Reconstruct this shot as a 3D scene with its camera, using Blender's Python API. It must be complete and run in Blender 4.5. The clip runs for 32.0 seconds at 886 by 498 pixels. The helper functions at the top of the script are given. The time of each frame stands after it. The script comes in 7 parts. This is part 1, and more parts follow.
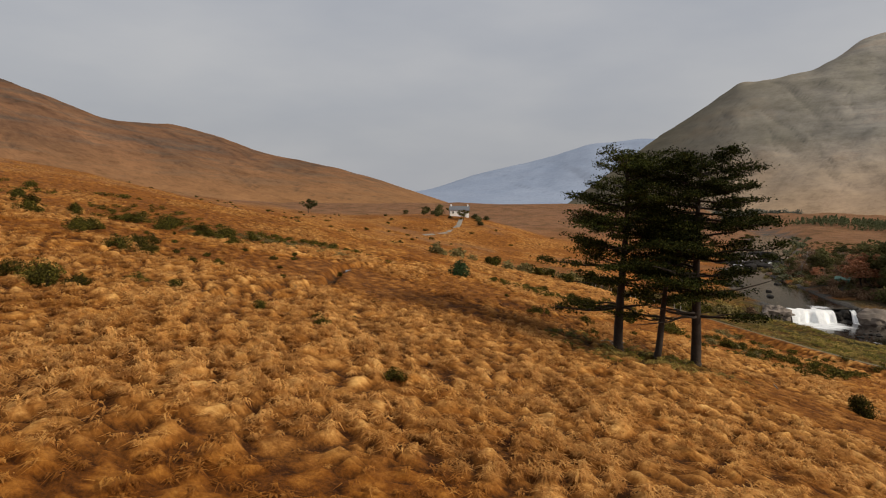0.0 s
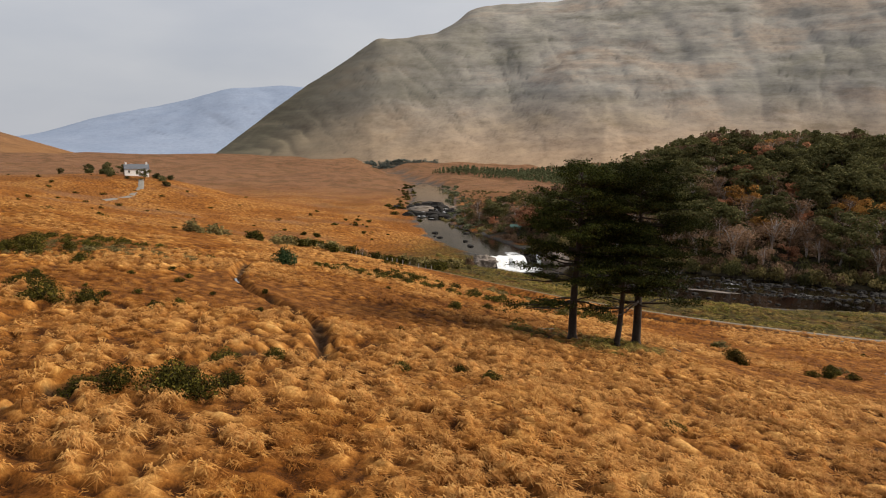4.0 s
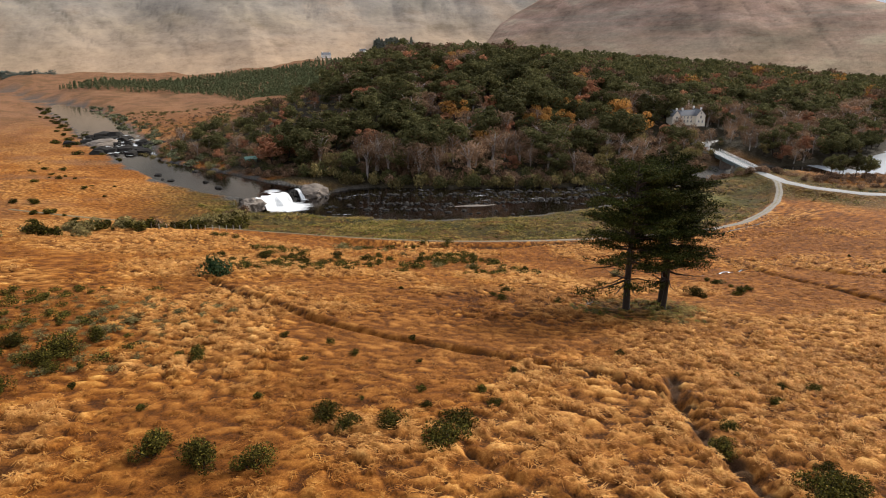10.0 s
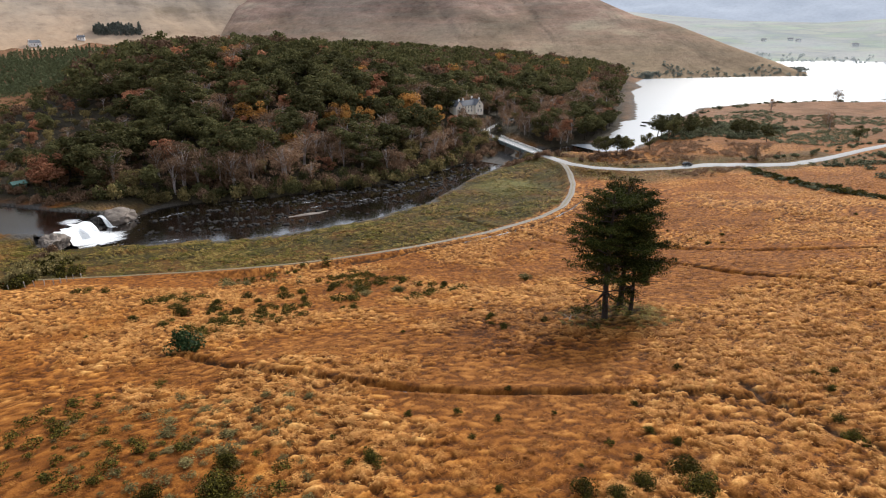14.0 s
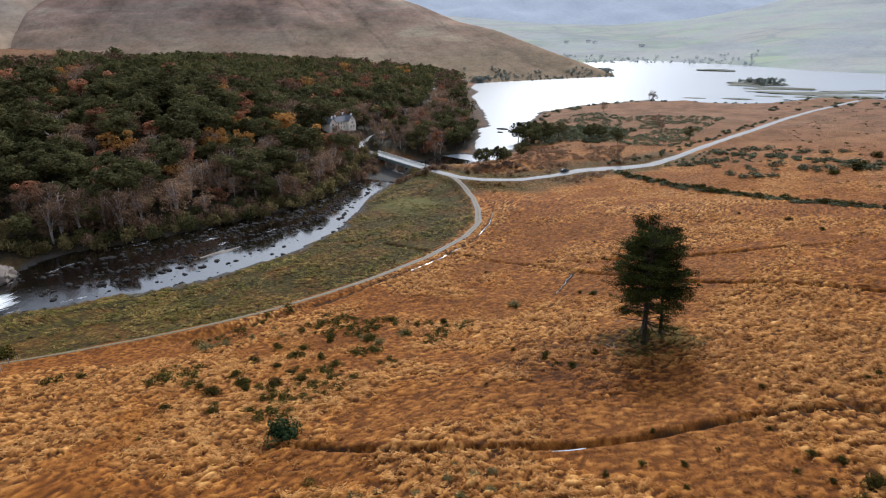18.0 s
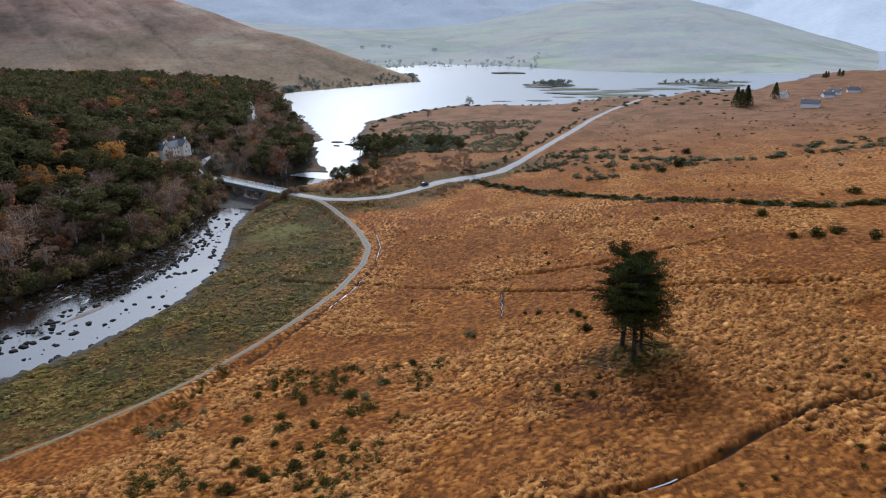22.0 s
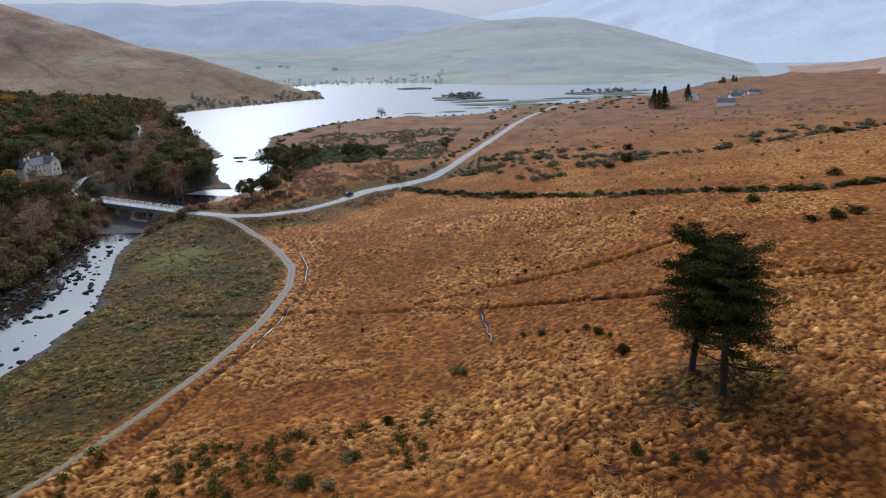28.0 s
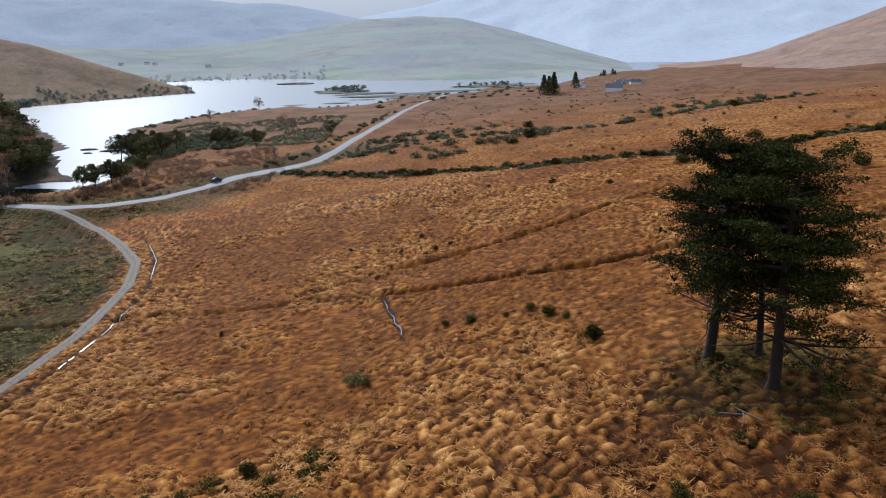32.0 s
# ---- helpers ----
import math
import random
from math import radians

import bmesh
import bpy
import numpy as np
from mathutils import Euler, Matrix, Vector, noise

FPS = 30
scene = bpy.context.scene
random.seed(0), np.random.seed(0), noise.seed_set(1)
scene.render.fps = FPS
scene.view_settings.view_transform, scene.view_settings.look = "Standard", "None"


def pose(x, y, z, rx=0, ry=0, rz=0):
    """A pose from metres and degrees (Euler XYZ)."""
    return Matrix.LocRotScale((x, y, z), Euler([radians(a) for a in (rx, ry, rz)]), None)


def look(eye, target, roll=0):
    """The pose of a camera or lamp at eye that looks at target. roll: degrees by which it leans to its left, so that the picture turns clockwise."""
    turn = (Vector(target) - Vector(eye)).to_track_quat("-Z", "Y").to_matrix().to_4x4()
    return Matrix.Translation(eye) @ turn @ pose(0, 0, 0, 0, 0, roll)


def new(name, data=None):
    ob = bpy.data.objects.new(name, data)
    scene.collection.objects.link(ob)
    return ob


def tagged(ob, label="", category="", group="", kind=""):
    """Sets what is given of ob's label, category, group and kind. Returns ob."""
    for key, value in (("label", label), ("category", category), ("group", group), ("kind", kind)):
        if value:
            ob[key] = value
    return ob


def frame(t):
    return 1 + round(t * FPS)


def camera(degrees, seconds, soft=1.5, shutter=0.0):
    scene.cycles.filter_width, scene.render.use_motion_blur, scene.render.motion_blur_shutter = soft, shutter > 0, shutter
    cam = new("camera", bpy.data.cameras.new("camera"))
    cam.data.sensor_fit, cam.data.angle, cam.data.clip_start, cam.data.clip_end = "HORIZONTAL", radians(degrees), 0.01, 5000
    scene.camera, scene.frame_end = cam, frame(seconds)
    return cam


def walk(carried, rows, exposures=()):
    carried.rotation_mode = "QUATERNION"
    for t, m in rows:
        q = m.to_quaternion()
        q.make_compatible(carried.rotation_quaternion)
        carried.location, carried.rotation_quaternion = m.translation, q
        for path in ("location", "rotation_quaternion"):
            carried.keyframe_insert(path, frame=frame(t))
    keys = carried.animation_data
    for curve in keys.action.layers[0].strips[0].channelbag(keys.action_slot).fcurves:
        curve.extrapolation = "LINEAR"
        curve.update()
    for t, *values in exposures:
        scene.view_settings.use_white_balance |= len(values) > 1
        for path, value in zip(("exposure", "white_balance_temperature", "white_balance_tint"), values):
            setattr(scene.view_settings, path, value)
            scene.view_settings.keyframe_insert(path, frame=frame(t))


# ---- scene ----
from mathutils.bvhtree import BVHTree
cam = camera(68.6, 32.0, soft=1.1)
PATH = [
    (0, (42.894, 13.322, 39.427), (41.497, 14.744, 39.275), 0.6),
    (0.5, (40.672, 10.945, 40.017), (39.381, 12.464, 39.858), 0.6),
    (1, (37.678, 8.978, 40.633), (36.512, 10.595, 40.471), 0.6),
    (1.5, (34.366, 7.041, 41.273), (33.316, 8.735, 41.112), 0.4),
    (2, (30.796, 5.297, 41.854), (29.868, 7.06, 41.684), 0.5),
    (2.5, (27.253, 3.597, 42.597), (26.435, 5.41, 42.386), 0.3),
    (3, (23.628, 1.886, 43.393), (22.932, 3.745, 43.146), 0.6),
    (3.5, (19.809, 0.89, 44.078), (19.233, 2.785, 43.801), 0.9),
    (5.5, (4.71, -0.529, 47.522), (4.579, 1.437, 47.174), -0.5),
    (6, (0.864, -0.836, 48.584), (0.832, 1.131, 48.225), -0.5),
    (6.5, (-2.927, -0.807, 49.622), (-2.867, 1.157, 49.252), -0.4),
    (7, (-6.715, -0.546, 50.574), (-6.566, 1.412, 50.196), -0.3),
    (7.5, (-10.46, -0.167, 51.566), (-10.206, 1.779, 51.182), -0.3),
    (8, (-14.236, 0.332, 52.511), (-13.893, 2.264, 52.124), -0.3),
    (8.5, (-18.013, 1.065, 53.45), (-17.597, 2.975, 53.025), -0.3),
    (9, (-21.781, 1.937, 54.407), (-21.301, 3.83, 53.975), -0.3),
    (9.5, (-25.537, 2.788, 55.368), (-25.002, 4.647, 54.859), -0.3),
    (10, (-29.194, 3.849, 56.363), (-28.593, 5.661, 55.767), -0.4),
    (10.5, (-32.796, 5.054, 57.42), (-32.108, 6.816, 56.77), -0.5),
    (11, (-36.346, 6.352, 58.478), (-35.568, 8.076, 57.826), -0.5),
    (11.5, (-39.779, 8.015, 59.484), (-38.903, 9.69, 58.83), -0.5),
    (12, (-43.067, 9.884, 60.501), (-42.089, 11.501, 59.846), -0.5),
    (12.5, (-46.245, 11.922, 61.421), (-45.184, 13.485, 60.766), -0.5),
    (13, (-49.463, 14.079, 62.387), (-48.33, 15.592, 61.733), -0.5),
    (13.5, (-52.614, 16.385, 63.366), (-51.424, 17.853, 62.712), -0.5),
    (14, (-55.631, 18.774, 64.359), (-54.388, 20.197, 63.705), -0.4),
    (14.5, (-58.557, 21.311, 65.342), (-57.261, 22.686, 64.687), -0.5),
    (16.5, (-69.507, 32.649, 69.53), (-68.039, 33.839, 68.874), -0.7),
    (17, (-71.633, 35.846, 70.34), (-70.129, 36.99, 69.684), -0.7),
    (17.5, (-74.101, 39.145, 71.315), (-72.557, 40.234, 70.66), -0.7),
    (18, (-76.511, 42.494, 72.429), (-74.926, 43.522, 71.773), -0.6),
    (18.5, (-78.51, 45.841, 73.31), (-76.882, 46.802, 72.654), -0.7),
    (19, (-80.266, 49.181, 74.053), (-78.598, 50.069, 73.399), -0.6),
    (19.5, (-82.073, 52.578, 74.974), (-80.368, 53.394, 74.32), -0.8),
    (20, (-83.551, 56.098, 75.84), (-81.816, 56.848, 75.186), -0.8),
    (20.5, (-84.537, 59.561, 76.703), (-82.779, 60.255, 76.049), -0.9),
    (21, (-85.101, 63.156, 77.599), (-83.309, 63.754, 76.942), -0.9),
    (21.5, (-85.623, 67.026, 78.493), (-83.811, 67.56, 77.836), -0.8),
    (22, (-85.523, 70.642, 79.074), (-83.698, 71.13, 78.418), -0.8),
    (22.5, (-84.98, 74.137, 79.116), (-83.143, 74.581, 78.46), -0.8),
    (23, (-83.929, 76.862, 78.69), (-82.082, 77.261, 78.034), -0.9),
    (23.5, (-82.42, 78.751, 77.716), (-80.564, 79.109, 77.063), -1.4),
    (24, (-80.386, 80.653, 76.595), (-78.526, 80.991, 75.942), -1.5),
    (24.5, (-78.213, 82.325, 75.304), (-76.349, 82.639, 74.651), -1.7),
    (25, (-75.518, 83.457, 74.257), (-73.651, 83.754, 73.604), -1.7),
    (25.5, (-72.369, 84.753, 73.132), (-70.501, 85.036, 72.477), -1.8),
    (27.5, (-57.565, 87.977, 66.155), (-55.688, 88.203, 65.501), -1.7),
    (28, (-54.061, 88.789, 64.589), (-52.164, 89.003, 63.993), -1.6),
    (28.5, (-50.5, 89.513, 62.894), (-48.599, 89.718, 62.31), -1.5),
    (29, (-46.913, 90.02, 61.182), (-45.01, 90.206, 60.596), -1.5),
    (29.5, (-43.532, 90.643, 59.401), (-41.626, 90.787, 58.813), -1.3),
    (30, (-40.107, 90.978, 57.624), (-38.199, 91.082, 57.034), -1.3),
    (30.5, (-36.847, 91.257, 55.909), (-34.937, 91.32, 55.317), -1.3),
    (31, (-33.478, 91.486, 53.925), (-31.567, 91.499, 53.335), -1.1),
    (31.5, (-30.032, 91.613, 52.105), (-28.122, 91.557, 51.513), -1.0),
    (32, (-26.569, 91.658, 50.351), (-24.663, 91.538, 49.757), -1.1),
]
walk(cam, [(t, look(eye, target, roll)) for t, eye, target, roll in PATH],
     exposures=[(0, -0.55, 6900, 10), (3.5, -0.24, 6800, 10), (6, -0.05, 6600, 10), (13, 0.14, 6150, 10), (17, -0.02, 5750, 10), (21, -0.3, 5350, 10), (32, -0.4, 5350, 10)])

# ---------------------------------------------------------------- light
SUN_AZ, SUN_EL = 67.0, 31.0          # degrees from +y towards +x, and up
world = bpy.data.worlds.new("world")
scene.world = world
world.use_nodes = True
wn, wl = world.node_tree.nodes, world.node_tree.links
wn.clear()
sky = wn.new("ShaderNodeTexSky")
sky.sky_type, sky.sun_disc = "NISHITA", False
sky.sun_elevation, sky.sun_rotation = radians(SUN_EL), radians(SUN_AZ)
sky.dust_density, sky.air_density, sky.ozone_density = 4.0, 1.0, 1.0
cloud_map = wn.new("ShaderNodeMapping")
cloud_map.inputs["Scale"].default_value = (1.3, 1.3, 4.0)
wcoord = wn.new("ShaderNodeTexCoord")
cloud = wn.new("ShaderNodeTexNoise")
cloud.inputs["Scale"].default_value, cloud.inputs["Detail"].default_value = 1.6, 5.0
cloud_col = wn.new("ShaderNodeValToRGB")
cloud_col.color_ramp.elements[0].position, cloud_col.color_ramp.elements[0].color = 0.32, (5.7, 6.15, 7.1, 1)
cloud_col.color_ramp.elements[1].position, cloud_col.color_ramp.elements[1].color = 0.72, (7.6, 7.85, 8.4, 1)
cloud_mix = wn.new("ShaderNodeMixRGB")
cloud_mix.inputs["Fac"].default_value = 0.86
back = wn.new("ShaderNodeBackground")
back.inputs["Strength"].default_value = 0.095
wout = wn.new("ShaderNodeOutputWorld")
wl.new(wcoord.outputs["Generated"], cloud_map.inputs["Vector"])
wl.new(cloud_map.outputs["Vector"], cloud.inputs["Vector"])
wl.new(cloud.outputs["Fac"], cloud_col.inputs["Fac"])
wl.new(sky.outputs["Color"], cloud_mix.inputs["Color1"])
wl.new(cloud_col.outputs["Color"], cloud_mix.inputs["Color2"])
# the hidden sun brightens the cloud round it
toward = wn.new("ShaderNodeVectorMath")
toward.operation = "DOT_PRODUCT"
toward.inputs[1].default_value = (math.sin(radians(SUN_AZ)) * math.cos(radians(SUN_EL)), math.cos(radians(SUN_AZ)) * math.cos(radians(SUN_EL)), math.sin(radians(SUN_EL)))
wl.new(wcoord.outputs["Generated"], toward.inputs[0])
positive = wn.new("ShaderNodeMath")
positive.operation = "MAXIMUM"
positive.inputs[1].default_value = 0.0
wl.new(toward.outputs["Value"], positive.inputs[0])
lobe = wn.new("ShaderNodeMath")
lobe.operation = "POWER"
lobe.inputs[1].default_value = 7.0
wl.new(positive.outputs["Value"], lobe.inputs[0])
aureole = wn.new("ShaderNodeMixRGB")
aureole.blend_type = "ADD"
aureole.inputs["Color2"].default_value = (14.0, 13.5, 12.6, 1)
murk = wn.new("ShaderNodeMapRange")
murk.inputs["From Min"].default_value, murk.inputs["From Max"].default_value = 0.08, 0.30
murk.inputs["To Min"].default_value, murk.inputs["To Max"].default_value = 0.0, 1.0
height_of = wn.new("ShaderNodeSeparateXYZ")
wl.new(wcoord.outputs["Generated"], height_of.inputs["Vector"])
wl.new(height_of.outputs["Z"], murk.inputs["Value"])
shown = wn.new("ShaderNodeMath")
shown.operation = "MULTIPLY"
wl.new(lobe.outputs["Value"], shown.inputs[0])
wl.new(murk.outputs["Result"], shown.inputs[1])
wl.new(shown.outputs["Value"], aureole.inputs["Fac"])
wl.new(cloud_mix.outputs["Color"], aureole.inputs["Color1"])
# under thick cloud the sky overhead is brighter than at the horizon
up_part = wn.new("ShaderNodeSeparateXYZ")
wl.new(wcoord.outputs["Generated"], up_part.inputs["Vector"])
zenith = wn.new("ShaderNodeMapRange")
zenith.inputs["From Min"].default_value, zenith.inputs["From Max"].default_value = 0.1, 1.0
zenith.inputs["To Min"].default_value, zenith.inputs["To Max"].default_value = 1.0, 1.5
wl.new(up_part.outputs["Z"], zenith.inputs["Value"])
overcast = wn.new("ShaderNodeVectorMath")
overcast.operation = "SCALE"
wl.new(aureole.outputs["Color"], overcast.inputs[0])
wl.new(zenith.outputs["Result"], overcast.inputs["Scale"])
wl.new(overcast.outputs["Vector"], back.inputs["Color"])
wl.new(back.outputs["Background"], wout.inputs["Surface"])

sun_data = bpy.data.lights.new("sun", "SUN")
sun_data.energy, sun_data.angle, sun_data.color = 4.3, radians(6.0), (1.0, 0.93, 0.82)
sun = new("sun", sun_data)
sun_dir = Vector((math.sin(radians(SUN_AZ)) * math.cos(radians(SUN_EL)), math.cos(radians(SUN_AZ)) * math.cos(radians(SUN_EL)), math.sin(radians(SUN_EL))))
sun.matrix_world = look(sun_dir * 400, (0, 0, 0))


# ---------------------------------------------------------------- materials
def nodes_of(name):
    m = bpy.data.materials.new(name)
    m.use_nodes = True
    return m, m.node_tree.nodes, m.node_tree.links, m.node_tree.nodes["Principled BSDF"]


def add_noise(n, l, scale, detail=6.0, rough=0.6, source="Object", stretch=None):
    tc = n.new("ShaderNodeTexCoord")
    tex = n.new("ShaderNodeTexNoise")
    tex.inputs["Scale"].default_value, tex.inputs["Detail"].default_value, tex.inputs["Roughness"].default_value = scale, detail, rough
    out = tc.outputs[source]
    if stretch:
        mp = n.new("ShaderNodeMapping")
        mp.inputs["Scale"].default_value = stretch
        l.new(out, mp.inputs["Vector"])
        out = mp.outputs["Vector"]
    l.new(out, tex.inputs["Vector"])
    return tex.outputs["Fac"]


def ramp(n, l, fac, stops):
    r = n.new("ShaderNodeValToRGB")
    e = r.color_ramp.elements
    while len(e) < len(stops):
        e.new(0.5)
    for el, (p, c) in zip(e, stops):
        el.position, el.color = p, (*c, 1)
    l.new(fac, r.inputs["Fac"])
    return r.outputs["Color"]


def mixed(n, l, fac, a, b, kind="MIX"):
    m = n.new("ShaderNodeMixRGB")
    m.blend_type = kind
    if hasattr(fac, "is_linked"):
        l.new(fac, m.inputs["Fac"])
    else:
        m.inputs["Fac"].default_value = fac
    for sock, v in (("Color1", a), ("Color2", b)):
        if hasattr(v, "is_linked"):
            l.new(v, m.inputs[sock])
        else:
            m.inputs[sock].default_value = (*v, 1)
    return m.outputs["Color"]


def bumped(n, l, bsdf, fac, strength, distance):
    b = n.new("ShaderNodeBump")
    b.inputs["Strength"].default_value, b.inputs["Distance"].default_value = strength, distance
    l.new(fac, b.inputs["Height"])
    l.new(b.outputs["Normal"], bsdf.inputs["Normal"])


def simple(name, dark, light, scale=4.0, rough=0.85, metal=0.0, bump=0.3, dist=0.03, source="Object"):
    """A surface with grain between two colours, a broad second scale of wear, and a fine relief."""
    m, n, l, b = nodes_of(name)
    fine = add_noise(n, l, scale, 8.0, 0.65, source)
    broad = add_noise(n, l, scale * 0.13, 3.0, 0.5, source)
    c = ramp(n, l, fine, [(0.3, dark), (0.7, light)])
    mid = tuple((a + b2) / 2 for a, b2 in zip(dark, light))
    c2 = ramp(n, l, broad, [(0.35, tuple(v * 0.8 for v in mid)), (0.65, tuple(v * 1.15 for v in mid))])
    l.new(mixed(n, l, 0.35, c, c2), b.inputs["Base Color"])
    b.inputs["Roughness"].default_value, b.inputs["Metallic"].default_value = rough, metal
    bumped(n, l, b, fine, bump, dist)
    return m


def leafy_material(name, stops, rough=0.75, through_light=0.25):
    """Foliage: each clump takes its own shade, each plant another."""
    m, n, l, b = nodes_of(name)
    geo = n.new("ShaderNodeNewGeometry")
    info = n.new("ShaderNodeObjectInfo")
    c = ramp(n, l, geo.outputs["Random Per Island"], stops)
    hue = n.new("ShaderNodeHueSaturation")
    l.new(c, hue.inputs["Color"])
    val = n.new("ShaderNodeMapRange")
    val.inputs["To Min"].default_value, val.inputs["To Max"].default_value = 0.62, 1.4
    l.new(info.outputs["Random"], val.inputs["Value"])
    l.new(val.outputs["Result"], hue.inputs["Value"])
    l.new(hue.outputs["Color"], b.inputs["Base Color"])
    b.inputs["Roughness"].default_value = rough
    b.inputs["Specular IOR Level"].default_value = 0.05
    if through_light:
        tr = n.new("ShaderNodeBsdfTranslucent")
        l.new(hue.outputs["Color"], tr.inputs["Color"])
        mx = n.new("ShaderNodeMixShader")
        mx.inputs["Fac"].default_value = through_light
        l.new(b.outputs["BSDF"], mx.inputs[1])
        l.new(tr.outputs["BSDF"], mx.inputs[2])
        l.new(mx.outputs["Shader"], n["Material Output"].inputs["Surface"])
    return m


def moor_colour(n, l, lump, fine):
    """Rust, straw and bleached grass in drifts; lump runs from 0 on the crown of a tussock to 1 in the gaps, where dark
    thatch and painted shade share the colour.
    """
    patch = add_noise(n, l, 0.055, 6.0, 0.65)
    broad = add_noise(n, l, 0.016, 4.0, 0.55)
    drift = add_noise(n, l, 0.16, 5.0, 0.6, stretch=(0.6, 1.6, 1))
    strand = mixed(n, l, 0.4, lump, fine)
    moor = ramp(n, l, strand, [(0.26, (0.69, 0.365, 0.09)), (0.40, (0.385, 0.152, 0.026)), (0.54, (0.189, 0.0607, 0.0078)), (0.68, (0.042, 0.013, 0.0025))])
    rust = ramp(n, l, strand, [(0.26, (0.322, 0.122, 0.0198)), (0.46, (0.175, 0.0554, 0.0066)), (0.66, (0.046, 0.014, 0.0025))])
    hollow = n.new("ShaderNodeAttribute")
    hollow.attribute_name = "hollow"
    sel = ramp(n, l, mixed(n, l, 0.55, patch, hollow.outputs["Fac"]), [(0.38, (0, 0, 0)), (0.62, (0.665, 0.627, 0.57))])
    col = mixed(n, l, sel, moor, rust)
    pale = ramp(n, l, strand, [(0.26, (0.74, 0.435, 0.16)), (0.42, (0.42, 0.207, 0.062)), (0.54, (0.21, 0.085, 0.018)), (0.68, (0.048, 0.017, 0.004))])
    sel2 = ramp(n, l, mixed(n, l, 0.4, drift, hollow.outputs["Fac"]), [(0.30, (0.595, 0.561, 0.51)), (0.46, (0, 0, 0))])
    col = mixed(n, l, sel2, col, pale)
    sel3 = ramp(n, l, broad, [(0.45, (0, 0, 0)), (0.7, (0.28, 0.264, 0.24))])
    return mixed(n, l, sel3, col, pale), strand


def grass_material():
    """Blades take the colour of the moor where they stand, each a little lighter or darker."""
    m, n, l, b = nodes_of("moor_grass_blade")
    geo = n.new("ShaderNodeNewGeometry")
    fine = add_noise(n, l, 2.2, 4.0, 0.6)
    own = n.new("ShaderNodeMapRange")
    own.inputs["To Min"].default_value, own.inputs["To Max"].default_value = 0.18, 0.52
    l.new(geo.outputs["Random Per Island"], own.inputs["Value"])
    # gap darkens the blade skirts: old thatch with shade painted in
    at = n.new("ShaderNodeAttribute")
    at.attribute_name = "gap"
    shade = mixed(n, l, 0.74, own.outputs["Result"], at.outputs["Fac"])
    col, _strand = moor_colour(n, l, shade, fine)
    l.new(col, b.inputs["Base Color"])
    b.inputs["Roughness"].default_value = 0.8
    b.inputs["Specular IOR Level"].default_value = 0.15
    tr = n.new("ShaderNodeBsdfTranslucent")
    l.new(col, tr.inputs["Color"])
    mx = n.new("ShaderNodeMixShader")
    mx.inputs["Fac"].default_value = 0.4
    l.new(b.outputs["BSDF"], mx.inputs[1])
    l.new(tr.outputs["BSDF"], mx.inputs[2])
    l.new(mx.outputs["Shader"], n["Material Output"].inputs["Surface"])
    return m


def meadow_material():
    """Rushy olive tufts of the river meadow, straw-tipped here and there."""
    m, n, l, b = nodes_of("meadow_grass_blade")
    geo = n.new("ShaderNodeNewGeometry")
    # meadow blades darken low down too, shade included in the colour
    at = n.new("ShaderNodeAttribute")
    at.attribute_name = "gap"
    strand = mixed(n, l, 0.55, geo.outputs["Random Per Island"], at.outputs["Fac"])
    green = ramp(n, l, strand, [(0.15, (0.15, 0.125, 0.012)), (0.45, (0.05, 0.043, 0.005)), (0.8, (0.007, 0.006, 0.0012))])
    straw = ramp(n, l, strand, [(0.15, (0.31, 0.215, 0.055)), (0.45, (0.145, 0.095, 0.023)), (0.8, (0.03, 0.0178, 0.00445))])
    sel = ramp(n, l, add_noise(n, l, 0.16, 5.0, 0.7), [(0.47, (0, 0, 0)), (0.54, (0.95, 0.95, 0.95))])
    l.new(mixed(n, l, sel, green, straw), b.inputs["Base Color"])
    b.inputs["Roughness"].default_value = 0.85
    b.inputs["Specular IOR Level"].default_value = 0.1
    return m


def track_material():
    """Gravel worn pale in two wheel lines, with a grassy middle and verges."""
    m, n, l, b = nodes_of("gravel_track")
    at = n.new("ShaderNodeAttribute")
    at.attribute_name = "cross"
    grit = add_noise(n, l, 3.0, 8.0, 0.65)
    edge = mixed(n, l, 0.45, at.outputs["Fac"], add_noise(n, l, 0.35, 6.0, 0.65))
    stone = ramp(n, l, grit, [(0.3, (0.10, 0.085, 0.066)), (0.7, (0.26, 0.222, 0.18))])
    grass = ramp(n, l, grit, [(0.3, (0.06, 0.05, 0.018)), (0.7, (0.20, 0.15, 0.06))])
    worn = ramp(n, l, edge, [(0.24, (0.75, 0.75, 0.75)), (0.36, (0, 0, 0)), (0.60, (0, 0, 0)), (0.74, (0.95, 0.95, 0.95))])
    use = n.new("ShaderNodeAttribute")
    use.attribute_name = "worn"
    bare_ = mixed(n, l, use.outputs["Fac"], grass, stone)
    l.new(mixed(n, l, worn, bare_, grass), b.inputs["Base Color"])
    b.inputs["Roughness"].default_value = 0.95
    bumped(n, l, b, grit, 0.5, 0.05)
    return m


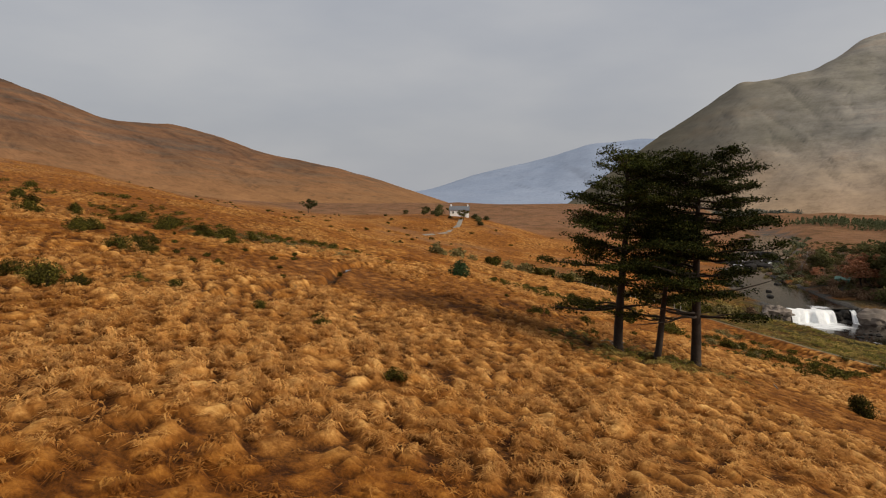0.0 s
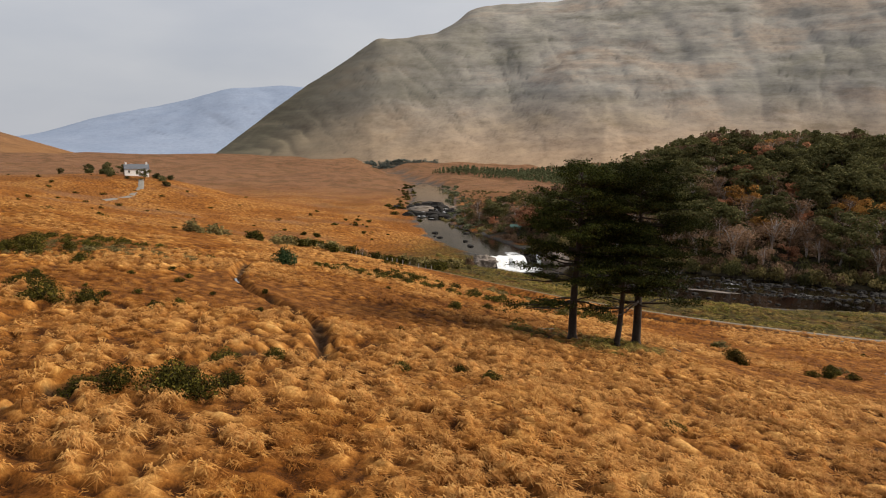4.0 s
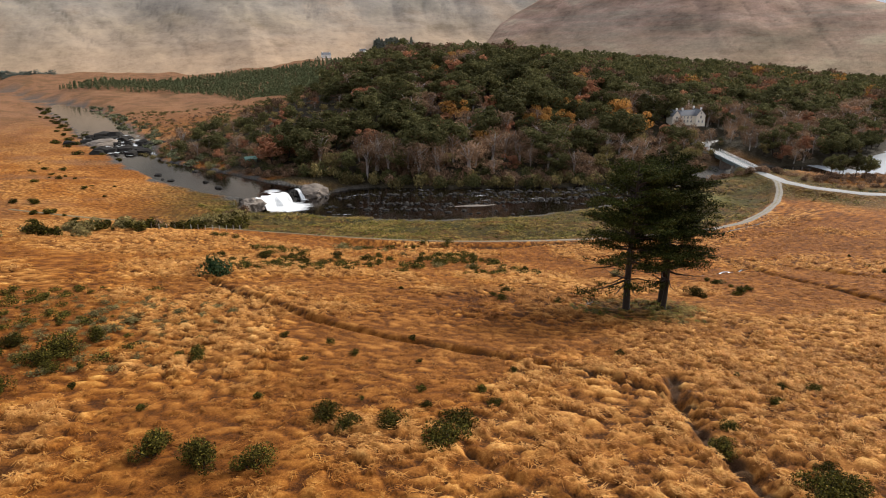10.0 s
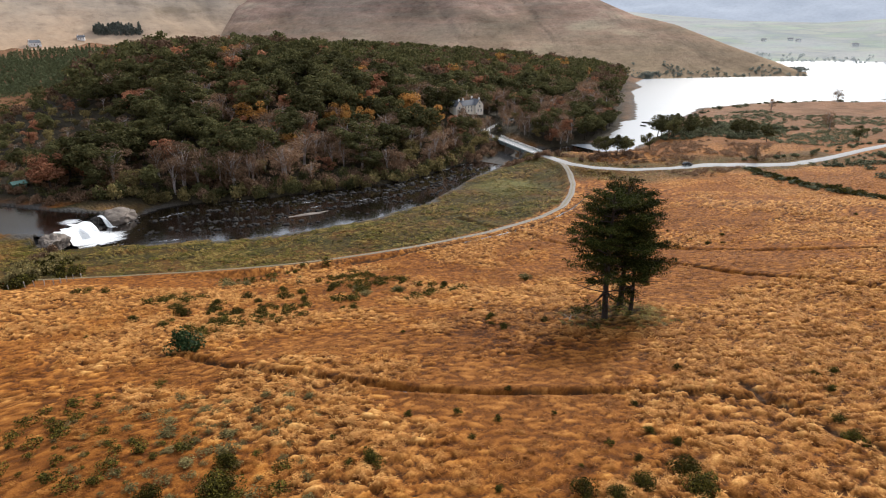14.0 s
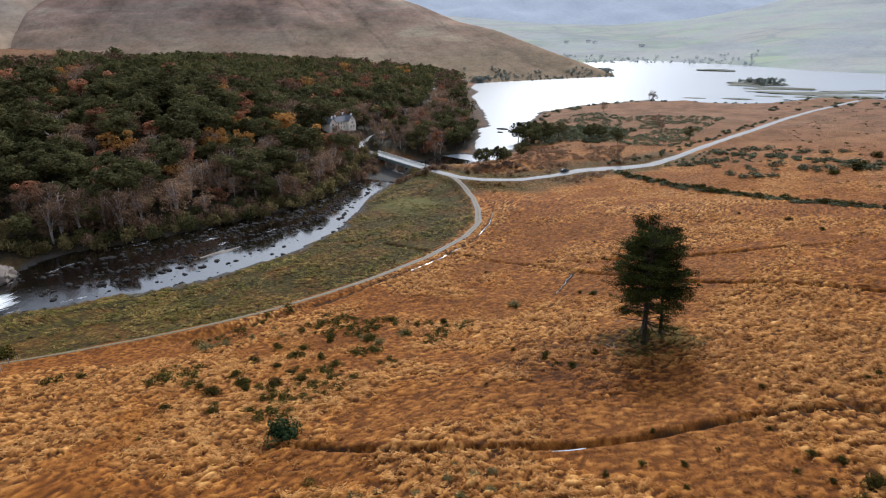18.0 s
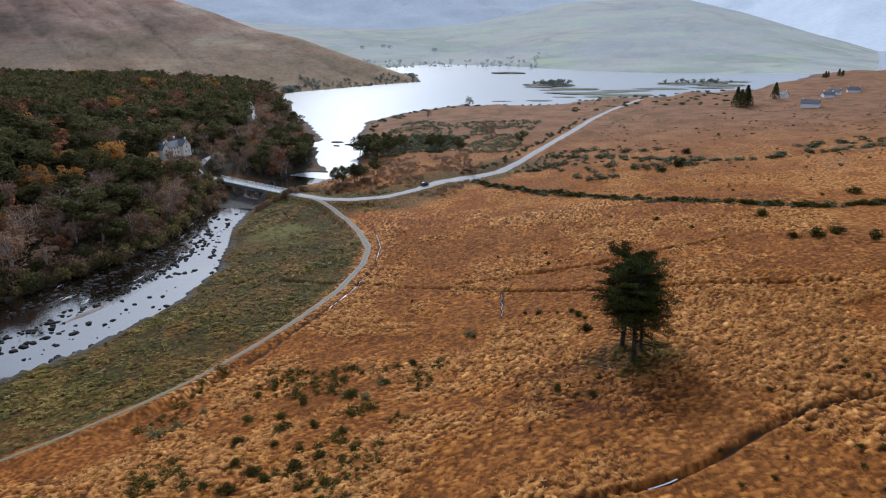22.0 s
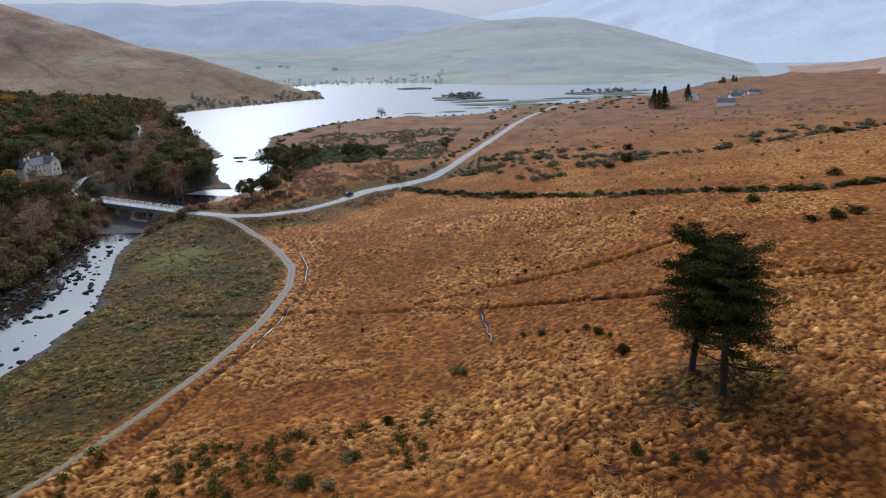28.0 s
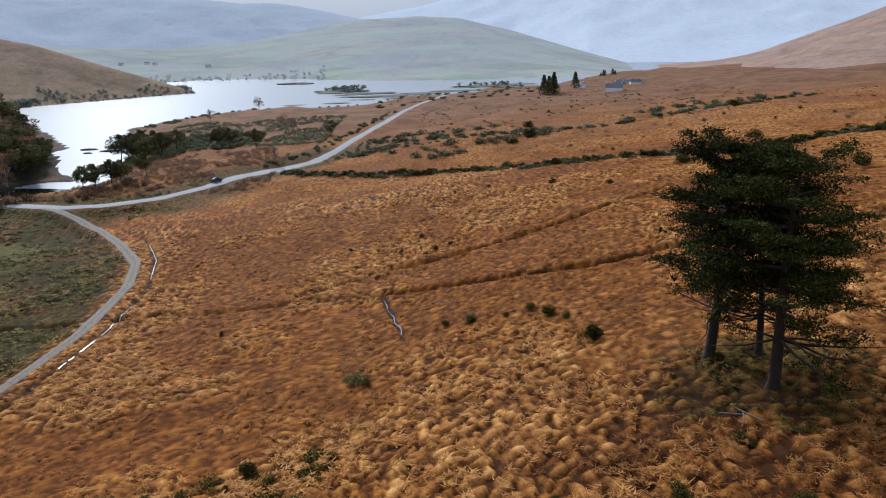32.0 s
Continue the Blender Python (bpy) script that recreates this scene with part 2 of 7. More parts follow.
def ground_material():
    m, n, l, b = nodes_of("moor_ground")

    def attr(name):
        a = n.new("ShaderNodeAttribute")
        a.attribute_name = name
        return a.outputs["Fac"]

    tc = n.new("ShaderNodeTexCoord")
    wob = n.new("ShaderNodeTexNoise")
    wob.inputs["Scale"].default_value, wob.inputs["Detail"].default_value = 0.7, 3.0
    l.new(tc.outputs["Object"], wob.inputs["Vector"])
    warped = mixed(n, l, 0.28, tc.outputs["Object"], wob.outputs["Color"], "ADD")
    flat = n.new("ShaderNodeMapping")
    flat.inputs["Scale"].default_value = (1.0, 1.25, 0.0)
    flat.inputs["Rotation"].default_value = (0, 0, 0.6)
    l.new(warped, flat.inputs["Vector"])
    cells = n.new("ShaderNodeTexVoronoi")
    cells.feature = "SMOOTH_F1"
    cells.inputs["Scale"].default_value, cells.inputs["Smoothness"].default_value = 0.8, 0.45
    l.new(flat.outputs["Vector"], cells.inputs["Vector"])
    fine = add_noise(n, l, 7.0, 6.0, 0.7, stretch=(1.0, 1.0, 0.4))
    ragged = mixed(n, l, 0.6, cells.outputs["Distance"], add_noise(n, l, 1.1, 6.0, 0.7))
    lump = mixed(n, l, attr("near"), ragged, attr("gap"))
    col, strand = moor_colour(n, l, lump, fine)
    green = ramp(n, l, strand, [(0.26, (0.153, 0.121, 0.0191)), (0.44, (0.0666, 0.0541, 0.00955)), (0.58, (0.0266, 0.0217, 0.00445)), (0.75, (0.00799, 0.00636, 0.00191))])
    ochre = ramp(n, l, strand, [(0.26, (0.101, 0.0522, 0.0106)), (0.5, (0.0481, 0.0241, 0.00458)), (0.75, (0.0109, 0.0054, 0.00124))])
    gsel = ramp(n, l, add_noise(n, l, 0.13, 5.0, 0.65), [(0.48, (0, 0, 0)), (0.66, (0.7, 0.7, 0.7))])
    col = mixed(n, l, attr("green"), col, mixed(n, l, gsel, green, ochre))
    lawn = ramp(n, l, fine, [(0.3, (0.075, 0.0788, 0.0195)), (0.7, (0.165, 0.158, 0.045))])
    col = mixed(n, l, attr("lawn"), col, lawn)
    # dull heath brown, which also carries the haze over the far moor
    heath = ramp(n, l, fine, [(0.3, (0.116, 0.0561, 0.0301)), (0.7, (0.272, 0.142, 0.0781))])
    ling = ramp(n, l, fine, [(0.3, (0.051, 0.0277, 0.0141)), (0.7, (0.15, 0.0858, 0.0416))])
    hsel = ramp(n, l, add_noise(n, l, 0.06, 8.0, 0.7), [(0.44, (0, 0, 0)), (0.58, (0.9, 0.9, 0.9))])
    col = mixed(n, l, attr("heath"), col, mixed(n, l, hsel, heath, ling))
    stones = ramp(n, l, fine, [(0.3, (0.02, 0.018, 0.016)), (0.7, (0.11, 0.10, 0.09))])
    col = mixed(n, l, attr("stony"), col, stones)
    floor = ramp(n, l, fine, [(0.3, (0.012, 0.010, 0.006)), (0.7, (0.045, 0.034, 0.018))])
    col = mixed(n, l, attr("wood"), col, floor)
    peat = ramp(n, l, fine, [(0.3, (0.012, 0.007, 0.004)), (0.7, (0.07, 0.034, 0.015))])
    col = mixed(n, l, attr("peat"), col, peat)
    l.new(col, b.inputs["Base Color"])
    b.inputs["Roughness"].default_value = 0.95
    b.inputs["Specular IOR Level"].default_value = 0.1
    inv = n.new("ShaderNodeMath")
    inv.operation = "SUBTRACT"
    inv.inputs[0].default_value = 1.0
    l.new(cells.outputs["Distance"], inv.inputs[1])
    far_lump = mixed(n, l, attr("near"), inv.outputs["Value"], (0.5, 0.5, 0.5))
    b1 = n.new("ShaderNodeBump")
    b1.inputs["Strength"].default_value, b1.inputs["Distance"].default_value = 0.8, 0.6
    l.new(far_lump, b1.inputs["Height"])
    b2 = n.new("ShaderNodeBump")
    b2.inputs["Strength"].default_value, b2.inputs["Distance"].default_value = 0.8, 0.16
    l.new(fine, b2.inputs["Height"])
    l.new(b1.outputs["Normal"], b2.inputs["Normal"])
    l.new(b2.outputs["Normal"], b.inputs["Normal"])
    return m


def hill_material(name, stops, scale, rock, veil=None, foot=None, line=0.6, shoulder=False, fields=None):
    """Far hillside: grass and rock in bands, warmer grass low down; veil is the haze over a far backdrop, put in as
    emission.
    """
    m, n, l, b = nodes_of(name)
    a = add_noise(n, l, scale, 9.0, 0.62, stretch=(1, 1, 2.5))
    strata = add_noise(n, l, scale * 2.0, 8.0, 0.7, stretch=(0.22, 0.22, 4.0))
    mottle = add_noise(n, l, scale * 16.0, 7.0, 0.75)
    c = ramp(n, l, a, stops)
    r = ramp(n, l, strata, [(0.47, (0, 0, 0)), (0.60, (line, line, line))])
    c = mixed(n, l, r, c, rock)
    r2 = ramp(n, l, mottle, [(0.35, (0.80, 0.80, 0.80)), (0.5, (0.97, 0.97, 0.97)), (0.68, (1.10, 1.10, 1.08))])
    c = mixed(n, l, 1.0, c, r2, "MULTIPLY")
    if foot:
        tc = n.new("ShaderNodeTexCoord")
        sep = n.new("ShaderNodeSeparateXYZ")
        l.new(tc.outputs["Object"], sep.inputs["Vector"])
        rng_ = n.new("ShaderNodeMapRange")
        rng_.inputs["From Min"].default_value, rng_.inputs["From Max"].default_value = foot[3], foot[4]
        rng_.inputs["To Min"].default_value, rng_.inputs["To Max"].default_value = 0.9, 0.0
        l.new(sep.outputs["Z"], rng_.inputs["Value"])
        low = mixed(n, l, 1.0, foot[:3], r2, "MULTIPLY")
        c = mixed(n, l, rng_.outputs["Result"], c, low)
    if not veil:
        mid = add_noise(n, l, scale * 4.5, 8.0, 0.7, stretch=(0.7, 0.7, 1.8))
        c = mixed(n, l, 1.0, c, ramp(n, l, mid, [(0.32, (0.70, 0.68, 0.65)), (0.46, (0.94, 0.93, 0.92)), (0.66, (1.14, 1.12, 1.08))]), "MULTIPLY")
    if fields:
        # small walled fields and tree lines below a height
        tcf = n.new("ShaderNodeTexCoord")
        flatf = n.new("ShaderNodeMapping")
        flatf.inputs["Scale"].default_value = (1.0, 0.6, 0.0)
        l.new(tcf.outputs["Object"], flatf.inputs["Vector"])
        vor = n.new("ShaderNodeTexVoronoi")
        vor.inputs["Scale"].default_value = 0.016
        l.new(flatf.outputs["Vector"], vor.inputs["Vector"])
        rim = n.new("ShaderNodeTexVoronoi")
        rim.feature = "DISTANCE_TO_EDGE"
        rim.inputs["Scale"].default_value = 0.016
        l.new(flatf.outputs["Vector"], rim.inputs["Vector"])
        sepc = n.new("ShaderNodeSeparateColor")
        l.new(vor.outputs["Color"], sepc.inputs["Color"])
        plot = ramp(n, l, sepc.outputs["Red"], [(0.2, (0.14, 0.18, 0.08)), (0.45, (0.23, 0.26, 0.11)), (0.6, (0.30, 0.25, 0.17)), (0.9, (0.17, 0.19, 0.10))])
        hedge = ramp(n, l, rim.outputs["Distance"], [(0.04, (1, 1, 1)), (0.11, (0, 0, 0))])
        plot = mixed(n, l, hedge, plot, (0.12, 0.13, 0.10))
        sepf = n.new("ShaderNodeSeparateXYZ")
        l.new(tcf.outputs["Object"], sepf.inputs["Vector"])
        low_ = n.new("ShaderNodeMapRange")
        low_.inputs["From Min"].default_value, low_.inputs["From Max"].default_value = fields[0], fields[1]
        low_.inputs["To Min"].default_value, low_.inputs["To Max"].default_value = 0.6, 0.0
        l.new(sepf.outputs["Z"], low_.inputs["Value"])
        keep = ramp(n, l, add_noise(n, l, 0.0035, 4.0, 0.6), [(0.47, (0, 0, 0)), (0.56, (1, 1, 1))])
        c = mixed(n, l, mixed(n, l, 1.0, keep, low_.outputs["Result"], "MULTIPLY"), c, plot)
    if shoulder:
        # heather and bare rock towards the western shoulder, with its shade painted in
        tc2 = n.new("ShaderNodeTexCoord")
        sep2 = n.new("ShaderNodeSeparateXYZ")
        l.new(tc2.outputs["Object"], sep2.inputs["Vector"])
        west = n.new("ShaderNodeMapRange")
        west.inputs["From Min"].default_value, west.inputs["From Max"].default_value = -200, -620
        west.inputs["To Min"].default_value, west.inputs["To Max"].default_value = 0.0, 1.0
        l.new(sep2.outputs["X"], west.inputs["Value"])
        heather = ramp(n, l, mixed(n, l, 0.5, strata, a), [(0.35, (0.07, 0.064, 0.05)), (0.5, (0.15, 0.13, 0.09)), (0.65, (0.24, 0.195, 0.13))])
        c = mixed(n, l, west.outputs["Result"], c, heather)
    l.new(c, b.inputs["Base Color"])
    b.inputs["Roughness"].default_value = 1.0
    b.inputs["Specular IOR Level"].default_value = 0.0
    # gully lines: bare rock, darkened further for the shade lying in them
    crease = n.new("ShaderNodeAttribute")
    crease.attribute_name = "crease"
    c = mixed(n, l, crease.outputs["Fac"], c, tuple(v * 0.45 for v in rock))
    l.new(c, b.inputs["Base Color"])
    bumped(n, l, b, mixed(n, l, 0.5, strata, mottle), 0.25, 7.0)
    # haze of distance, added as a faint glow of the surface
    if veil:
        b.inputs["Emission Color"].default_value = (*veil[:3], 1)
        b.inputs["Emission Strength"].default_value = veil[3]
    return m


def water_material(name, tint, chop, foam, wave_scale):
    m, n, l, b = nodes_of(name)
    waves = add_noise(n, l, wave_scale, 5.0, 0.6, stretch=(1.0, 1.0, 1.0))
    b.inputs["Roughness"].default_value = 0.12 if foam else 0.26
    b.inputs["IOR"].default_value = 1.5 if foam else 1.33
    if foam:
        streak = add_noise(n, l, 1.1, 9.0, 0.8, stretch=(0.45, 1.6, 1))
        at = n.new("ShaderNodeAttribute")
        at.attribute_name = "foam"
        add = n.new("ShaderNodeMath")
        add.operation = "ADD"
        l.new(streak, add.inputs[0])
        l.new(at.outputs["Fac"], add.inputs[1])
        f = ramp(n, l, add.outputs["Value"], [(0.73, (0, 0, 0)), (1.06, (1, 1, 1))])
        l.new(mixed(n, l, f, tint, (0.75, 0.75, 0.74)), b.inputs["Base Color"])
        l.new(mixed(n, l, f, (0.07, 0.07, 0.07), (0.8, 0.8, 0.8)), b.inputs["Roughness"])
        still = n.new("ShaderNodeAttribute")
        still.attribute_name = "calm"
        waves = mixed(n, l, still.outputs["Fac"], waves, (0.5, 0.5, 0.5))
        gloss = n.new("ShaderNodeMapRange")
        gloss.inputs["To Min"].default_value, gloss.inputs["To Max"].default_value = 1.55, 2.7
        l.new(still.outputs["Fac"], gloss.inputs["Value"])
        l.new(gloss.outputs["Result"], b.inputs["IOR"])
    else:
        b.inputs["Base Color"].default_value = (*tint, 1)
    bumped(n, l, b, waves, chop, 0.12)
    return m


MAT_GROUND = ground_material()
MAT_NORTH = hill_material("mountain_grass", [(0.3, (0.211, 0.196, 0.156)), (0.5, (0.304, 0.281, 0.247)), (0.62, (0.343, 0.277, 0.22)), (0.75, (0.39, 0.362, 0.312))], 0.005, (0.15, 0.145, 0.13), foot=(0.44, 0.30, 0.19, 15, 150), line=0.4, shoulder=True)
MAT_ROUND = hill_material("round_hill_grass", [(0.32, (0.144, 0.105, 0.0798)), (0.45, (0.26, 0.174, 0.132)), (0.55, (0.34, 0.231, 0.18)), (0.70, (0.397, 0.332, 0.239))], 0.011, (0.22, 0.19, 0.15), foot=(0.33, 0.245, 0.155, 5, 90))
MAT_WEST = hill_material("west_hill_heather", [(0.3, (0.081, 0.0483, 0.0325)), (0.55, (0.162, 0.0855, 0.0487)), (0.75, (0.248, 0.131, 0.071))], 0.009, (0.075, 0.068, 0.06), foot=(0.25, 0.13, 0.06, 20, 130))
MAT_EAST = hill_material("east_hill_moor", [(0.3, (0.26, 0.17, 0.125)), (0.6, (0.36, 0.25, 0.19)), (0.8, (0.42, 0.33, 0.25))], 0.008, (0.288, 0.222, 0.201))
# far hills: haze put into the blue-grey colours and the emission
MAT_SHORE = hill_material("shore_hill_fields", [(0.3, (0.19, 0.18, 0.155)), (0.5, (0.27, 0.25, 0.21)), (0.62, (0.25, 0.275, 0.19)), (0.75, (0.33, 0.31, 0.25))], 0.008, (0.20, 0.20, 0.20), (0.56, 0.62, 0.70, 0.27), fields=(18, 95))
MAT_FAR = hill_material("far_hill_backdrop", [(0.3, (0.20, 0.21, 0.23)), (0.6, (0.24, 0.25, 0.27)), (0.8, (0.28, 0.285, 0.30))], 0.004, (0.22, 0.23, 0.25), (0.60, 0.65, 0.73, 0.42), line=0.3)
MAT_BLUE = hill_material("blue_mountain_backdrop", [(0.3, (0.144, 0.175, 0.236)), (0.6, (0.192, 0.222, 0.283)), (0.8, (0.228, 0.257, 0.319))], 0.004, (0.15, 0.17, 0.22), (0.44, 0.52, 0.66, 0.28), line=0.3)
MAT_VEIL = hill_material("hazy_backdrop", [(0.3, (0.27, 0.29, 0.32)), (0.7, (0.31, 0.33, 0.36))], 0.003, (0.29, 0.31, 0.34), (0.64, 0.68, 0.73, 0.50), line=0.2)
# lake tint paled to stand in for sky reflected by ripples
MAT_LAKE = water_material("lake_water", (0.23, 0.245, 0.26), 0.55, False, 0.25)
MAT_RIVER = water_material("river_water", (0.006, 0.004, 0.003), 0.2, True, 1.3)
MAT_FOAM = simple("white_water", (0.62, 0.62, 0.60), (0.88, 0.88, 0.87), 3.0, 0.7, bump=0.8, dist=0.15)
MAT_ROCK = simple("river_rock", (0.007, 0.006, 0.005), (0.038, 0.033, 0.028), 1.3, 0.9, bump=0.9, dist=0.2)
MAT_ROCK.node_tree.nodes["Principled BSDF"].inputs["Specular IOR Level"].default_value = 0.15
MAT_BOULDER = simple("lichen_boulder", (0.06, 0.046, 0.035), (0.24, 0.19, 0.15), 0.9, 0.85, bump=0.9, dist=0.25)
MAT_GRAVEL = simple("gravel_track", (0.12, 0.105, 0.085), (0.27, 0.24, 0.205), 3.0, 0.95, bump=0.5, dist=0.05)
MAT_ASPHALT = simple("worn_asphalt", (0.16, 0.155, 0.15), (0.30, 0.29, 0.28), 2.0, 0.85, bump=0.3, dist=0.02)
MAT_BARK = simple("pine_bark", (0.012, 0.008, 0.005), (0.050, 0.030, 0.019), 5.0, 0.95, bump=0.9, dist=0.05)
MAT_PALEBARK = simple("birch_bark", (0.22, 0.19, 0.17), (0.48, 0.43, 0.39), 4.0, 0.9, bump=0.4, dist=0.03)
MAT_NEEDLE = leafy_material("pine_needles", [(0.0, (0.010, 0.013, 0.003)), (0.6, (0.028, 0.034, 0.007)), (1.0, (0.075, 0.075, 0.016))], 0.95, 0.12)
MAT_WOODPINE = leafy_material("wood_pine_needles", [(0.0, (0.048, 0.048, 0.018)), (0.6, (0.084, 0.08, 0.03)), (1.0, (0.152, 0.134, 0.054))], 0.95, 0.25)
MAT_PLANT = leafy_material("plantation_needles", [(0.0, (0.085, 0.10, 0.048)), (0.6, (0.125, 0.14, 0.068)), (1.0, (0.165, 0.175, 0.09))], 0.9, 0.15)
MAT_BROWNLEAF = leafy_material("bare_twigs_brown", [(0.0, (0.121, 0.0713, 0.042)), (0.6, (0.207, 0.127, 0.078)), (1.0, (0.322, 0.211, 0.13))], 0.9, 0.25)
MAT_RUSTLEAF = leafy_material("autumn_leaf_rust", [(0.0, (0.23, 0.095, 0.052)), (0.6, (0.345, 0.157, 0.085)), (1.0, (0.46, 0.227, 0.12))], 0.85, 0.25)
MAT_GOLDLEAF = leafy_material("autumn_leaf_gold", [(0.0, (0.251, 0.118, 0.0312)), (0.6, (0.377, 0.186, 0.0484)), (1.0, (0.484, 0.27, 0.078))], 0.85, 0.3)
MAT_OLIVELEAF = leafy_material("olive_leaf", [(0.0, (0.109, 0.0896, 0.036)), (0.6, (0.19, 0.149, 0.058)), (1.0, (0.299, 0.227, 0.09))], 0.85, 0.25)
MAT_GORSE = leafy_material("gorse_leaf", [(0.0, (0.014, 0.013, 0.003)), (0.6, (0.048, 0.042, 0.008)), (1.0, (0.16, 0.13, 0.022))], 0.9, 0.12)
MAT_GREYBUSH = leafy_material("grey_green_leaf", [(0.0, (0.055, 0.06, 0.030)), (0.6, (0.135, 0.14, 0.075)), (1.0, (0.27, 0.265, 0.16))], 0.85, 0.15)
MAT_EVERGREEN = leafy_material("evergreen_leaf", [(0.0, (0.008, 0.018, 0.006)), (0.6, (0.022, 0.042, 0.014)), (1.0, (0.07, 0.09, 0.035))], 0.6, 0.15)
MAT_GRASS = grass_material()
# far foliage paled, the haze of distance put into its colours
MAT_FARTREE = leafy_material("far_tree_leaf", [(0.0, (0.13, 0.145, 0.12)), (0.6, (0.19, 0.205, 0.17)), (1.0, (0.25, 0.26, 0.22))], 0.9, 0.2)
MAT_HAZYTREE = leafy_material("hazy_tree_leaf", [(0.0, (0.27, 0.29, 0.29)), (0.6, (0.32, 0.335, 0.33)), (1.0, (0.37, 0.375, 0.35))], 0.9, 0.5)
MAT_MEADOW = meadow_material()
MAT_TRACK = track_material()
MAT_MARSH = simple("islet_marsh", (0.04, 0.045, 0.03), (0.15, 0.14, 0.09), 0.2, 0.95)
MAT_WALL = simple("white_plaster", (0.74, 0.73, 0.70), (0.88, 0.87, 0.84), 2.0, 0.9)
MAT_STONE = simple("lodge_stone", (0.66, 0.60, 0.48), (0.85, 0.79, 0.66), 1.6, 0.9, bump=0.6, dist=0.05)
MAT_SLATE = simple("grey_slate", (0.06, 0.065, 0.075), (0.15, 0.155, 0.17), 3.0, 0.7)
MAT_GLASS = simple("dark_window_glass", (0.015, 0.018, 0.02), (0.03, 0.035, 0.04), 1.0, 0.08, bump=0.0)
MAT_CONCRETE = simple("bridge_concrete", (0.22, 0.21, 0.20), (0.42, 0.41, 0.39), 1.2, 0.9)
MAT_STEEL = simple("painted_steel", (0.10, 0.14, 0.14), (0.2, 0.24, 0.24), 3.0, 0.6)
MAT_CARPAINT = simple("dark_car_paint", (0.012, 0.013, 0.016), (0.022, 0.024, 0.028), 5.0, 0.25, bump=0.0)
MAT_TYRE = simple("tyre_rubber", (0.012, 0.012, 0.012), (0.03, 0.03, 0.03), 8.0, 0.9)
MAT_GREENROOF = simple("green_tin_roof", (0.05, 0.12, 0.09), (0.11, 0.22, 0.16), 3.0, 0.6)
MAT_TIMBER = simple("weathered_timber", (0.10, 0.085, 0.07), (0.24, 0.21, 0.18), 5.0, 0.9)


# ---------------------------------------------------------------- plan
def vnoise(x, y, seed=0):
    """Smooth value noise in -1..1 for arrays."""
    xi, yi = np.floor(x), np.floor(y)
    fx, fy = x - xi, y - yi
    fx, fy = fx * fx * (3 - 2 * fx), fy * fy * (3 - 2 * fy)

    def hashed(a, b):
        s = np.sin(a * 127.1 + b * 311.7 + seed * 74.7) * 43758.5453
        return (s - np.floor(s)) * 2 - 1

    a, b, c, d = hashed(xi, yi), hashed(xi + 1, yi), hashed(xi, yi + 1), hashed(xi + 1, yi + 1)
    return (a * (1 - fx) + b * fx) * (1 - fy) + (c * (1 - fx) + d * fx) * fy


def fbm(x, y, octaves=4, seed=0, gain=0.5):
    total, amp = 0.0, 1.0
    for k in range(octaves):
        total = total + amp * vnoise(x * 2 ** k + 13.7 * k, y * 2 ** k - 7.3 * k, seed + k)
        amp *= gain
    return total


def smooth(a, b, v):
    t = np.clip((v - a) / (b - a), 0, 1)
    return t * t * (3 - 2 * t)


# heights of the open land on a coarse lattice (rows from south to north)
LAT_X = np.array([-700, -350, -150, -60, 20, 80, 140, 230, 350, 550, 900.0])
LAT_Y = np.array([-500, -200, -50, 0, 50, 100, 150, 200, 260, 330, 420, 520, 700, 1000.0])
LAND_SOUTH = (
    "130 116 103 96 88 82 74 62 50 36 18", "92 86 74 65 56 50 44 37 29 18 10", "80 73 58 49 41 35 30 25 20 13 8",
    "76 68 52 42 35.5 31 25.5 20.5 17 12 7", "70 63 46 35.8 28.8 24 19 15.5 13 10 5", "62 56 39 29 18.2 14.2 12 10.5 9.5 6 2",
    "54 46 29 20.5 10.3 7.2 6.6 7.0 7 3 1")
LAND_NORTH = (
    "48 37 21 11 4.2 3.8 4.6 6.2 5 2 0", "43 31 14.5 9.5 8 8 8 8 4 2 0", "38 25 11.5 9 18 28 30 14 8 3 0", "34 20 11 9.5 24 42 44 30 20 6 0",
    "31 18 11 10 20 36 40 36 30 14 2", "30 19 13 12 18 26 30 32 34 26 12", "34 28 24 24 30 36 40 44 46 44 30")
LAT_Z = np.array([[float(v) for v in row.split()] for row in LAND_SOUTH + LAND_NORTH])


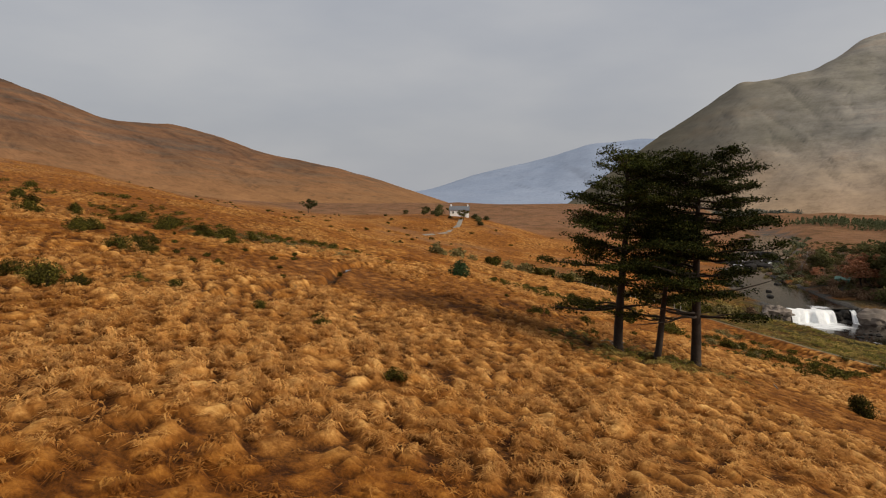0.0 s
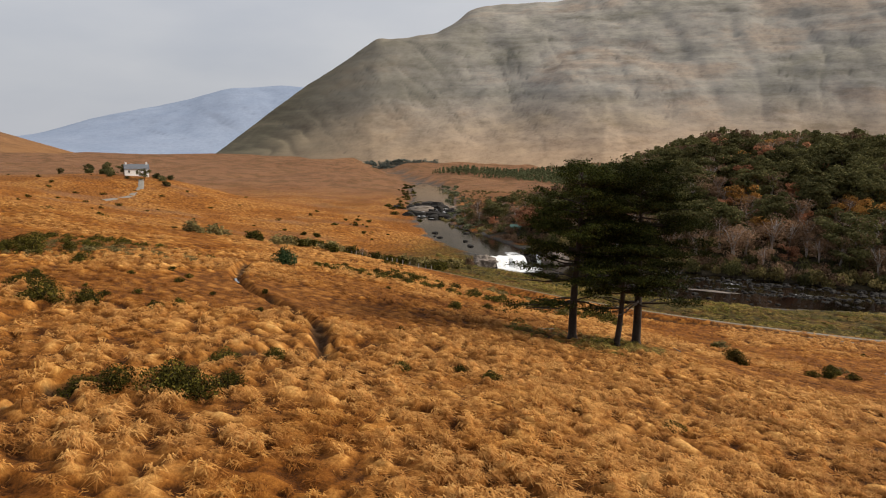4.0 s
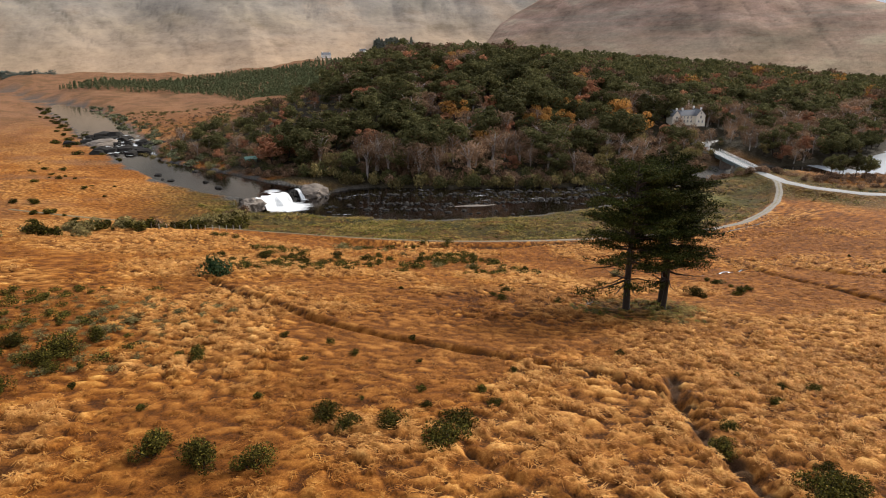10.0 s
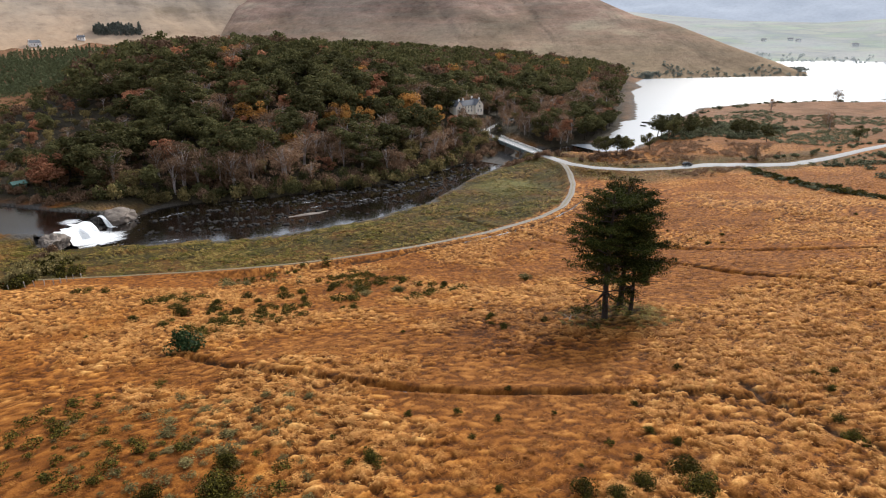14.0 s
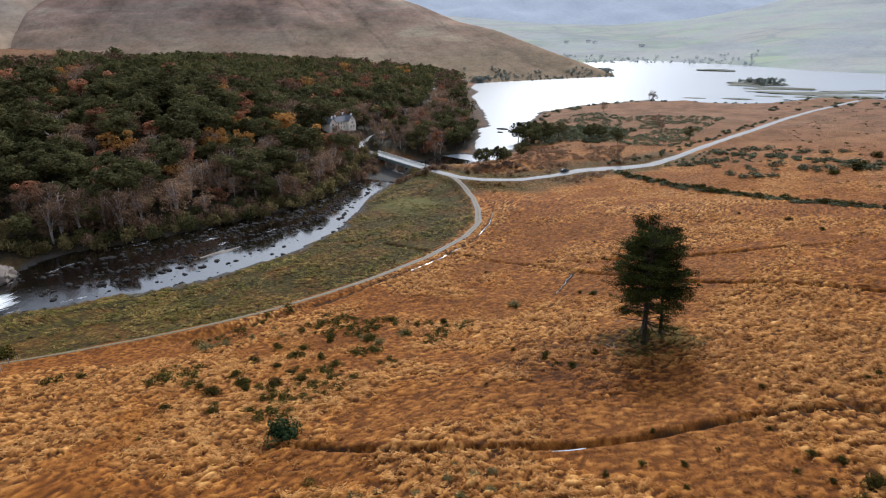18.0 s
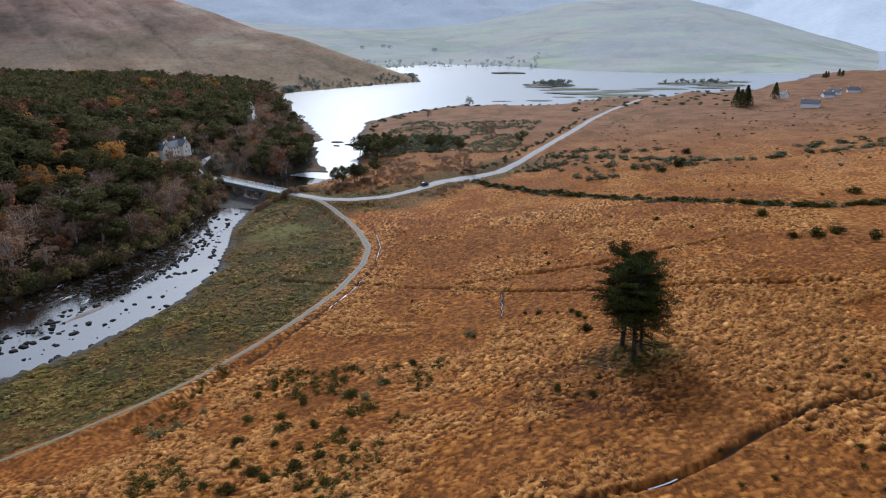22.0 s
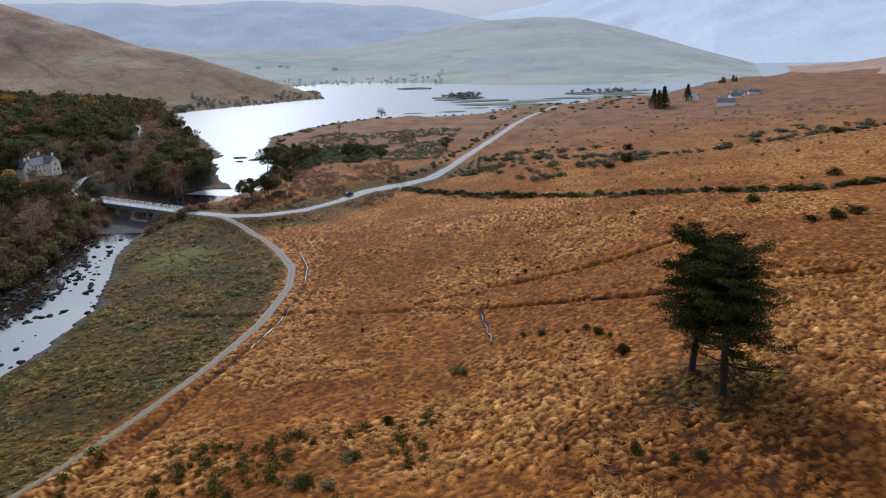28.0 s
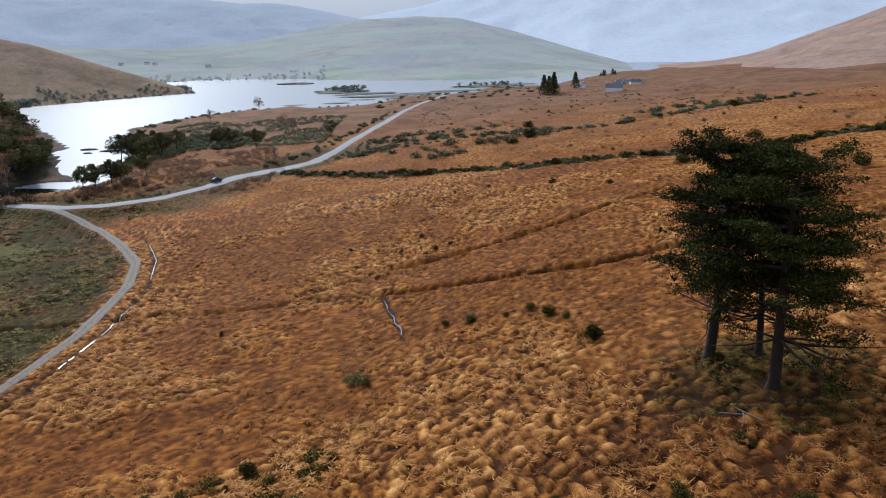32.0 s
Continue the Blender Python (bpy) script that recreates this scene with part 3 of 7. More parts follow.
def lattice(x, y):
    """Smooth (Catmull-Rom) heights from the lattice."""
    def weights(v, knots):
        v = np.clip(v, knots[0], knots[-1] - 1e-6)
        i = np.clip(np.searchsorted(knots, v, side="right") - 1, 0, len(knots) - 2)
        return i, (v - knots[i]) / (knots[i + 1] - knots[i])

    i, u = weights(x, LAT_X)
    j, w = weights(y, LAT_Y)

    def slopes(z, knots, axis):
        return np.gradient(z, knots, axis=axis)

    zx = slopes(LAT_Z, LAT_X, 1)

    def along_x(row):
        hx = LAT_X[i + 1] - LAT_X[i]
        a, b = LAT_Z[row, i], LAT_Z[row, i + 1]
        ma, mb = zx[row, i] * hx, zx[row, i + 1] * hx
        return (2 * u**3 - 3 * u**2 + 1) * a + (u**3 - 2 * u**2 + u) * ma + (3 * u**2 - 2 * u**3) * b + (u**3 - u**2) * mb

    n = len(LAT_Y)
    j0, j3 = np.maximum(j - 1, 0), np.minimum(j + 2, n - 1)
    p0, p1, p2, p3 = along_x(j0), along_x(j), along_x(j + 1), along_x(j3)
    h = LAT_Y[j + 1] - LAT_Y[j]
    m1 = (p2 - p0) / np.maximum(LAT_Y[j + 1] - LAT_Y[j0], 1) * h
    m2 = (p3 - p1) / np.maximum(LAT_Y[j3] - LAT_Y[j], 1) * h
    return (2 * w**3 - 3 * w**2 + 1) * p1 + (w**3 - 2 * w**2 + w) * m1 + (3 * w**2 - 2 * w**3) * p2 + (w**3 - w**2) * m2


def near_line(x, y, line):
    """Distance to a polyline, and its further columns (width, level) there."""
    line = np.array(line, float)
    best = np.full(np.shape(x), 1e9)
    extra = [np.zeros(np.shape(x)) for _ in range(line.shape[1] - 2)]
    for a, b in zip(line[:-1], line[1:]):
        d = b[:2] - a[:2]
        t = np.clip(((x - a[0]) * d[0] + (y - a[1]) * d[1]) / (d @ d), 0, 1)
        dist = np.hypot(x - a[0] - t * d[0], y - a[1] - t * d[1])
        closer = dist < best
        best = np.where(closer, dist, best)
        for k in range(len(extra)):
            extra[k] = np.where(closer, a[2 + k] + t * (b[2 + k] - a[2 + k]), extra[k])
    return (best, *extra)


def inside_distance(x, y, poly):
    """Distance to the outline of a polygon, positive inside."""
    poly = np.array(poly, float)
    best, inside = np.full(np.shape(x), 1e9), np.zeros(np.shape(x), bool)
    for a, b in zip(poly, np.roll(poly, -1, 0)):
        d = b - a
        t = np.clip(((x - a[0]) * d[0] + (y - a[1]) * d[1]) / (d @ d), 0, 1)
        best = np.minimum(best, np.hypot(x - a[0] - t * d[0], y - a[1] - t * d[1]))
        cross = (a[1] > y) != (b[1] > y)
        with np.errstate(divide="ignore", invalid="ignore"):
            inside ^= cross & (x < a[0] + (y - a[1]) * d[0] / (d[1] if d[1] else 1e-9))
    return np.where(inside, best, -best)


# centre lines: x, y, half width, level
RIVER_LOW = [(-18, 227.5, 7.5, 3.0), (-8, 228, 12, 3.0), (2, 228.5, 18, 3.0), (18, 229, 25, 3.0), (40, 220, 25, 2.7), (63, 216, 24, 2.4), (88, 216, 20, 2.0), (112, 220, 13, 1.5),
             (135, 229, 10, 1.1), (160, 236, 10, 0.7), (195, 240, 10, 0.2), (235, 232, 13, 0.0)]
RIVER_UP = [(-13, 239, 11.5, 6.5), (-26, 252, 13, 6.6), (-45, 283, 13, 6.8), (-65, 321, 8, 7.2), (-86, 400, 14, 7.6), (-114, 508, 15, 8.0), (-150, 622, 16, 8.4), (-168, 680, 6, 8.6),
            (-290, 900, 7, 9.5), (-396, 1159, 7, 11)]
LAKE = [(225, 222), (250, 231), (287, 252), (356, 282), (410, 318), (455, 350), (530, 395), (612, 446), (690, 480), (745, 497), (790, 462), (840, 425), (897, 389), (1000, 430),
        (1265, 500), (1290, 380), (1115, 278), (1000, 133), (1010, -43), (1090, -235), (960, -190), (790, -95), (690, -40), (640, 20), (650, 87), (590, 130), (575, 180),
        (571, 225), (502, 263), (435, 276), (380, 258), (323, 235), (285, 222), (250, 212)]
TRACK = [(-90, 214), (-60, 196), (-40, 181), (-22, 167), (-10, 160), (3, 154.5), (14, 151), (30, 147.8), (48, 145), (70, 143.2), (95, 145.2), (112, 150), (130, 160.5), (146, 172), (158, 183), (167, 193), (173, 202)]
ROAD = [(181, 224), (175, 206), (171, 194), (172, 182), (180, 168), (196, 158), (214, 151), (226, 138), (240, 127), (265, 119), (298, 111), (360, 99), (428, 88), (480, 76), (560, 50)]
ROAD_NORTH = [(197, 262), (203, 277), (216, 290), (240, 299), (290, 306), (360, 336), (440, 385), (540, 452), (620, 500)]
ROAD_Z = 6.3
# drains and sunk stream lines: line, depth, half width
DRAINS = [([(-33, 91), (-30, 78), (-26, 70.5), (-22, 62.5), (-17, 57), (-9.5, 50.5), (-4, 44), (1, 34)], 0.75, 0.55),
          ([(2, 41), (-1, 37), (-3, 32), (-4.5, 25), (-8, 14)], 0.55, 0.55),
          ([(-18, 33), (-16, 28), (-14.5, 23), (-12, 16)], 0.4, 0.4),
          ([(80, 166), (76, 135), (71, 114), (63, 95), (59, 79), (56, 66), (54, 40), (52, 25)], 0.85, 0.8),
          ([(72, 109), (79, 93), (79, 78), (83, 64), (86, 56), (92, 40)], 0.85, 0.8),
          ([(62, 95), (50, 93), (43, 92)], 0.35, 0.35),
          ([(132, 155), (112, 145.6), (92, 140.6), (70, 139.2), (50, 141), (25, 144.5)], 0.4, 0.5)]


def land(x, y):
    """Height of the ground, with river, lake and tracks cut in."""
    x, y = np.asarray(x, float), np.asarray(y, float)
    far = smooth(250, 700, np.hypot(x - 40, y - 100))
    z = lattice(x, y) + 13.0 * np.exp(-(((x + 216) / 60) ** 2 + ((y - 290) / 45) ** 2)) - 70 * smooth(960, 1150, x) * smooth(-520, -380, y) - 110 * smooth(1100, 2300, np.hypot(x, y))
    z = z + 5.5 * np.exp(-((x - 204) / 24) ** 2 - ((y - 293) / 13) ** 2)
    z = z + fbm(x / 46, y / 46, 3, 5) * (0.9 + 3.0 * far) + fbm(x / 13, y / 13, 2, 9) * 0.28
    for line, deep, half in DRAINS:
        dd = near_line(x, y, line)[0]
        z = z - deep * (1 - smooth(half * 0.3, half * 1.6, dd + 0.25 * vnoise(x / 1.7, y / 1.7, 15))) + 0.18 * deep * np.exp(-((dd - half * 2.6) / half) ** 2)
    d, w, lev = near_line(x, y, RIVER_LOW)
    e = d - w
    z = np.where(e < 0, lev - 0.5 - 0.5 * smooth(0, 6, -e), np.minimum(z, z * smooth(-2, 16, e) + (lev + 0.5) * (1 - smooth(-2, 16, e))))
    d2, w2, lev2 = near_line(x, y, RIVER_UP)
    e2 = d2 - w2
    up = (e2 < 26) & (e > 3)
    z = np.where(up, np.where(e2 < 0, lev2 - 0.5 - 0.5 * smooth(0, 6, -e2), z * smooth(-2, 24, e2) + (lev2 + 0.5) * (1 - smooth(-2, 24, e2))), z)
    s = inside_distance(x, y, LAKE)
    shore = s + 5 * fbm(x / 30, y / 30, 3, 21)
    z = np.where(shore > -40, np.where(shore > 0, -0.1 - 2.5 * smooth(0, 25, shore), np.minimum(z, z * smooth(0, 40, -shore) + 0.5 * (1 - smooth(0, 40, -shore)))), np.maximum(z, 0.6 - 6 * smooth(960, 1040, x)))
    t = near_line(x, y, TRACK)[0]
    base = track_z(x, y)
    z = np.where(t < 6, z * smooth(1.8, 5, t) + (base - 0.05) * (1 - smooth(1.8, 5, t)), z)
    for line in (ROAD, ROAD_NORTH):
        r = near_line(x, y, line)[0]
        zr = np.maximum(road_z(x, y), 1.0)
        wide = 3.2 + 2.2 * np.exp(-((x - 224) / 20) ** 2) * (y < 170)
        z = np.where(r < 11, z * smooth(0, 1, (r - wide) / 5.6) + (zr - 0.06) * (1 - smooth(0, 1, (r - wide) / 5.6)), z)
    return z


def track_z(x, y):
    """Level of the track: with the land, rising to meet the road at its end."""
    rise = 1 - smooth(3, 22, near_line(x, y, ROAD)[0])
    low = lattice(x, y)
    return low + (ROAD_Z - low) * rise


def road_z(x, y):
    """Level of the road: flat by the bridge, then with the land."""
    f = smooth(225, 300, x)
    return ROAD_Z * (1 - f) + np.maximum(lattice(x, y), 6.5) * f


def ground_at(x, y):
    return float(land(np.array([x]), np.array([y]))[0])


# ---------------------------------------------------------------- builders
def mesh_of(name, verts, faces, material, smooth_shade=False):
    me = bpy.data.meshes.new(name)
    verts, faces = np.asarray(verts, float), np.asarray(faces, int)
    me.vertices.add(len(verts))
    me.vertices.foreach_set("co", verts.ravel())
    k = faces.shape[1]
    me.loops.add(faces.size)
    me.loops.foreach_set("vertex_index", faces.ravel())
    me.polygons.add(len(faces))
    me.polygons.foreach_set("loop_start", np.arange(len(faces)) * k)
    me.update(calc_edges=True)
    me.validate()
    me.materials.append(material)
    if smooth_shade:
        me.polygons.foreach_set("use_smooth", np.ones(len(me.polygons), bool))
    return me


def bm_mesh(name, bm, material, smooth_shade=False):
    me = bpy.data.meshes.new(name)
    bm.to_mesh(me)
    bm.free()
    me.materials.append(material)
    for p in me.polygons:
        p.use_smooth = smooth_shade
    return me


def part(name, me, parent, label="", m=None):
    """Links a mesh (or a bmesh with its material) as one part under a thing or a part."""
    ob = new(name, me)
    ob.parent = parent
    if m is not None:
        ob.matrix_basis = m
    return tagged(ob, label)


def empty(name, x, y, z=None, turn=0, scale=1.0, label="", category="", group=""):
    ob = new(name)
    ob.matrix_basis = pose(x, y, ground_at(x, y) if z is None else z, 0, 0, turn) @ Matrix.Diagonal((scale, scale, scale, 1))
    return tagged(ob, label, category, group)


def box(bm, x0, y0, z0, x1, y1, z1, bevel=0.0):
    r = bmesh.ops.create_cube(bm, size=1.0, matrix=Matrix.Translation(((x0 + x1) / 2, (y0 + y1) / 2, (z0 + z1) / 2)) @ Matrix.Diagonal((x1 - x0, y1 - y0, z1 - z0, 1)))
    if bevel:
        edges = list({e for v in r["verts"] for e in v.link_edges})
        bmesh.ops.bevel(bm, geom=edges, offset=bevel, segments=2, affect="EDGES")


def box_mesh(name, dims, material, bevel=0.0):
    bm = bmesh.new()
    box(bm, *dims, bevel)
    return bm_mesh(name, bm, material)


def cards(centres, size, rng, squash=1.0, lift=0.0, count=1):
    """Small bent leaf clumps round the given centres: two triangles each, in any direction."""
    c = np.repeat(np.asarray(centres, float), count, 0)
    n = len(c)
    a = rng.normal(size=(n, 3))
    a[:, 2] *= squash
    a /= np.linalg.norm(a, axis=1)[:, None]
    b = np.cross(a, rng.normal(size=(n, 3)))
    b /= np.linalg.norm(b, axis=1)[:, None] + 1e-9
    s = np.asarray(size) * rng.uniform(0.55, 1.25, n)
    s = s[:, None]
    up = np.array([0, 0, lift])
    v = np.stack([c - a * s, c + b * s * 0.45 + up * s, c + a * s, c - b * s * 0.5 + up * s * 0.3], 1).reshape(-1, 3)
    f = np.arange(n * 4).reshape(-1, 4)
    return v, f


def leafed(pts, facing, size, rng, loose=0.55, slim=0.75):
    """Leaf clumps, one triangle each, lying over the rounded masses of a crown and turned a little at random."""
    n = len(pts)
    face = facing + loose * rng.normal(size=(n, 3))
    face /= np.linalg.norm(face, axis=1)[:, None]
    a = np.cross(face, rng.normal(size=(n, 3)))
    a /= np.linalg.norm(a, axis=1)[:, None]
    b = np.cross(face, a)
    s = (size * rng.uniform(0.6, 1.3, n))[:, None]
    v = np.stack([pts - a * s * slim, pts + a * s * slim, pts + b * s], 1).reshape(-1, 3)
    return v, np.arange(n * 3).reshape(-1, 3)


def joined(chunks):
    vs, fs, k = [], [], 0
    for v, f in chunks:
        vs.append(v)
        fs.append(f + k)
        k += len(v)
    return np.concatenate(vs), np.concatenate(fs)


def tube(points, radii, sides=7):
    """A tapered limb through points, as quads."""
    pts = np.asarray(points, float)
    n = len(pts)
    t = np.gradient(pts, axis=0)
    t /= np.linalg.norm(t, axis=1)[:, None]
    ref = np.where(np.abs(t[:, 2:3]) > 0.9, [[1.0, 0, 0]], [[0, 0, 1.0]])
    u = np.cross(t, ref)
    u /= np.linalg.norm(u, axis=1)[:, None]
    w = np.cross(t, u)
    ang = np.arange(sides) / sides * 2 * np.pi
    v = pts[:, None] + np.asarray(radii)[:, None, None] * (np.cos(ang)[None, :, None] * u[:, None] + np.sin(ang)[None, :, None] * w[:, None])
    f = []
    for i in range(n - 1):
        for j in range(sides):
            k = (j + 1) % sides
            f.append((i * sides + j, i * sides + k, (i + 1) * sides + k, (i + 1) * sides + j))
    return v.reshape(-1, 3), np.array(f)


# ---------------------------------------------------------------- ground
def axis_steps(zones, lo, hi, growth=1.09):
    """Grid lines: even steps within each zone (from, to, step), then ever wider ones out to lo and hi."""
    a = np.concatenate([np.arange(z0, z1 - 1e-6, st) for z0, z1, st in zones] + [[zones[-1][1]]])
    right, left, step, v = [], [], zones[-1][2], a[-1]
    while v < hi:
        step *= growth
        v += step
        right.append(v)
    step, v = zones[0][2], a[0]
    while v > lo:
        step *= growth
        v -= step
        left.append(v)
    return np.concatenate([left[::-1], a, right])


def dell(x, y):
    """The hollow below the pines, where the grass lies flat and rustier."""
    return 1 - smooth(0.5, 1.1, np.hypot((x + 9) / 17, (y - 58) / 11) + 0.3 * fbm(x / 7, y / 7, 2, 62))


def tussocks(x, y, spacing=0.86):
    """Lumpy moor grass combed by the wind: leaning domes about a metre apart, with narrow gaps. Heights in metres, 0 in the gaps, and a tone of its own for each dome."""
    wx = x + 0.45 * vnoise(x / 1.9, y / 1.9, 31)
    wy = y + 0.45 * vnoise(x / 1.7, y / 1.7, 32)
    ix, iy = np.floor(wx / spacing), np.floor(wy / spacing)
    best, tone = np.zeros(np.shape(x)), np.full(np.shape(x), 0.5)

    def hashed(a, b, k):
        s = np.sin(a * 127.1 + b * 311.7 + k * 74.7) * 43758.5453
        return s - np.floor(s)

    for i in (-1, 0, 1):
        for j in (-1, 0, 1):
            cx, cy = ix + i, iy + j
            px, py = (cx + 0.1 + 0.8 * hashed(cx, cy, 1)) * spacing, (cy + 0.1 + 0.8 * hashed(cx, cy, 2)) * spacing
            r = spacing * (0.36 + 0.30 * hashed(cx, cy, 3))
            dx, dy = wx - px, wy - py
            turn = 0.64 + 0.9 * (hashed(cx, cy, 5) - 0.5)
            along_, across = dx * np.cos(turn) - dy * np.sin(turn), dx * np.sin(turn) + dy * np.cos(turn)
            d = (along_ / (r * 1.6)) ** 2 + (across / (r * 0.85)) ** 2
            top = (0.20 + 0.34 * hashed(cx, cy, 4) ** 1.3) * np.clip(1 - d, 0, 1) ** 0.6
            tone = np.where(top > best, hashed(cx, cy, 6), tone)
            best = np.maximum(best, top)
    calm = 0.30 + 0.70 * smooth(-0.35, 0.35, vnoise(x / 17, y / 17, 35) + 0.5 * vnoise(x / 6, y / 6, 38))
    swell = 0.12 * vnoise(x / 2.3, y / 3.4, 36) + 0.08 * vnoise(x / 0.9, y / 0.9, 37)
    calm = calm * (1 - 0.75 * dell(x, y))
    lift = np.clip(best * calm + swell * calm * (best > 0.02), 0, 1)
    return lift, tone, 1 - calm, np.clip(best * (0.45 + 0.55 * calm) + 0.13 * (1 - calm), 0, 1)


gx = axis_steps([(-140, -65, 1.6), (-65, -50, 0.8), (-50, 66, 0.28), (66, 130, 0.6), (130, 260, 1.6)], -4600, 4600)
gy = axis_steps([(-30, 10, 1.2), (10, 98, 0.28), (98, 190, 0.6), (190, 300, 1.6)], -4600, 4600)
GX, GY = np.meshgrid(gx, gy)
flat_x, flat_y = GX.ravel(), GY.ravel()
gz = land(flat_x, flat_y)
river_d, river_w, _lev = near_line(flat_x, flat_y, RIVER_LOW)
river_e = river_d - river_w
up_d, up_w, _lev = near_line(flat_x, flat_y, RIVER_UP)
up_e = up_d - up_w
track_d = near_line(flat_x, flat_y, TRACK)[0]
road_d = np.minimum(near_line(flat_x, flat_y, ROAD)[0], near_line(flat_x, flat_y, ROAD_NORTH)[0])
lake_d = inside_distance(flat_x, flat_y, LAKE)
rough_here = smooth(1.6, 3.0, track_d) * smooth(3.2, 5, road_d) * smooth(0, 3, river_e) * smooth(0, 3, up_e) * (1 - smooth(-5, 5, lake_d))
reach = 1 - smooth(260, 420, np.hypot(flat_x - 40, flat_y - 100))
tuft, tone, hollow, crown_of = tussocks(flat_x, flat_y)
gz = gz + (tuft - 0.2) * rough_here * reach
near_zone = smooth(-70, -58, flat_x) * (1 - smooth(150, 170, flat_x)) * smooth(4, 9, flat_y) * (1 - smooth(205, 222, flat_y))
# gaps between tussocks darkened: thatch, with shade put into the colour
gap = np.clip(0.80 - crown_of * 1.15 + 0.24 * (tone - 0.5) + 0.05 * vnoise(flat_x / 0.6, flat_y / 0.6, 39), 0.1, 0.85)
# dark ground by the pines: heath with their shadow painted into the colour
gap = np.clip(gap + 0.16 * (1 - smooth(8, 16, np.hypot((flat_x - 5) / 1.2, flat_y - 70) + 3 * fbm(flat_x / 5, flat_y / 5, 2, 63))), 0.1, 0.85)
nx, ny = len(gx), len(gy)
idx = np.arange(nx * ny).reshape(ny, nx)
gfaces = np.stack([idx[:-1, :-1], idx[:-1, 1:], idx[1:, 1:], idx[1:, :-1]], -1).reshape(-1, 4)
ground_me = mesh_of("ground", np.stack([flat_x, flat_y, gz], 1), gfaces, MAT_GROUND, True)

WOOD = [(-60, 348), (-40, 312), (-16, 283), (2, 263), (22, 262), (42, 251), (66, 245), (90, 241), (112, 238), (135, 244), (150, 250), (172, 256), (190, 264), (204, 272), (250, 303), (290, 270), (356, 298), (410, 334), (455, 366),
        (530, 411), (612, 463), (655, 500), (645, 540), (580, 625), (430, 650), (250, 630), (100, 540), (36, 470), (-6, 420), (-46, 385)]
PLANTATION = [(-190, 800), (-165, 765), (-80, 735), (-34, 660), (6, 570), (44, 486), (100, 546), (240, 640), (290, 800), (230, 900), (30, 900), (-80, 870)]
WOOD_POINT = [(206, 266), (224, 246), (258, 243), (296, 258), (340, 282), (352, 300), (310, 306), (262, 298), (225, 288)]
wood_d = inside_distance(flat_x, flat_y, WOOD)
# the strip between the track and the river is green and rushy
track_line = np.array(TRACK)
y_track = np.interp(flat_x, track_line[:, 0], track_line[:, 1])
side = flat_y - y_track + 2.0 * fbm(flat_x / 9, flat_y / 9, 2, 41)
green = smooth(-1, 4, side) * (flat_x > -75) * (flat_x < 178) * (flat_y < 262) * (1 - smooth(0, 40, -flat_x - 30))
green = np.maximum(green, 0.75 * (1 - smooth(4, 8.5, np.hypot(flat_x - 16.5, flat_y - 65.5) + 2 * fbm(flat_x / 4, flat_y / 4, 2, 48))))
green = np.maximum(green, 0.9 * (1 - smooth(10, 26, road_d + 6 * fbm(flat_x / 14, flat_y / 14, 2, 42))) * (flat_x > 100) * (flat_x < 270))
green = green * (0.88 + 0.22 * fbm(flat_x / 8, flat_y / 8, 3, 43)).clip(0, 1)
lawn = (1 - smooth(8, 17, np.hypot((flat_x - 128) * 0.9, flat_y - 190) + 3 * fbm(flat_x / 9, flat_y / 9, 2, 44))) * 0.55
heath = smooth(0.15, 0.55, fbm(flat_x / 30, flat_y / 17, 3, 45)) * 0.5 * smooth(120, 260, np.hypot(flat_x - 20, flat_y - 60))
# with distance the same muted brown stands in for haze
heath = np.maximum(heath, 0.85 * np.maximum(smooth(160, 420, flat_x), smooth(260, 560, np.hypot(flat_x, flat_y - 60))))
stony = np.maximum(1 - smooth(0.0, 3.5, river_e + 2.5 * fbm(flat_x / 5, flat_y / 5, 2, 46)), 1 - smooth(0, 4, up_e + 3 * fbm(flat_x / 6, flat_y / 6, 2, 47)))
stony = np.maximum(stony, smooth(-6, 0, lake_d) * 0.9)
woody = np.maximum(smooth(-16, -3, wood_d) * (flat_y > 232) * (flat_x > -30), smooth(-3, 5, wood_d))
woody = np.maximum(woody, smooth(-8, 0, inside_distance(flat_x, flat_y, WOOD_POINT)))
peat = np.zeros(len(flat_x))
for line, deep, half in DRAINS:
    peat = np.maximum(peat, 0.95 * (1 - smooth(half * 0.6, half * 0.95, near_line(flat_x, flat_y, line)[0] + 0.3 * vnoise(flat_x / 2, flat_y / 2, 16))))
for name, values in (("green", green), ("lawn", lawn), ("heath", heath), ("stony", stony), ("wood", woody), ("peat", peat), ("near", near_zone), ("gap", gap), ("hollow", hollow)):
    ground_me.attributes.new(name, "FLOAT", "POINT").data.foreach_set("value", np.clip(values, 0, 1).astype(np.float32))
ground = tagged(new("ground", ground_me), "rolling moor of rust-orange tussock grass with green riverbank", "moorland", kind="structure")


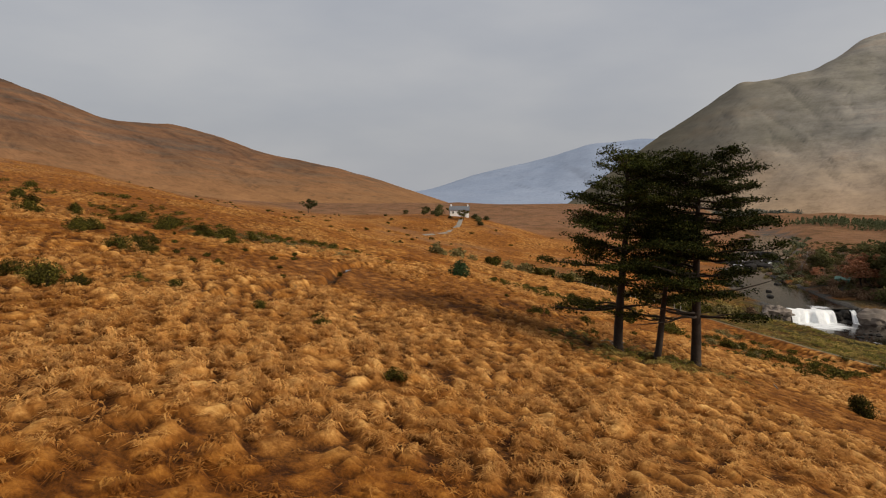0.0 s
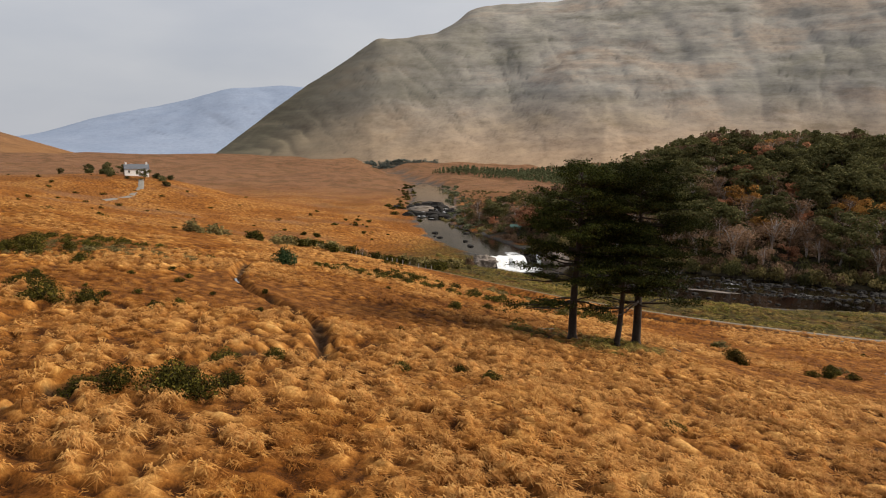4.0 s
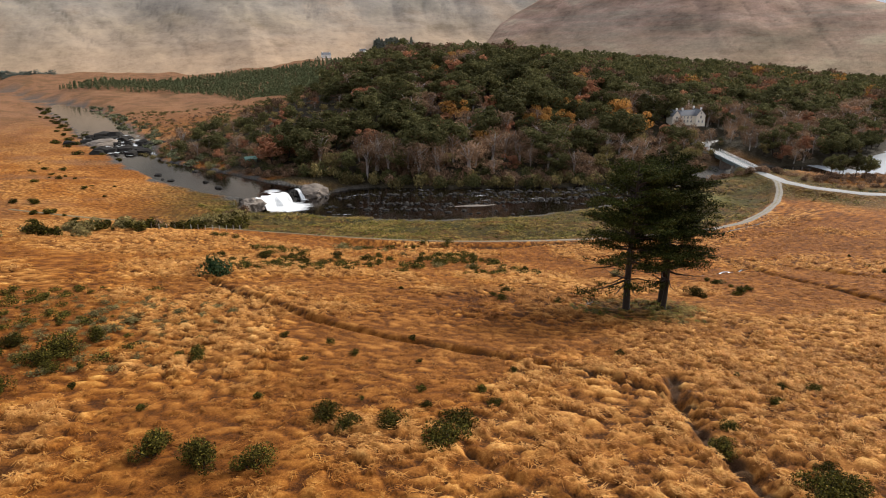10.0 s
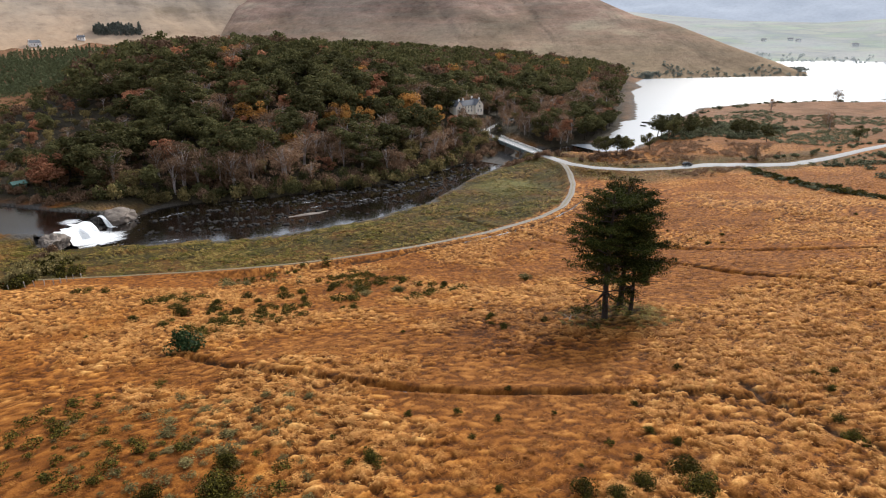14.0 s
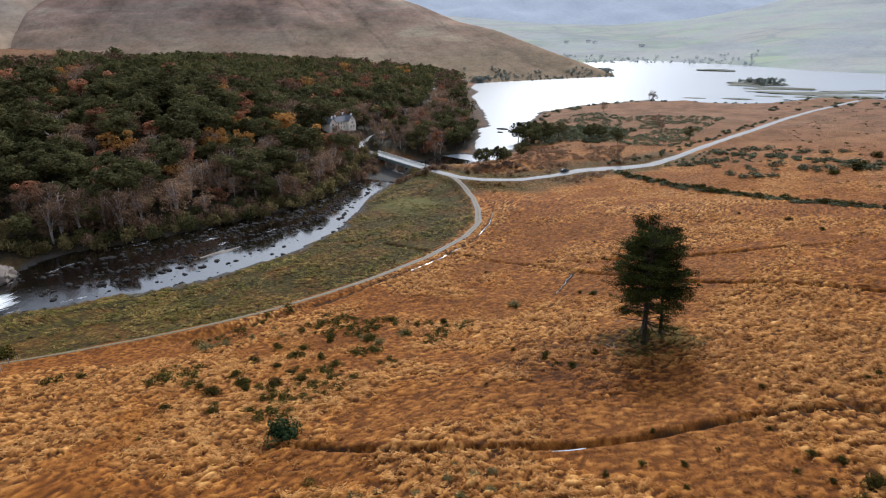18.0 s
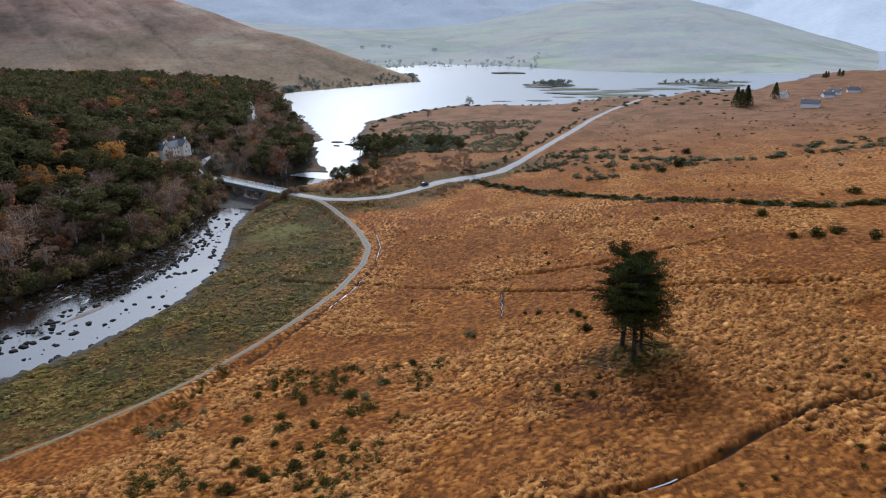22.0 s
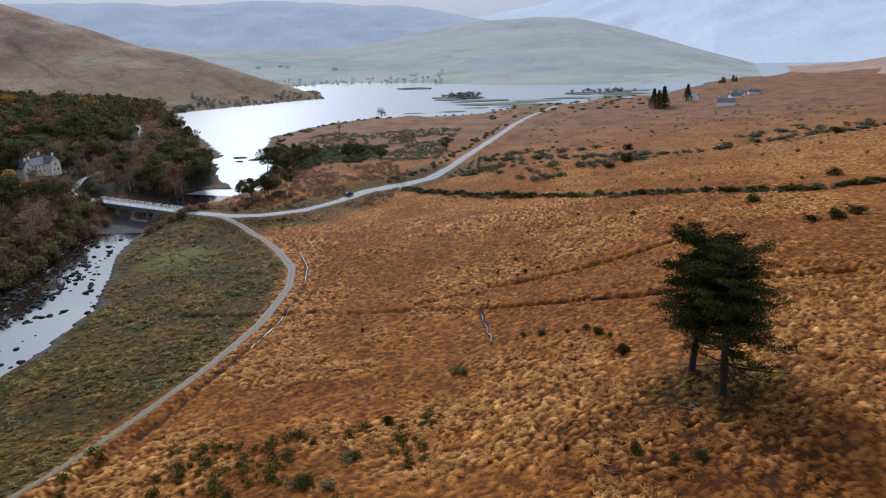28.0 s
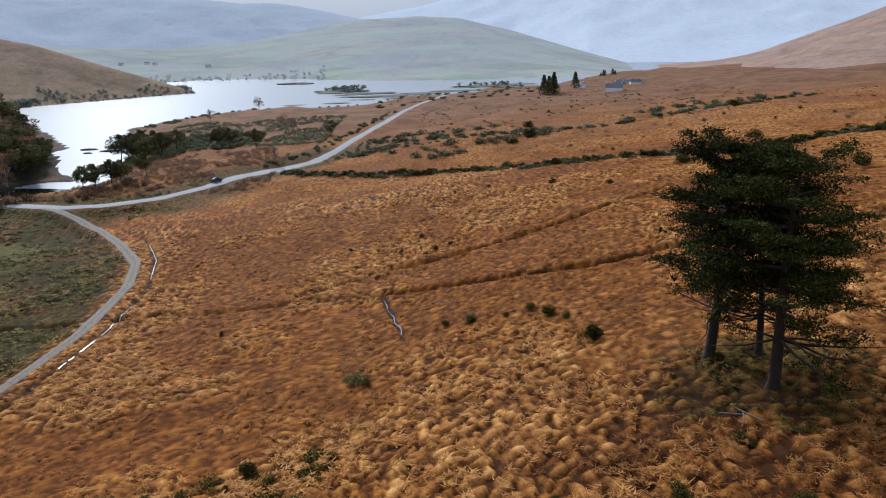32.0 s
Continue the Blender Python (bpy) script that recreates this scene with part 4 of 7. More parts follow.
# ---------------------------------------------------------------- hills
def hillside(name, eye, table, foot, foot_z, material, label, gully=0.0, ledge=0.0, seed=0, back=1.25, steps=44, daz=0.35, power=1.0, lean=0.6):
    """A hill seen from eye: rows of azimuth, elevation of its crest (degrees) and distance of the crest; it rises from foot to crest and falls behind."""
    table = np.array(table, float)
    az = np.arange(table[0, 0], table[-1, 0] + daz / 2, daz)
    el, dist = np.interp(az, table[:, 0], table[:, 1]), np.interp(az, table[:, 0], table[:, 2])
    def eased(values, degrees):
        k = np.hanning(max(3, int(degrees / daz) | 1) + 2)[1:-1]
        return np.convolve(np.pad(values, len(k) // 2, mode="edge"), k / k.sum(), "valid")

    el, dist = eased(el, 1.4), eased(dist, 6.0)
    rag = fbm(az / 2.5, az * 0 + seed, 4, seed) * 0.10
    crest = eye[2] + dist * np.tan(np.radians(el + rag * np.clip(el / 4, 0, 1)))
    u = np.concatenate([np.linspace(0, 1, steps), np.linspace(1, back, 10)[1:]])
    A, U = np.meshgrid(np.radians(az), u)
    F = np.interp(az, *np.array(foot, float).T) if np.ndim(foot) else np.full(len(az), float(foot))
    R = F[None] + (dist - F)[None] * U
    rise = np.where(U <= 1, (1 - (1 - np.clip(U, 0, 1)) ** 1.35) * 0.5 + 0.5 * smooth(0, 1, U) ** power, 1 - (U - 1) * 0.6)
    X, Y = eye[0] + R * np.sin(A), eye[1] + R * np.cos(A)
    body = np.sin(np.clip(U, 0, 1) * np.pi) ** 0.7
    amp = np.maximum(crest - foot_z, 5)[None]
    wide = max(3, int(9 / daz) | 1)
    kern = np.hanning(wide + 2)[1:-1]
    soft_crest = np.convolve(np.pad(crest, wide // 2, mode="edge"), kern / kern.sum(), "valid")
    blend = np.clip(U, 0, 1) ** 3
    top = soft_crest[None] * (1 - blend) + crest[None] * blend
    Z = foot_z + (top - foot_z) * rise
    crease = np.zeros(A.shape)
    if gully:
        run = np.degrees(A) * 1.0 + 1.0 * fbm(np.degrees(A) / 6, U * 2.5, 4, seed + 3)
        run = run + 18 * U * lean
        cut = 1 - np.abs(vnoise(run * 0.22, U * 0.8, seed + 5))
        fine = 1 - np.abs(vnoise(run * 0.8, U * 1.1, seed + 6))
        thread = 1 - np.abs(vnoise(run * 1.1 + 7.0, U * 0.5, seed + 12))
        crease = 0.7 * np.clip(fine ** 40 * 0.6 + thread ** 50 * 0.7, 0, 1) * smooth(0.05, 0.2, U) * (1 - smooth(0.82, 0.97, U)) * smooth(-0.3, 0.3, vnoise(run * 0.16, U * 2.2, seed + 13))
        Z = Z - gully * amp * body * (cut ** 4 * 0.35 + crease * 0.6)
    Z = Z + fbm(X / 170, Y / 170, 4, seed + 8) * amp * 0.035 * body
    if ledge:
        band = Z / 30 + 1.5 * fbm(X / 340, Y / 340, 4, seed + 9)
        broken = smooth(-0.25, 0.5, fbm(X / 190, Y / 190, 3, seed + 14))
        Z = Z + ledge * (np.abs(np.sin(band * np.pi)) ** 0.5 * 2 - 1) * body * broken
    n, m = A.shape
    idx = np.arange(n * m).reshape(n, m)
    f = np.stack([idx[:-1, :-1], idx[:-1, 1:], idx[1:, 1:], idx[1:, :-1]], -1).reshape(-1, 4)
    me = mesh_of(name, np.stack([X.ravel(), Y.ravel(), Z.ravel()], 1), f, material, True)
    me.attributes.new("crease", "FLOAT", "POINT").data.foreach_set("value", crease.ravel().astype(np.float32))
    return tagged(new(name, me), label, "hill", kind="structure")


hillside("mountain_north", (20, 5, 43), [(-33.5, -1, 1500), (-31.5, .6, 1500), (-25.2, 5.4, 1500), (-22.8, 6.9, 1500), (-19.4, 9.3, 1500), (-14.4, 9.5, 1550), (-11.5, 11.7, 1650), (-8.6, 12.1, 1700),
         (-5, 12.0, 1700), (-1.5, 12.6, 1700), (6, 12.5, 1750), (15, 13, 1800), (25, 12.5, 1900), (33, 10.5, 2000), (39.3, 7.6, 2100), (41.2, 7.2, 2150), (44, 5.2, 2200), (48, 2, 2200), (52, -1, 2200)],
         [(-34, 1150), (-20, 1000), (0, 900), (25, 1000), (52, 1500)], 8, MAT_NORTH, "great grey-brown mountain with rock ledges and gullies", 0.024, 2.2, 3, daz=0.18, steps=84)
hill_round = hillside("hill_round", (-22, 2, 54), [(19, -1.5, 1250), (22, 1.7, 1250), (26.5, 3.9, 1280), (32.4, 6.5, 1300), (34.9, 7.3, 1300), (38.9, 7.2, 1300), (41.2, 6.6, 1280), (44.3, 5.1, 1250), (47.6, 3.9, 1200),
         (50.5, 2.9, 1120), (55, 1.2, 1040), (58.3, .4, 1000), (62.5, -1.2, 960), (66, -2.4, 955), (68, -3.2, 955)],
         [(19, 900), (40, 760), (50, 800), (58, 840), (68, 925)], -1, MAT_ROUND, "rounded grass-brown hill sloping to the lake", 0.035, 1.6, 11, daz=0.15, steps=80)
hillside("hill_west", (43, 13, 39), [(-130, 9, 1500), (-100, 10.5, 1500), (-85, 9.5, 1500), (-78.5, 8.3, 1500), (-75.7, 7.3, 1500), (-71.4, 5.8, 1550), (-67.2, 5.9, 1800), (-62.9, 4.7, 1900), (-58.3, 3.4, 2000),
         (-53.6, 2.6, 2100), (-47.7, .9, 2200), (-43, -.6, 2300)], [(-130, 500), (-78, 600), (-43, 1300)], 18, MAT_WEST, "heather-brown hill at the valley side", 0.09, 1.6, 21)
hillside("hill_east", (-27, 92, 50), [(108, -2.2, 1500), (112, -1.9, 1500), (116, -1.5, 1450), (119.1, -.7, 1400), (121.7, .3, 1400), (124.4, 1.3, 1400), (126.6, 2.2, 1400), (135, 5, 1400), (150, 7, 1400), (175, 8, 1400), (200, 9, 1400), (235, 9, 1500)],
         700, 5, MAT_EAST, "orange-brown moor hill beside the fjord", 0.04, 0.6, 31)
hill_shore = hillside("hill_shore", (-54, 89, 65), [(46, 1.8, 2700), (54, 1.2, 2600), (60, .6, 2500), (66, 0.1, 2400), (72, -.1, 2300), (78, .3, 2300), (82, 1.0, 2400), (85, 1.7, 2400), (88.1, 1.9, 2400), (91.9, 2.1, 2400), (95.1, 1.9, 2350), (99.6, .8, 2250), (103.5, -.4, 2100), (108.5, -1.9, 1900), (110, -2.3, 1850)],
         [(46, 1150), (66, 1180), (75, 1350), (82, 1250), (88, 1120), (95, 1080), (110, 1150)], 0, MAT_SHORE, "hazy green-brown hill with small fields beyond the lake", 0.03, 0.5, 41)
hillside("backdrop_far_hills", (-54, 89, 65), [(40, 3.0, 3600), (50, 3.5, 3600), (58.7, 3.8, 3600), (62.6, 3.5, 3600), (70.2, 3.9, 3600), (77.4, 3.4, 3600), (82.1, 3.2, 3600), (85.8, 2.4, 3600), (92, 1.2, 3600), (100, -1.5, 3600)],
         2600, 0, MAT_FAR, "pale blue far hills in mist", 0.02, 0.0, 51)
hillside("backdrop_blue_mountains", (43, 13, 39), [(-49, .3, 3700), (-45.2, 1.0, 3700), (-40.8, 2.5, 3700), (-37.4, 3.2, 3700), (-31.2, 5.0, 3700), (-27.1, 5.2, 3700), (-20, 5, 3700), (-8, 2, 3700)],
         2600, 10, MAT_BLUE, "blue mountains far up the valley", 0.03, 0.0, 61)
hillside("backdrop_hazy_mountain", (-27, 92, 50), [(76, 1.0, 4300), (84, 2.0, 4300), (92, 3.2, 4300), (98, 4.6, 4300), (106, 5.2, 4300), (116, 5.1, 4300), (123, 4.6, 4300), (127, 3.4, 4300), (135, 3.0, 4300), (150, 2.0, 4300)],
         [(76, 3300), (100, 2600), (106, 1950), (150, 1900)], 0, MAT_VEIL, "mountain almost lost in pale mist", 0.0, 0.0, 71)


# ---------------------------------------------------------------- water
def ribbon(line, margin, step=2.0, across=14):
    """Strip along a centre line with columns x, y, half width, level."""
    line = np.array(line, float)
    seg = np.concatenate([[0], np.cumsum(np.hypot(*np.diff(line[:, :2], axis=0).T))])
    s = np.arange(0, seg[-1] + step, step).clip(0, seg[-1])
    cols = [np.interp(s, seg, line[:, k]) for k in range(line.shape[1])]
    if len(line) > 2:
        k = np.hanning(9)
        k /= k.sum()
        cols = [np.convolve(np.pad(c, 4, mode="edge"), k, "valid") for c in cols]
    tx, ty = np.gradient(cols[0]), np.gradient(cols[1])
    ln = np.hypot(tx, ty)
    nx_, ny_ = ty / ln, -tx / ln
    w = cols[2] + margin
    u = np.linspace(-1, 1, across)
    X, Y = cols[0][:, None] + nx_[:, None] * w[:, None] * u, cols[1][:, None] + ny_[:, None] * w[:, None] * u
    Z = np.repeat(cols[3][:, None], across, 1)
    n, m = X.shape
    idx = np.arange(n * m).reshape(n, m)
    f = np.stack([idx[:-1, :-1], idx[:-1, 1:], idx[1:, 1:], idx[1:, :-1]], -1).reshape(-1, 4)[:, ::-1]
    return X, Y, Z, f, s


def water_strip(name, line, label, foam_amount, step=1.5, across=34):
    X, Y, Z, f, s = ribbon(line, 1.5, step, across)
    me = mesh_of(name, np.stack([X.ravel(), Y.ravel(), Z.ravel()], 1), f, MAT_RIVER, True)
    S, U = np.repeat(s[:, None], across, 1), np.repeat(np.linspace(-1, 1, across)[None], len(s), 0)
    fo, calm = foam_amount(X, Y, S, U)
    me.attributes.new("foam", "FLOAT", "POINT").data.foreach_set("value", fo.ravel().astype(np.float32))
    me.attributes.new("calm", "FLOAT", "POINT").data.foreach_set("value", calm.ravel().astype(np.float32))
    return tagged(new(name, me), label, "river", kind="structure")


def foam_low(x, y, s, u):
    """White water under the falls and in threads along the rapids; still pools lie on the meadow side."""
    fall = np.hypot(x + 11, y - 231)
    calm = smooth(-0.15, 0.25, u + 0.35 * vnoise(s / 14, u * 1.5, 90)) * smooth(0, 22, x)
    calm = np.maximum(calm, 0.85 * smooth(70, 110, x))
    thread = np.clip(vnoise(s / 11, u * 13 + s / 40, 91), 0, 1) ** 2 + 0.7 * np.clip(vnoise(s / 4, u * 22, 92), 0, 1) ** 2
    step_ = np.exp(-((((s + 9 * u + 4 * vnoise(u * 3, s * 0, 93)) % 31) - 15) / 1.6) ** 2)
    live = (0.45 + 0.55 * smooth(50, 120, x)) * (1 - 0.75 * calm)
    return 0.42 * (1 - smooth(4, 11, fall)) + live * (0.46 * thread + 0.10 * step_ + 0.09) + 0.12 * smooth(85, 125, x) * (0.5 + 0.5 * vnoise(s / 7, u * 4, 95)), np.maximum(calm, 0.62 * smooth(15, 50, x))


def foam_up(x, y, s, u):
    rapid = 1 - smooth(30, 70, np.hypot(x + 84, y - 385))
    thread = np.clip(vnoise(s / 6, u * 7, 94), 0, 1)
    return rapid * (0.17 + 0.34 * thread) + 0.4 * (1 - smooth(1, 6, np.hypot(x + 15, y - 243))), 0.3 * (1 - rapid)


water_strip("river_lower", RIVER_LOW, "dark peaty river with broken white riffles", foam_low, 0.9, 64)
water_strip("river_upper", RIVER_UP, "dark slow river above the falls", foam_up)
lake_bm = bmesh.new()
bmesh.ops.create_grid(lake_bm, x_segments=12, y_segments=12, size=2600, matrix=Matrix.Translation((2350, 300, 0.0)))
tagged(new("lake", bm_mesh("lake", lake_bm, MAT_LAKE)), "silver-grey lake under a bright sky", "lake", kind="structure")


# ---------------------------------------------------------------- roads
def paving(name, line, half, lift, material, label, z_of, category):
    rows = [(x, y, half * (0.62 + 0.38 * smooth(0, 80, x)) if name == "track" else half * (1 + 0.7 * math.exp(-((x - 224) / 16) ** 2) if name == "road" else 1.0), 0) for x, y in line]
    X, Y, Z, f, s = ribbon(rows, 0.0, 1.0, 7)
    wob = 1 + 0.12 * fbm(s / 5, s * 0, 2, 3)[:, None] * np.abs(np.linspace(-1, 1, 7))
    cx, cy = X[:, 3:4], Y[:, 3:4]
    X, Y = cx + (X - cx) * wob, cy + (Y - cy) * wob
    Z = z_of(X, Y) + lift + 0.05 * (1 - np.linspace(-1, 1, 7) ** 2)
    Z[:, 0] -= 0.25
    Z[:, -1] -= 0.25
    me = mesh_of(name, np.stack([X.ravel(), Y.ravel(), Z.ravel()], 1), f, material, True)
    cross = np.repeat(np.abs(np.linspace(-1, 1, 7))[None], len(X), 0)
    me.attributes.new("worn", "FLOAT", "POINT").data.foreach_set("value", (0.2 + 0.8 * smooth(-15, 85, X)).ravel().astype(np.float32))
    me.attributes.new("cross", "FLOAT", "POINT").data.foreach_set("value", cross.ravel().astype(np.float32))
    return tagged(new(name, me), label, category, kind="structure")


paving("track", TRACK, 1.45, 0.01, MAT_TRACK, "pale gravel track with worn wheel lines", lambda x, y: track_z(x, y), "track")
paving("road", ROAD, 2.8, 0.05, MAT_ASPHALT, "narrow grey asphalt road past the lay-by", lambda x, y: np.maximum(road_z(x, y), 1), "road")
paving("road_north", ROAD_NORTH, 2.3, 0.05, MAT_ASPHALT, "narrow asphalt road along the wooded shore", lambda x, y: np.maximum(road_z(x, y), 1), "road")


def runnel(line, half, name, label):
    """A thread of open water in the bottom of a drain."""
    rows = [(x, y, half, 0) for x, y in line]
    X, Y, Z, f, s = ribbon(rows, 0.0, 0.5, 5)
    Z = land(X.ravel(), Y.ravel()) + 0.16
    tagged(new(name, mesh_of(name, np.stack([X.ravel(), Y.ravel(), Z], 1), f, MAT_LAKE, True)), label, "stream", kind="structure")


runnel([(60, 94.9), (57.5, 94.2), (55, 94.3), (52.5, 93.2), (50, 93.3), (47.5, 92.3), (45, 92.4)], 0.06, "rill_water", "thread of bright water in a moor drain")
runnel([(128, 153), (120, 149.2), (112, 145.6), (98, 142)], 0.08, "ditch_water", "bright water in the trackside ditch")
runnel([(84, 140), (70, 139.2), (58, 140.2)], 0.10, "ditch_water_west", "glint of water in the trackside ditch")
runnel([(-23.2, 64.6), (-22, 62.5), (-20.6, 61)], 0.12, "drain_water", "glint of water in the moor drain")


# ---------------------------------------------------------------- trees
def pine_parts(seed, height, lean=(0, 0), limbs=60, spread=4.2, clear=0.22, tiers=11, thin=0.0):
    """Old pine: one tapered trunk, layered flat plates of needles on near-level limbs."""
    rng = np.random.default_rng(seed)
    hs = np.linspace(0, 1, 12)
    path = np.stack([lean[0] * hs + 0.18 * np.sin(hs * 5 + seed), lean[1] * hs + 0.18 * np.cos(hs * 4 + seed), hs * height], 1)
    trunk = tube(path, 0.42 * (1 - hs) ** 0.8 * height / 19 + 0.05, 9)
    flare = tube([path[0] - [0, 0, 0.5], path[0] + [0, 0, 0.7]], [0.75 * height / 19, 0.40 * height / 19], 9)
    wood, tufts = [], []
    for k in range(limbs):
        t = clear + (0.985 - clear) * (np.floor(k / limbs * tiers) / tiers) ** 0.74 + rng.normal(0, 0.012)
        t = min(max(t, clear), 0.985)
        base = np.array([np.interp(t, hs, path[:, j]) for j in range(3)])
        a = rng.uniform(0, 2 * np.pi)
        shape = np.interp(t, [clear, 0.34, 0.5, 0.68, 0.85, 0.94, 1.0], [1.0, 1.08, 1.04, 0.92, 0.70, 0.50, 0.30])
        ln = spread * shape * rng.uniform(0.55, 1.15)
        d = np.array([np.cos(a), np.sin(a), 0])
        rise = rng.uniform(-0.12, 0.2) - 0.12 * (1 - smooth(0.2, 0.5, t)) + 0.35 * smooth(0.75, 1.0, t)
        q = np.linspace(0, 1, 5)
        pts = base + d * (ln * q)[:, None] + np.array([0, 0, 1]) * (ln * (rise * q + 0.10 * q**2))[:, None]
        pts[1:] += rng.normal(0, 0.08, (4, 3))
        wood.append(tube(pts, 0.085 * (1 - q * 0.85) * ln / 4, 5))
        if rng.random() < thin + 0.5 * (1 - smooth(0.28, 0.52, t)):
            continue
        m = int(5 + ln * 2.7)
        for _ in range(m):
            u = rng.uniform(0.38, 1.05)
            c = base + d * ln * u + np.array([0, 0, ln * (rise * u + 0.1 * u * u)])
            sidew = np.array([-d[1], d[0], 0]) * rng.normal(0, 0.34) * ln * 0.42
            c = c + sidew + [0, 0, rng.normal(0.12, 0.10)]
            r = rng.uniform(0.4, 0.8)
            pp = c + rng.normal(size=(40, 3)) * [r * 0.58, r * 0.58, r * 0.2]
            tufts.append(pp)
    tufts = np.concatenate(tufts)
    return joined([trunk, flare]), wood, leafed(tufts, np.array([[0, 0, 0.8]]) + 0.25 * (tufts - tufts.mean(0)) / spread, 0.17, rng, 0.75, 0.4)


def old_pine(x, y, seed, height, turn, label, **kw):
    tree = empty("pine_tree", x, y, ground_at(x, y), turn, 1.0, label, "pine tree", "pines on the moor")
    trunk, limbs, crown = pine_parts(seed, height, **kw)
    part("trunk", mesh_of("trunk", *trunk, MAT_BARK, True), tree, "dark furrowed bark")
    for limb in limbs:
        part("limb", mesh_of("limb", *limb, MAT_BARK, True), tree)
    part("crown", mesh_of("crown", *crown, MAT_NEEDLE), tree, "layered plates of dark green needles")
    return tree


old_pine(14.2, 65.2, 4, 17.4, 0, "tall dark pine with layered flat branches", spread=5.8, limbs=96, clear=0.22, tiers=11)
old_pine(20.2, 66.8, 8, 18.0, 40, "tall dark pine with a broad flat top", spread=6.2, limbs=106, clear=0.24, tiers=12)
old_pine(18.2, 63.8, 15, 11.5, 80, "smaller leaning pine with low sweeping boughs", spread=4.4, limbs=40, clear=0.3, tiers=7, thin=0.2, lean=(1.2, -0.8))


def crown_points(rng, n, kind):
    """Points over an uneven crown of a height of 1."""
    if kind == "pine":
        blobs = [(0, 0, 0.93, 0.08), (0.03, -0.02, 0.86, 0.12)]
        for z in np.linspace(0.36, 0.84, 17):
            a, reach_ = rng.uniform(0, 6.28), (0.10 + 0.24 * math.sin(math.pi * min(1.0, (1.0 - z) / 0.66)) ** 0.7) * rng.uniform(0.35, 1.15)
            blobs.append((math.cos(a) * reach_, math.sin(a) * reach_, z + rng.uniform(-0.03, 0.03), rng.uniform(0.11, 0.17)))
        flat = 0.7
    elif kind == "spire":
        blobs = [(0, 0, z, 0.26 * (1.02 - z) + 0.02) for z in np.linspace(0.12, 0.97, 12)]
        flat = 0.8
    else:
        blobs = [(rng.uniform(-0.25, 0.25), rng.uniform(-0.25, 0.25), rng.uniform(0.30, 0.88), rng.uniform(0.08, 0.18)) for _ in range(18)]
        flat = 0.9
    out, facing = [], []
    for bx, by, bz, r in blobs:
        k = n // len(blobs)
        v = rng.normal(size=(k, 3))
        v /= np.linalg.norm(v, axis=1)[:, None]
        facing.append(v * [1, 1, 1 / flat])
        v = v * (rng.uniform(0.6, 1.05, k) ** 0.5)[:, None] * r
        v[:, 2] *= flat
        out.append(v + [bx, by, bz])
    return np.concatenate(out), np.concatenate(facing)


def wood_tree_meshes(seed, kind, leaf, bark, n, size, stems=0, slim=0.75, loose=0.55):
    rng = np.random.default_rng(seed)
    hs = np.linspace(0, 1, 6)
    chunks = [tube(np.stack([0.03 * np.sin(hs * 4 + seed), 0.03 * np.cos(hs * 3 + seed), hs * 0.9 - 0.06], 1), 0.022 * (1 - hs * 0.8), 5)]
    for _ in range(5):
        a, t = rng.uniform(0, 6.28), rng.uniform(0.3, 0.7)
        q = np.linspace(0, 1, 3)
        ln = rng.uniform(0.14, 0.26)
        chunks.append(tube(np.stack([np.cos(a) * ln * q, np.sin(a) * ln * q, t + 0.2 * q], 1), 0.009 * (1 - 0.8 * q), 4))
    for _ in range(stems):
        a, ln, q = rng.uniform(0, 6.28), rng.uniform(0.08, 0.24), np.linspace(0, 1, 5)
        chunks.append(tube(np.stack([np.cos(a) * ln * q**2.2, np.sin(a) * ln * q**2.2, 0.05 + rng.uniform(0.7, 0.9) * q], 1), 0.011 * (1 - 0.8 * q), 5))
    pts, facing = crown_points(rng, n, kind)
    return mesh_of("trunk", *joined(chunks), bark, True), mesh_of("crown", *leafed(pts, facing, size, rng, loose, slim), leaf)


KINDS = {
    "pine": ([wood_tree_meshes(s, "pine", MAT_WOODPINE, MAT_BARK, 2300, 0.036) for s in (1, 2, 3, 14)], "pine tree", "dark green pine in the riverside wood"),
    "spire": ([wood_tree_meshes(s, "spire", MAT_WOODPINE, MAT_BARK, 800, 0.05) for s in (4, 5)], "spruce tree", "young dark spruce in the plantation"),
    "brown": ([wood_tree_meshes(s, "round", MAT_BROWNLEAF, MAT_PALEBARK, 1800, 0.046, 7, 0.18, 0.9) for s in (6, 7, 15)], "broadleaf tree", "nearly bare brown broadleaf tree with pale trunk"),
    "bare": ([wood_tree_meshes(s, "round", MAT_BROWNLEAF, MAT_PALEBARK, 1500, 0.05, 5, 0.10, 1.2) for s in (16, 17)], "broadleaf tree", "bare tree with pale upright stems above the river"),
    "rust": ([wood_tree_meshes(s, "round", MAT_RUSTLEAF, MAT_BARK, 1700, 0.034, 3) for s in (8, 9)], "broadleaf tree", "rust-red autumn tree in the wood"),
    "gold": ([wood_tree_meshes(s, "round", MAT_GOLDLEAF, MAT_BARK, 1700, 0.034, 3) for s in (10, 11)], "broadleaf tree", "golden autumn tree standing in the wood"),
    "olive": ([wood_tree_meshes(s, "round", MAT_OLIVELEAF, MAT_BARK, 1700, 0.034) for s in (12, 13)], "broadleaf tree", "low olive-green tree on the riverbank"),
}
proto = {}


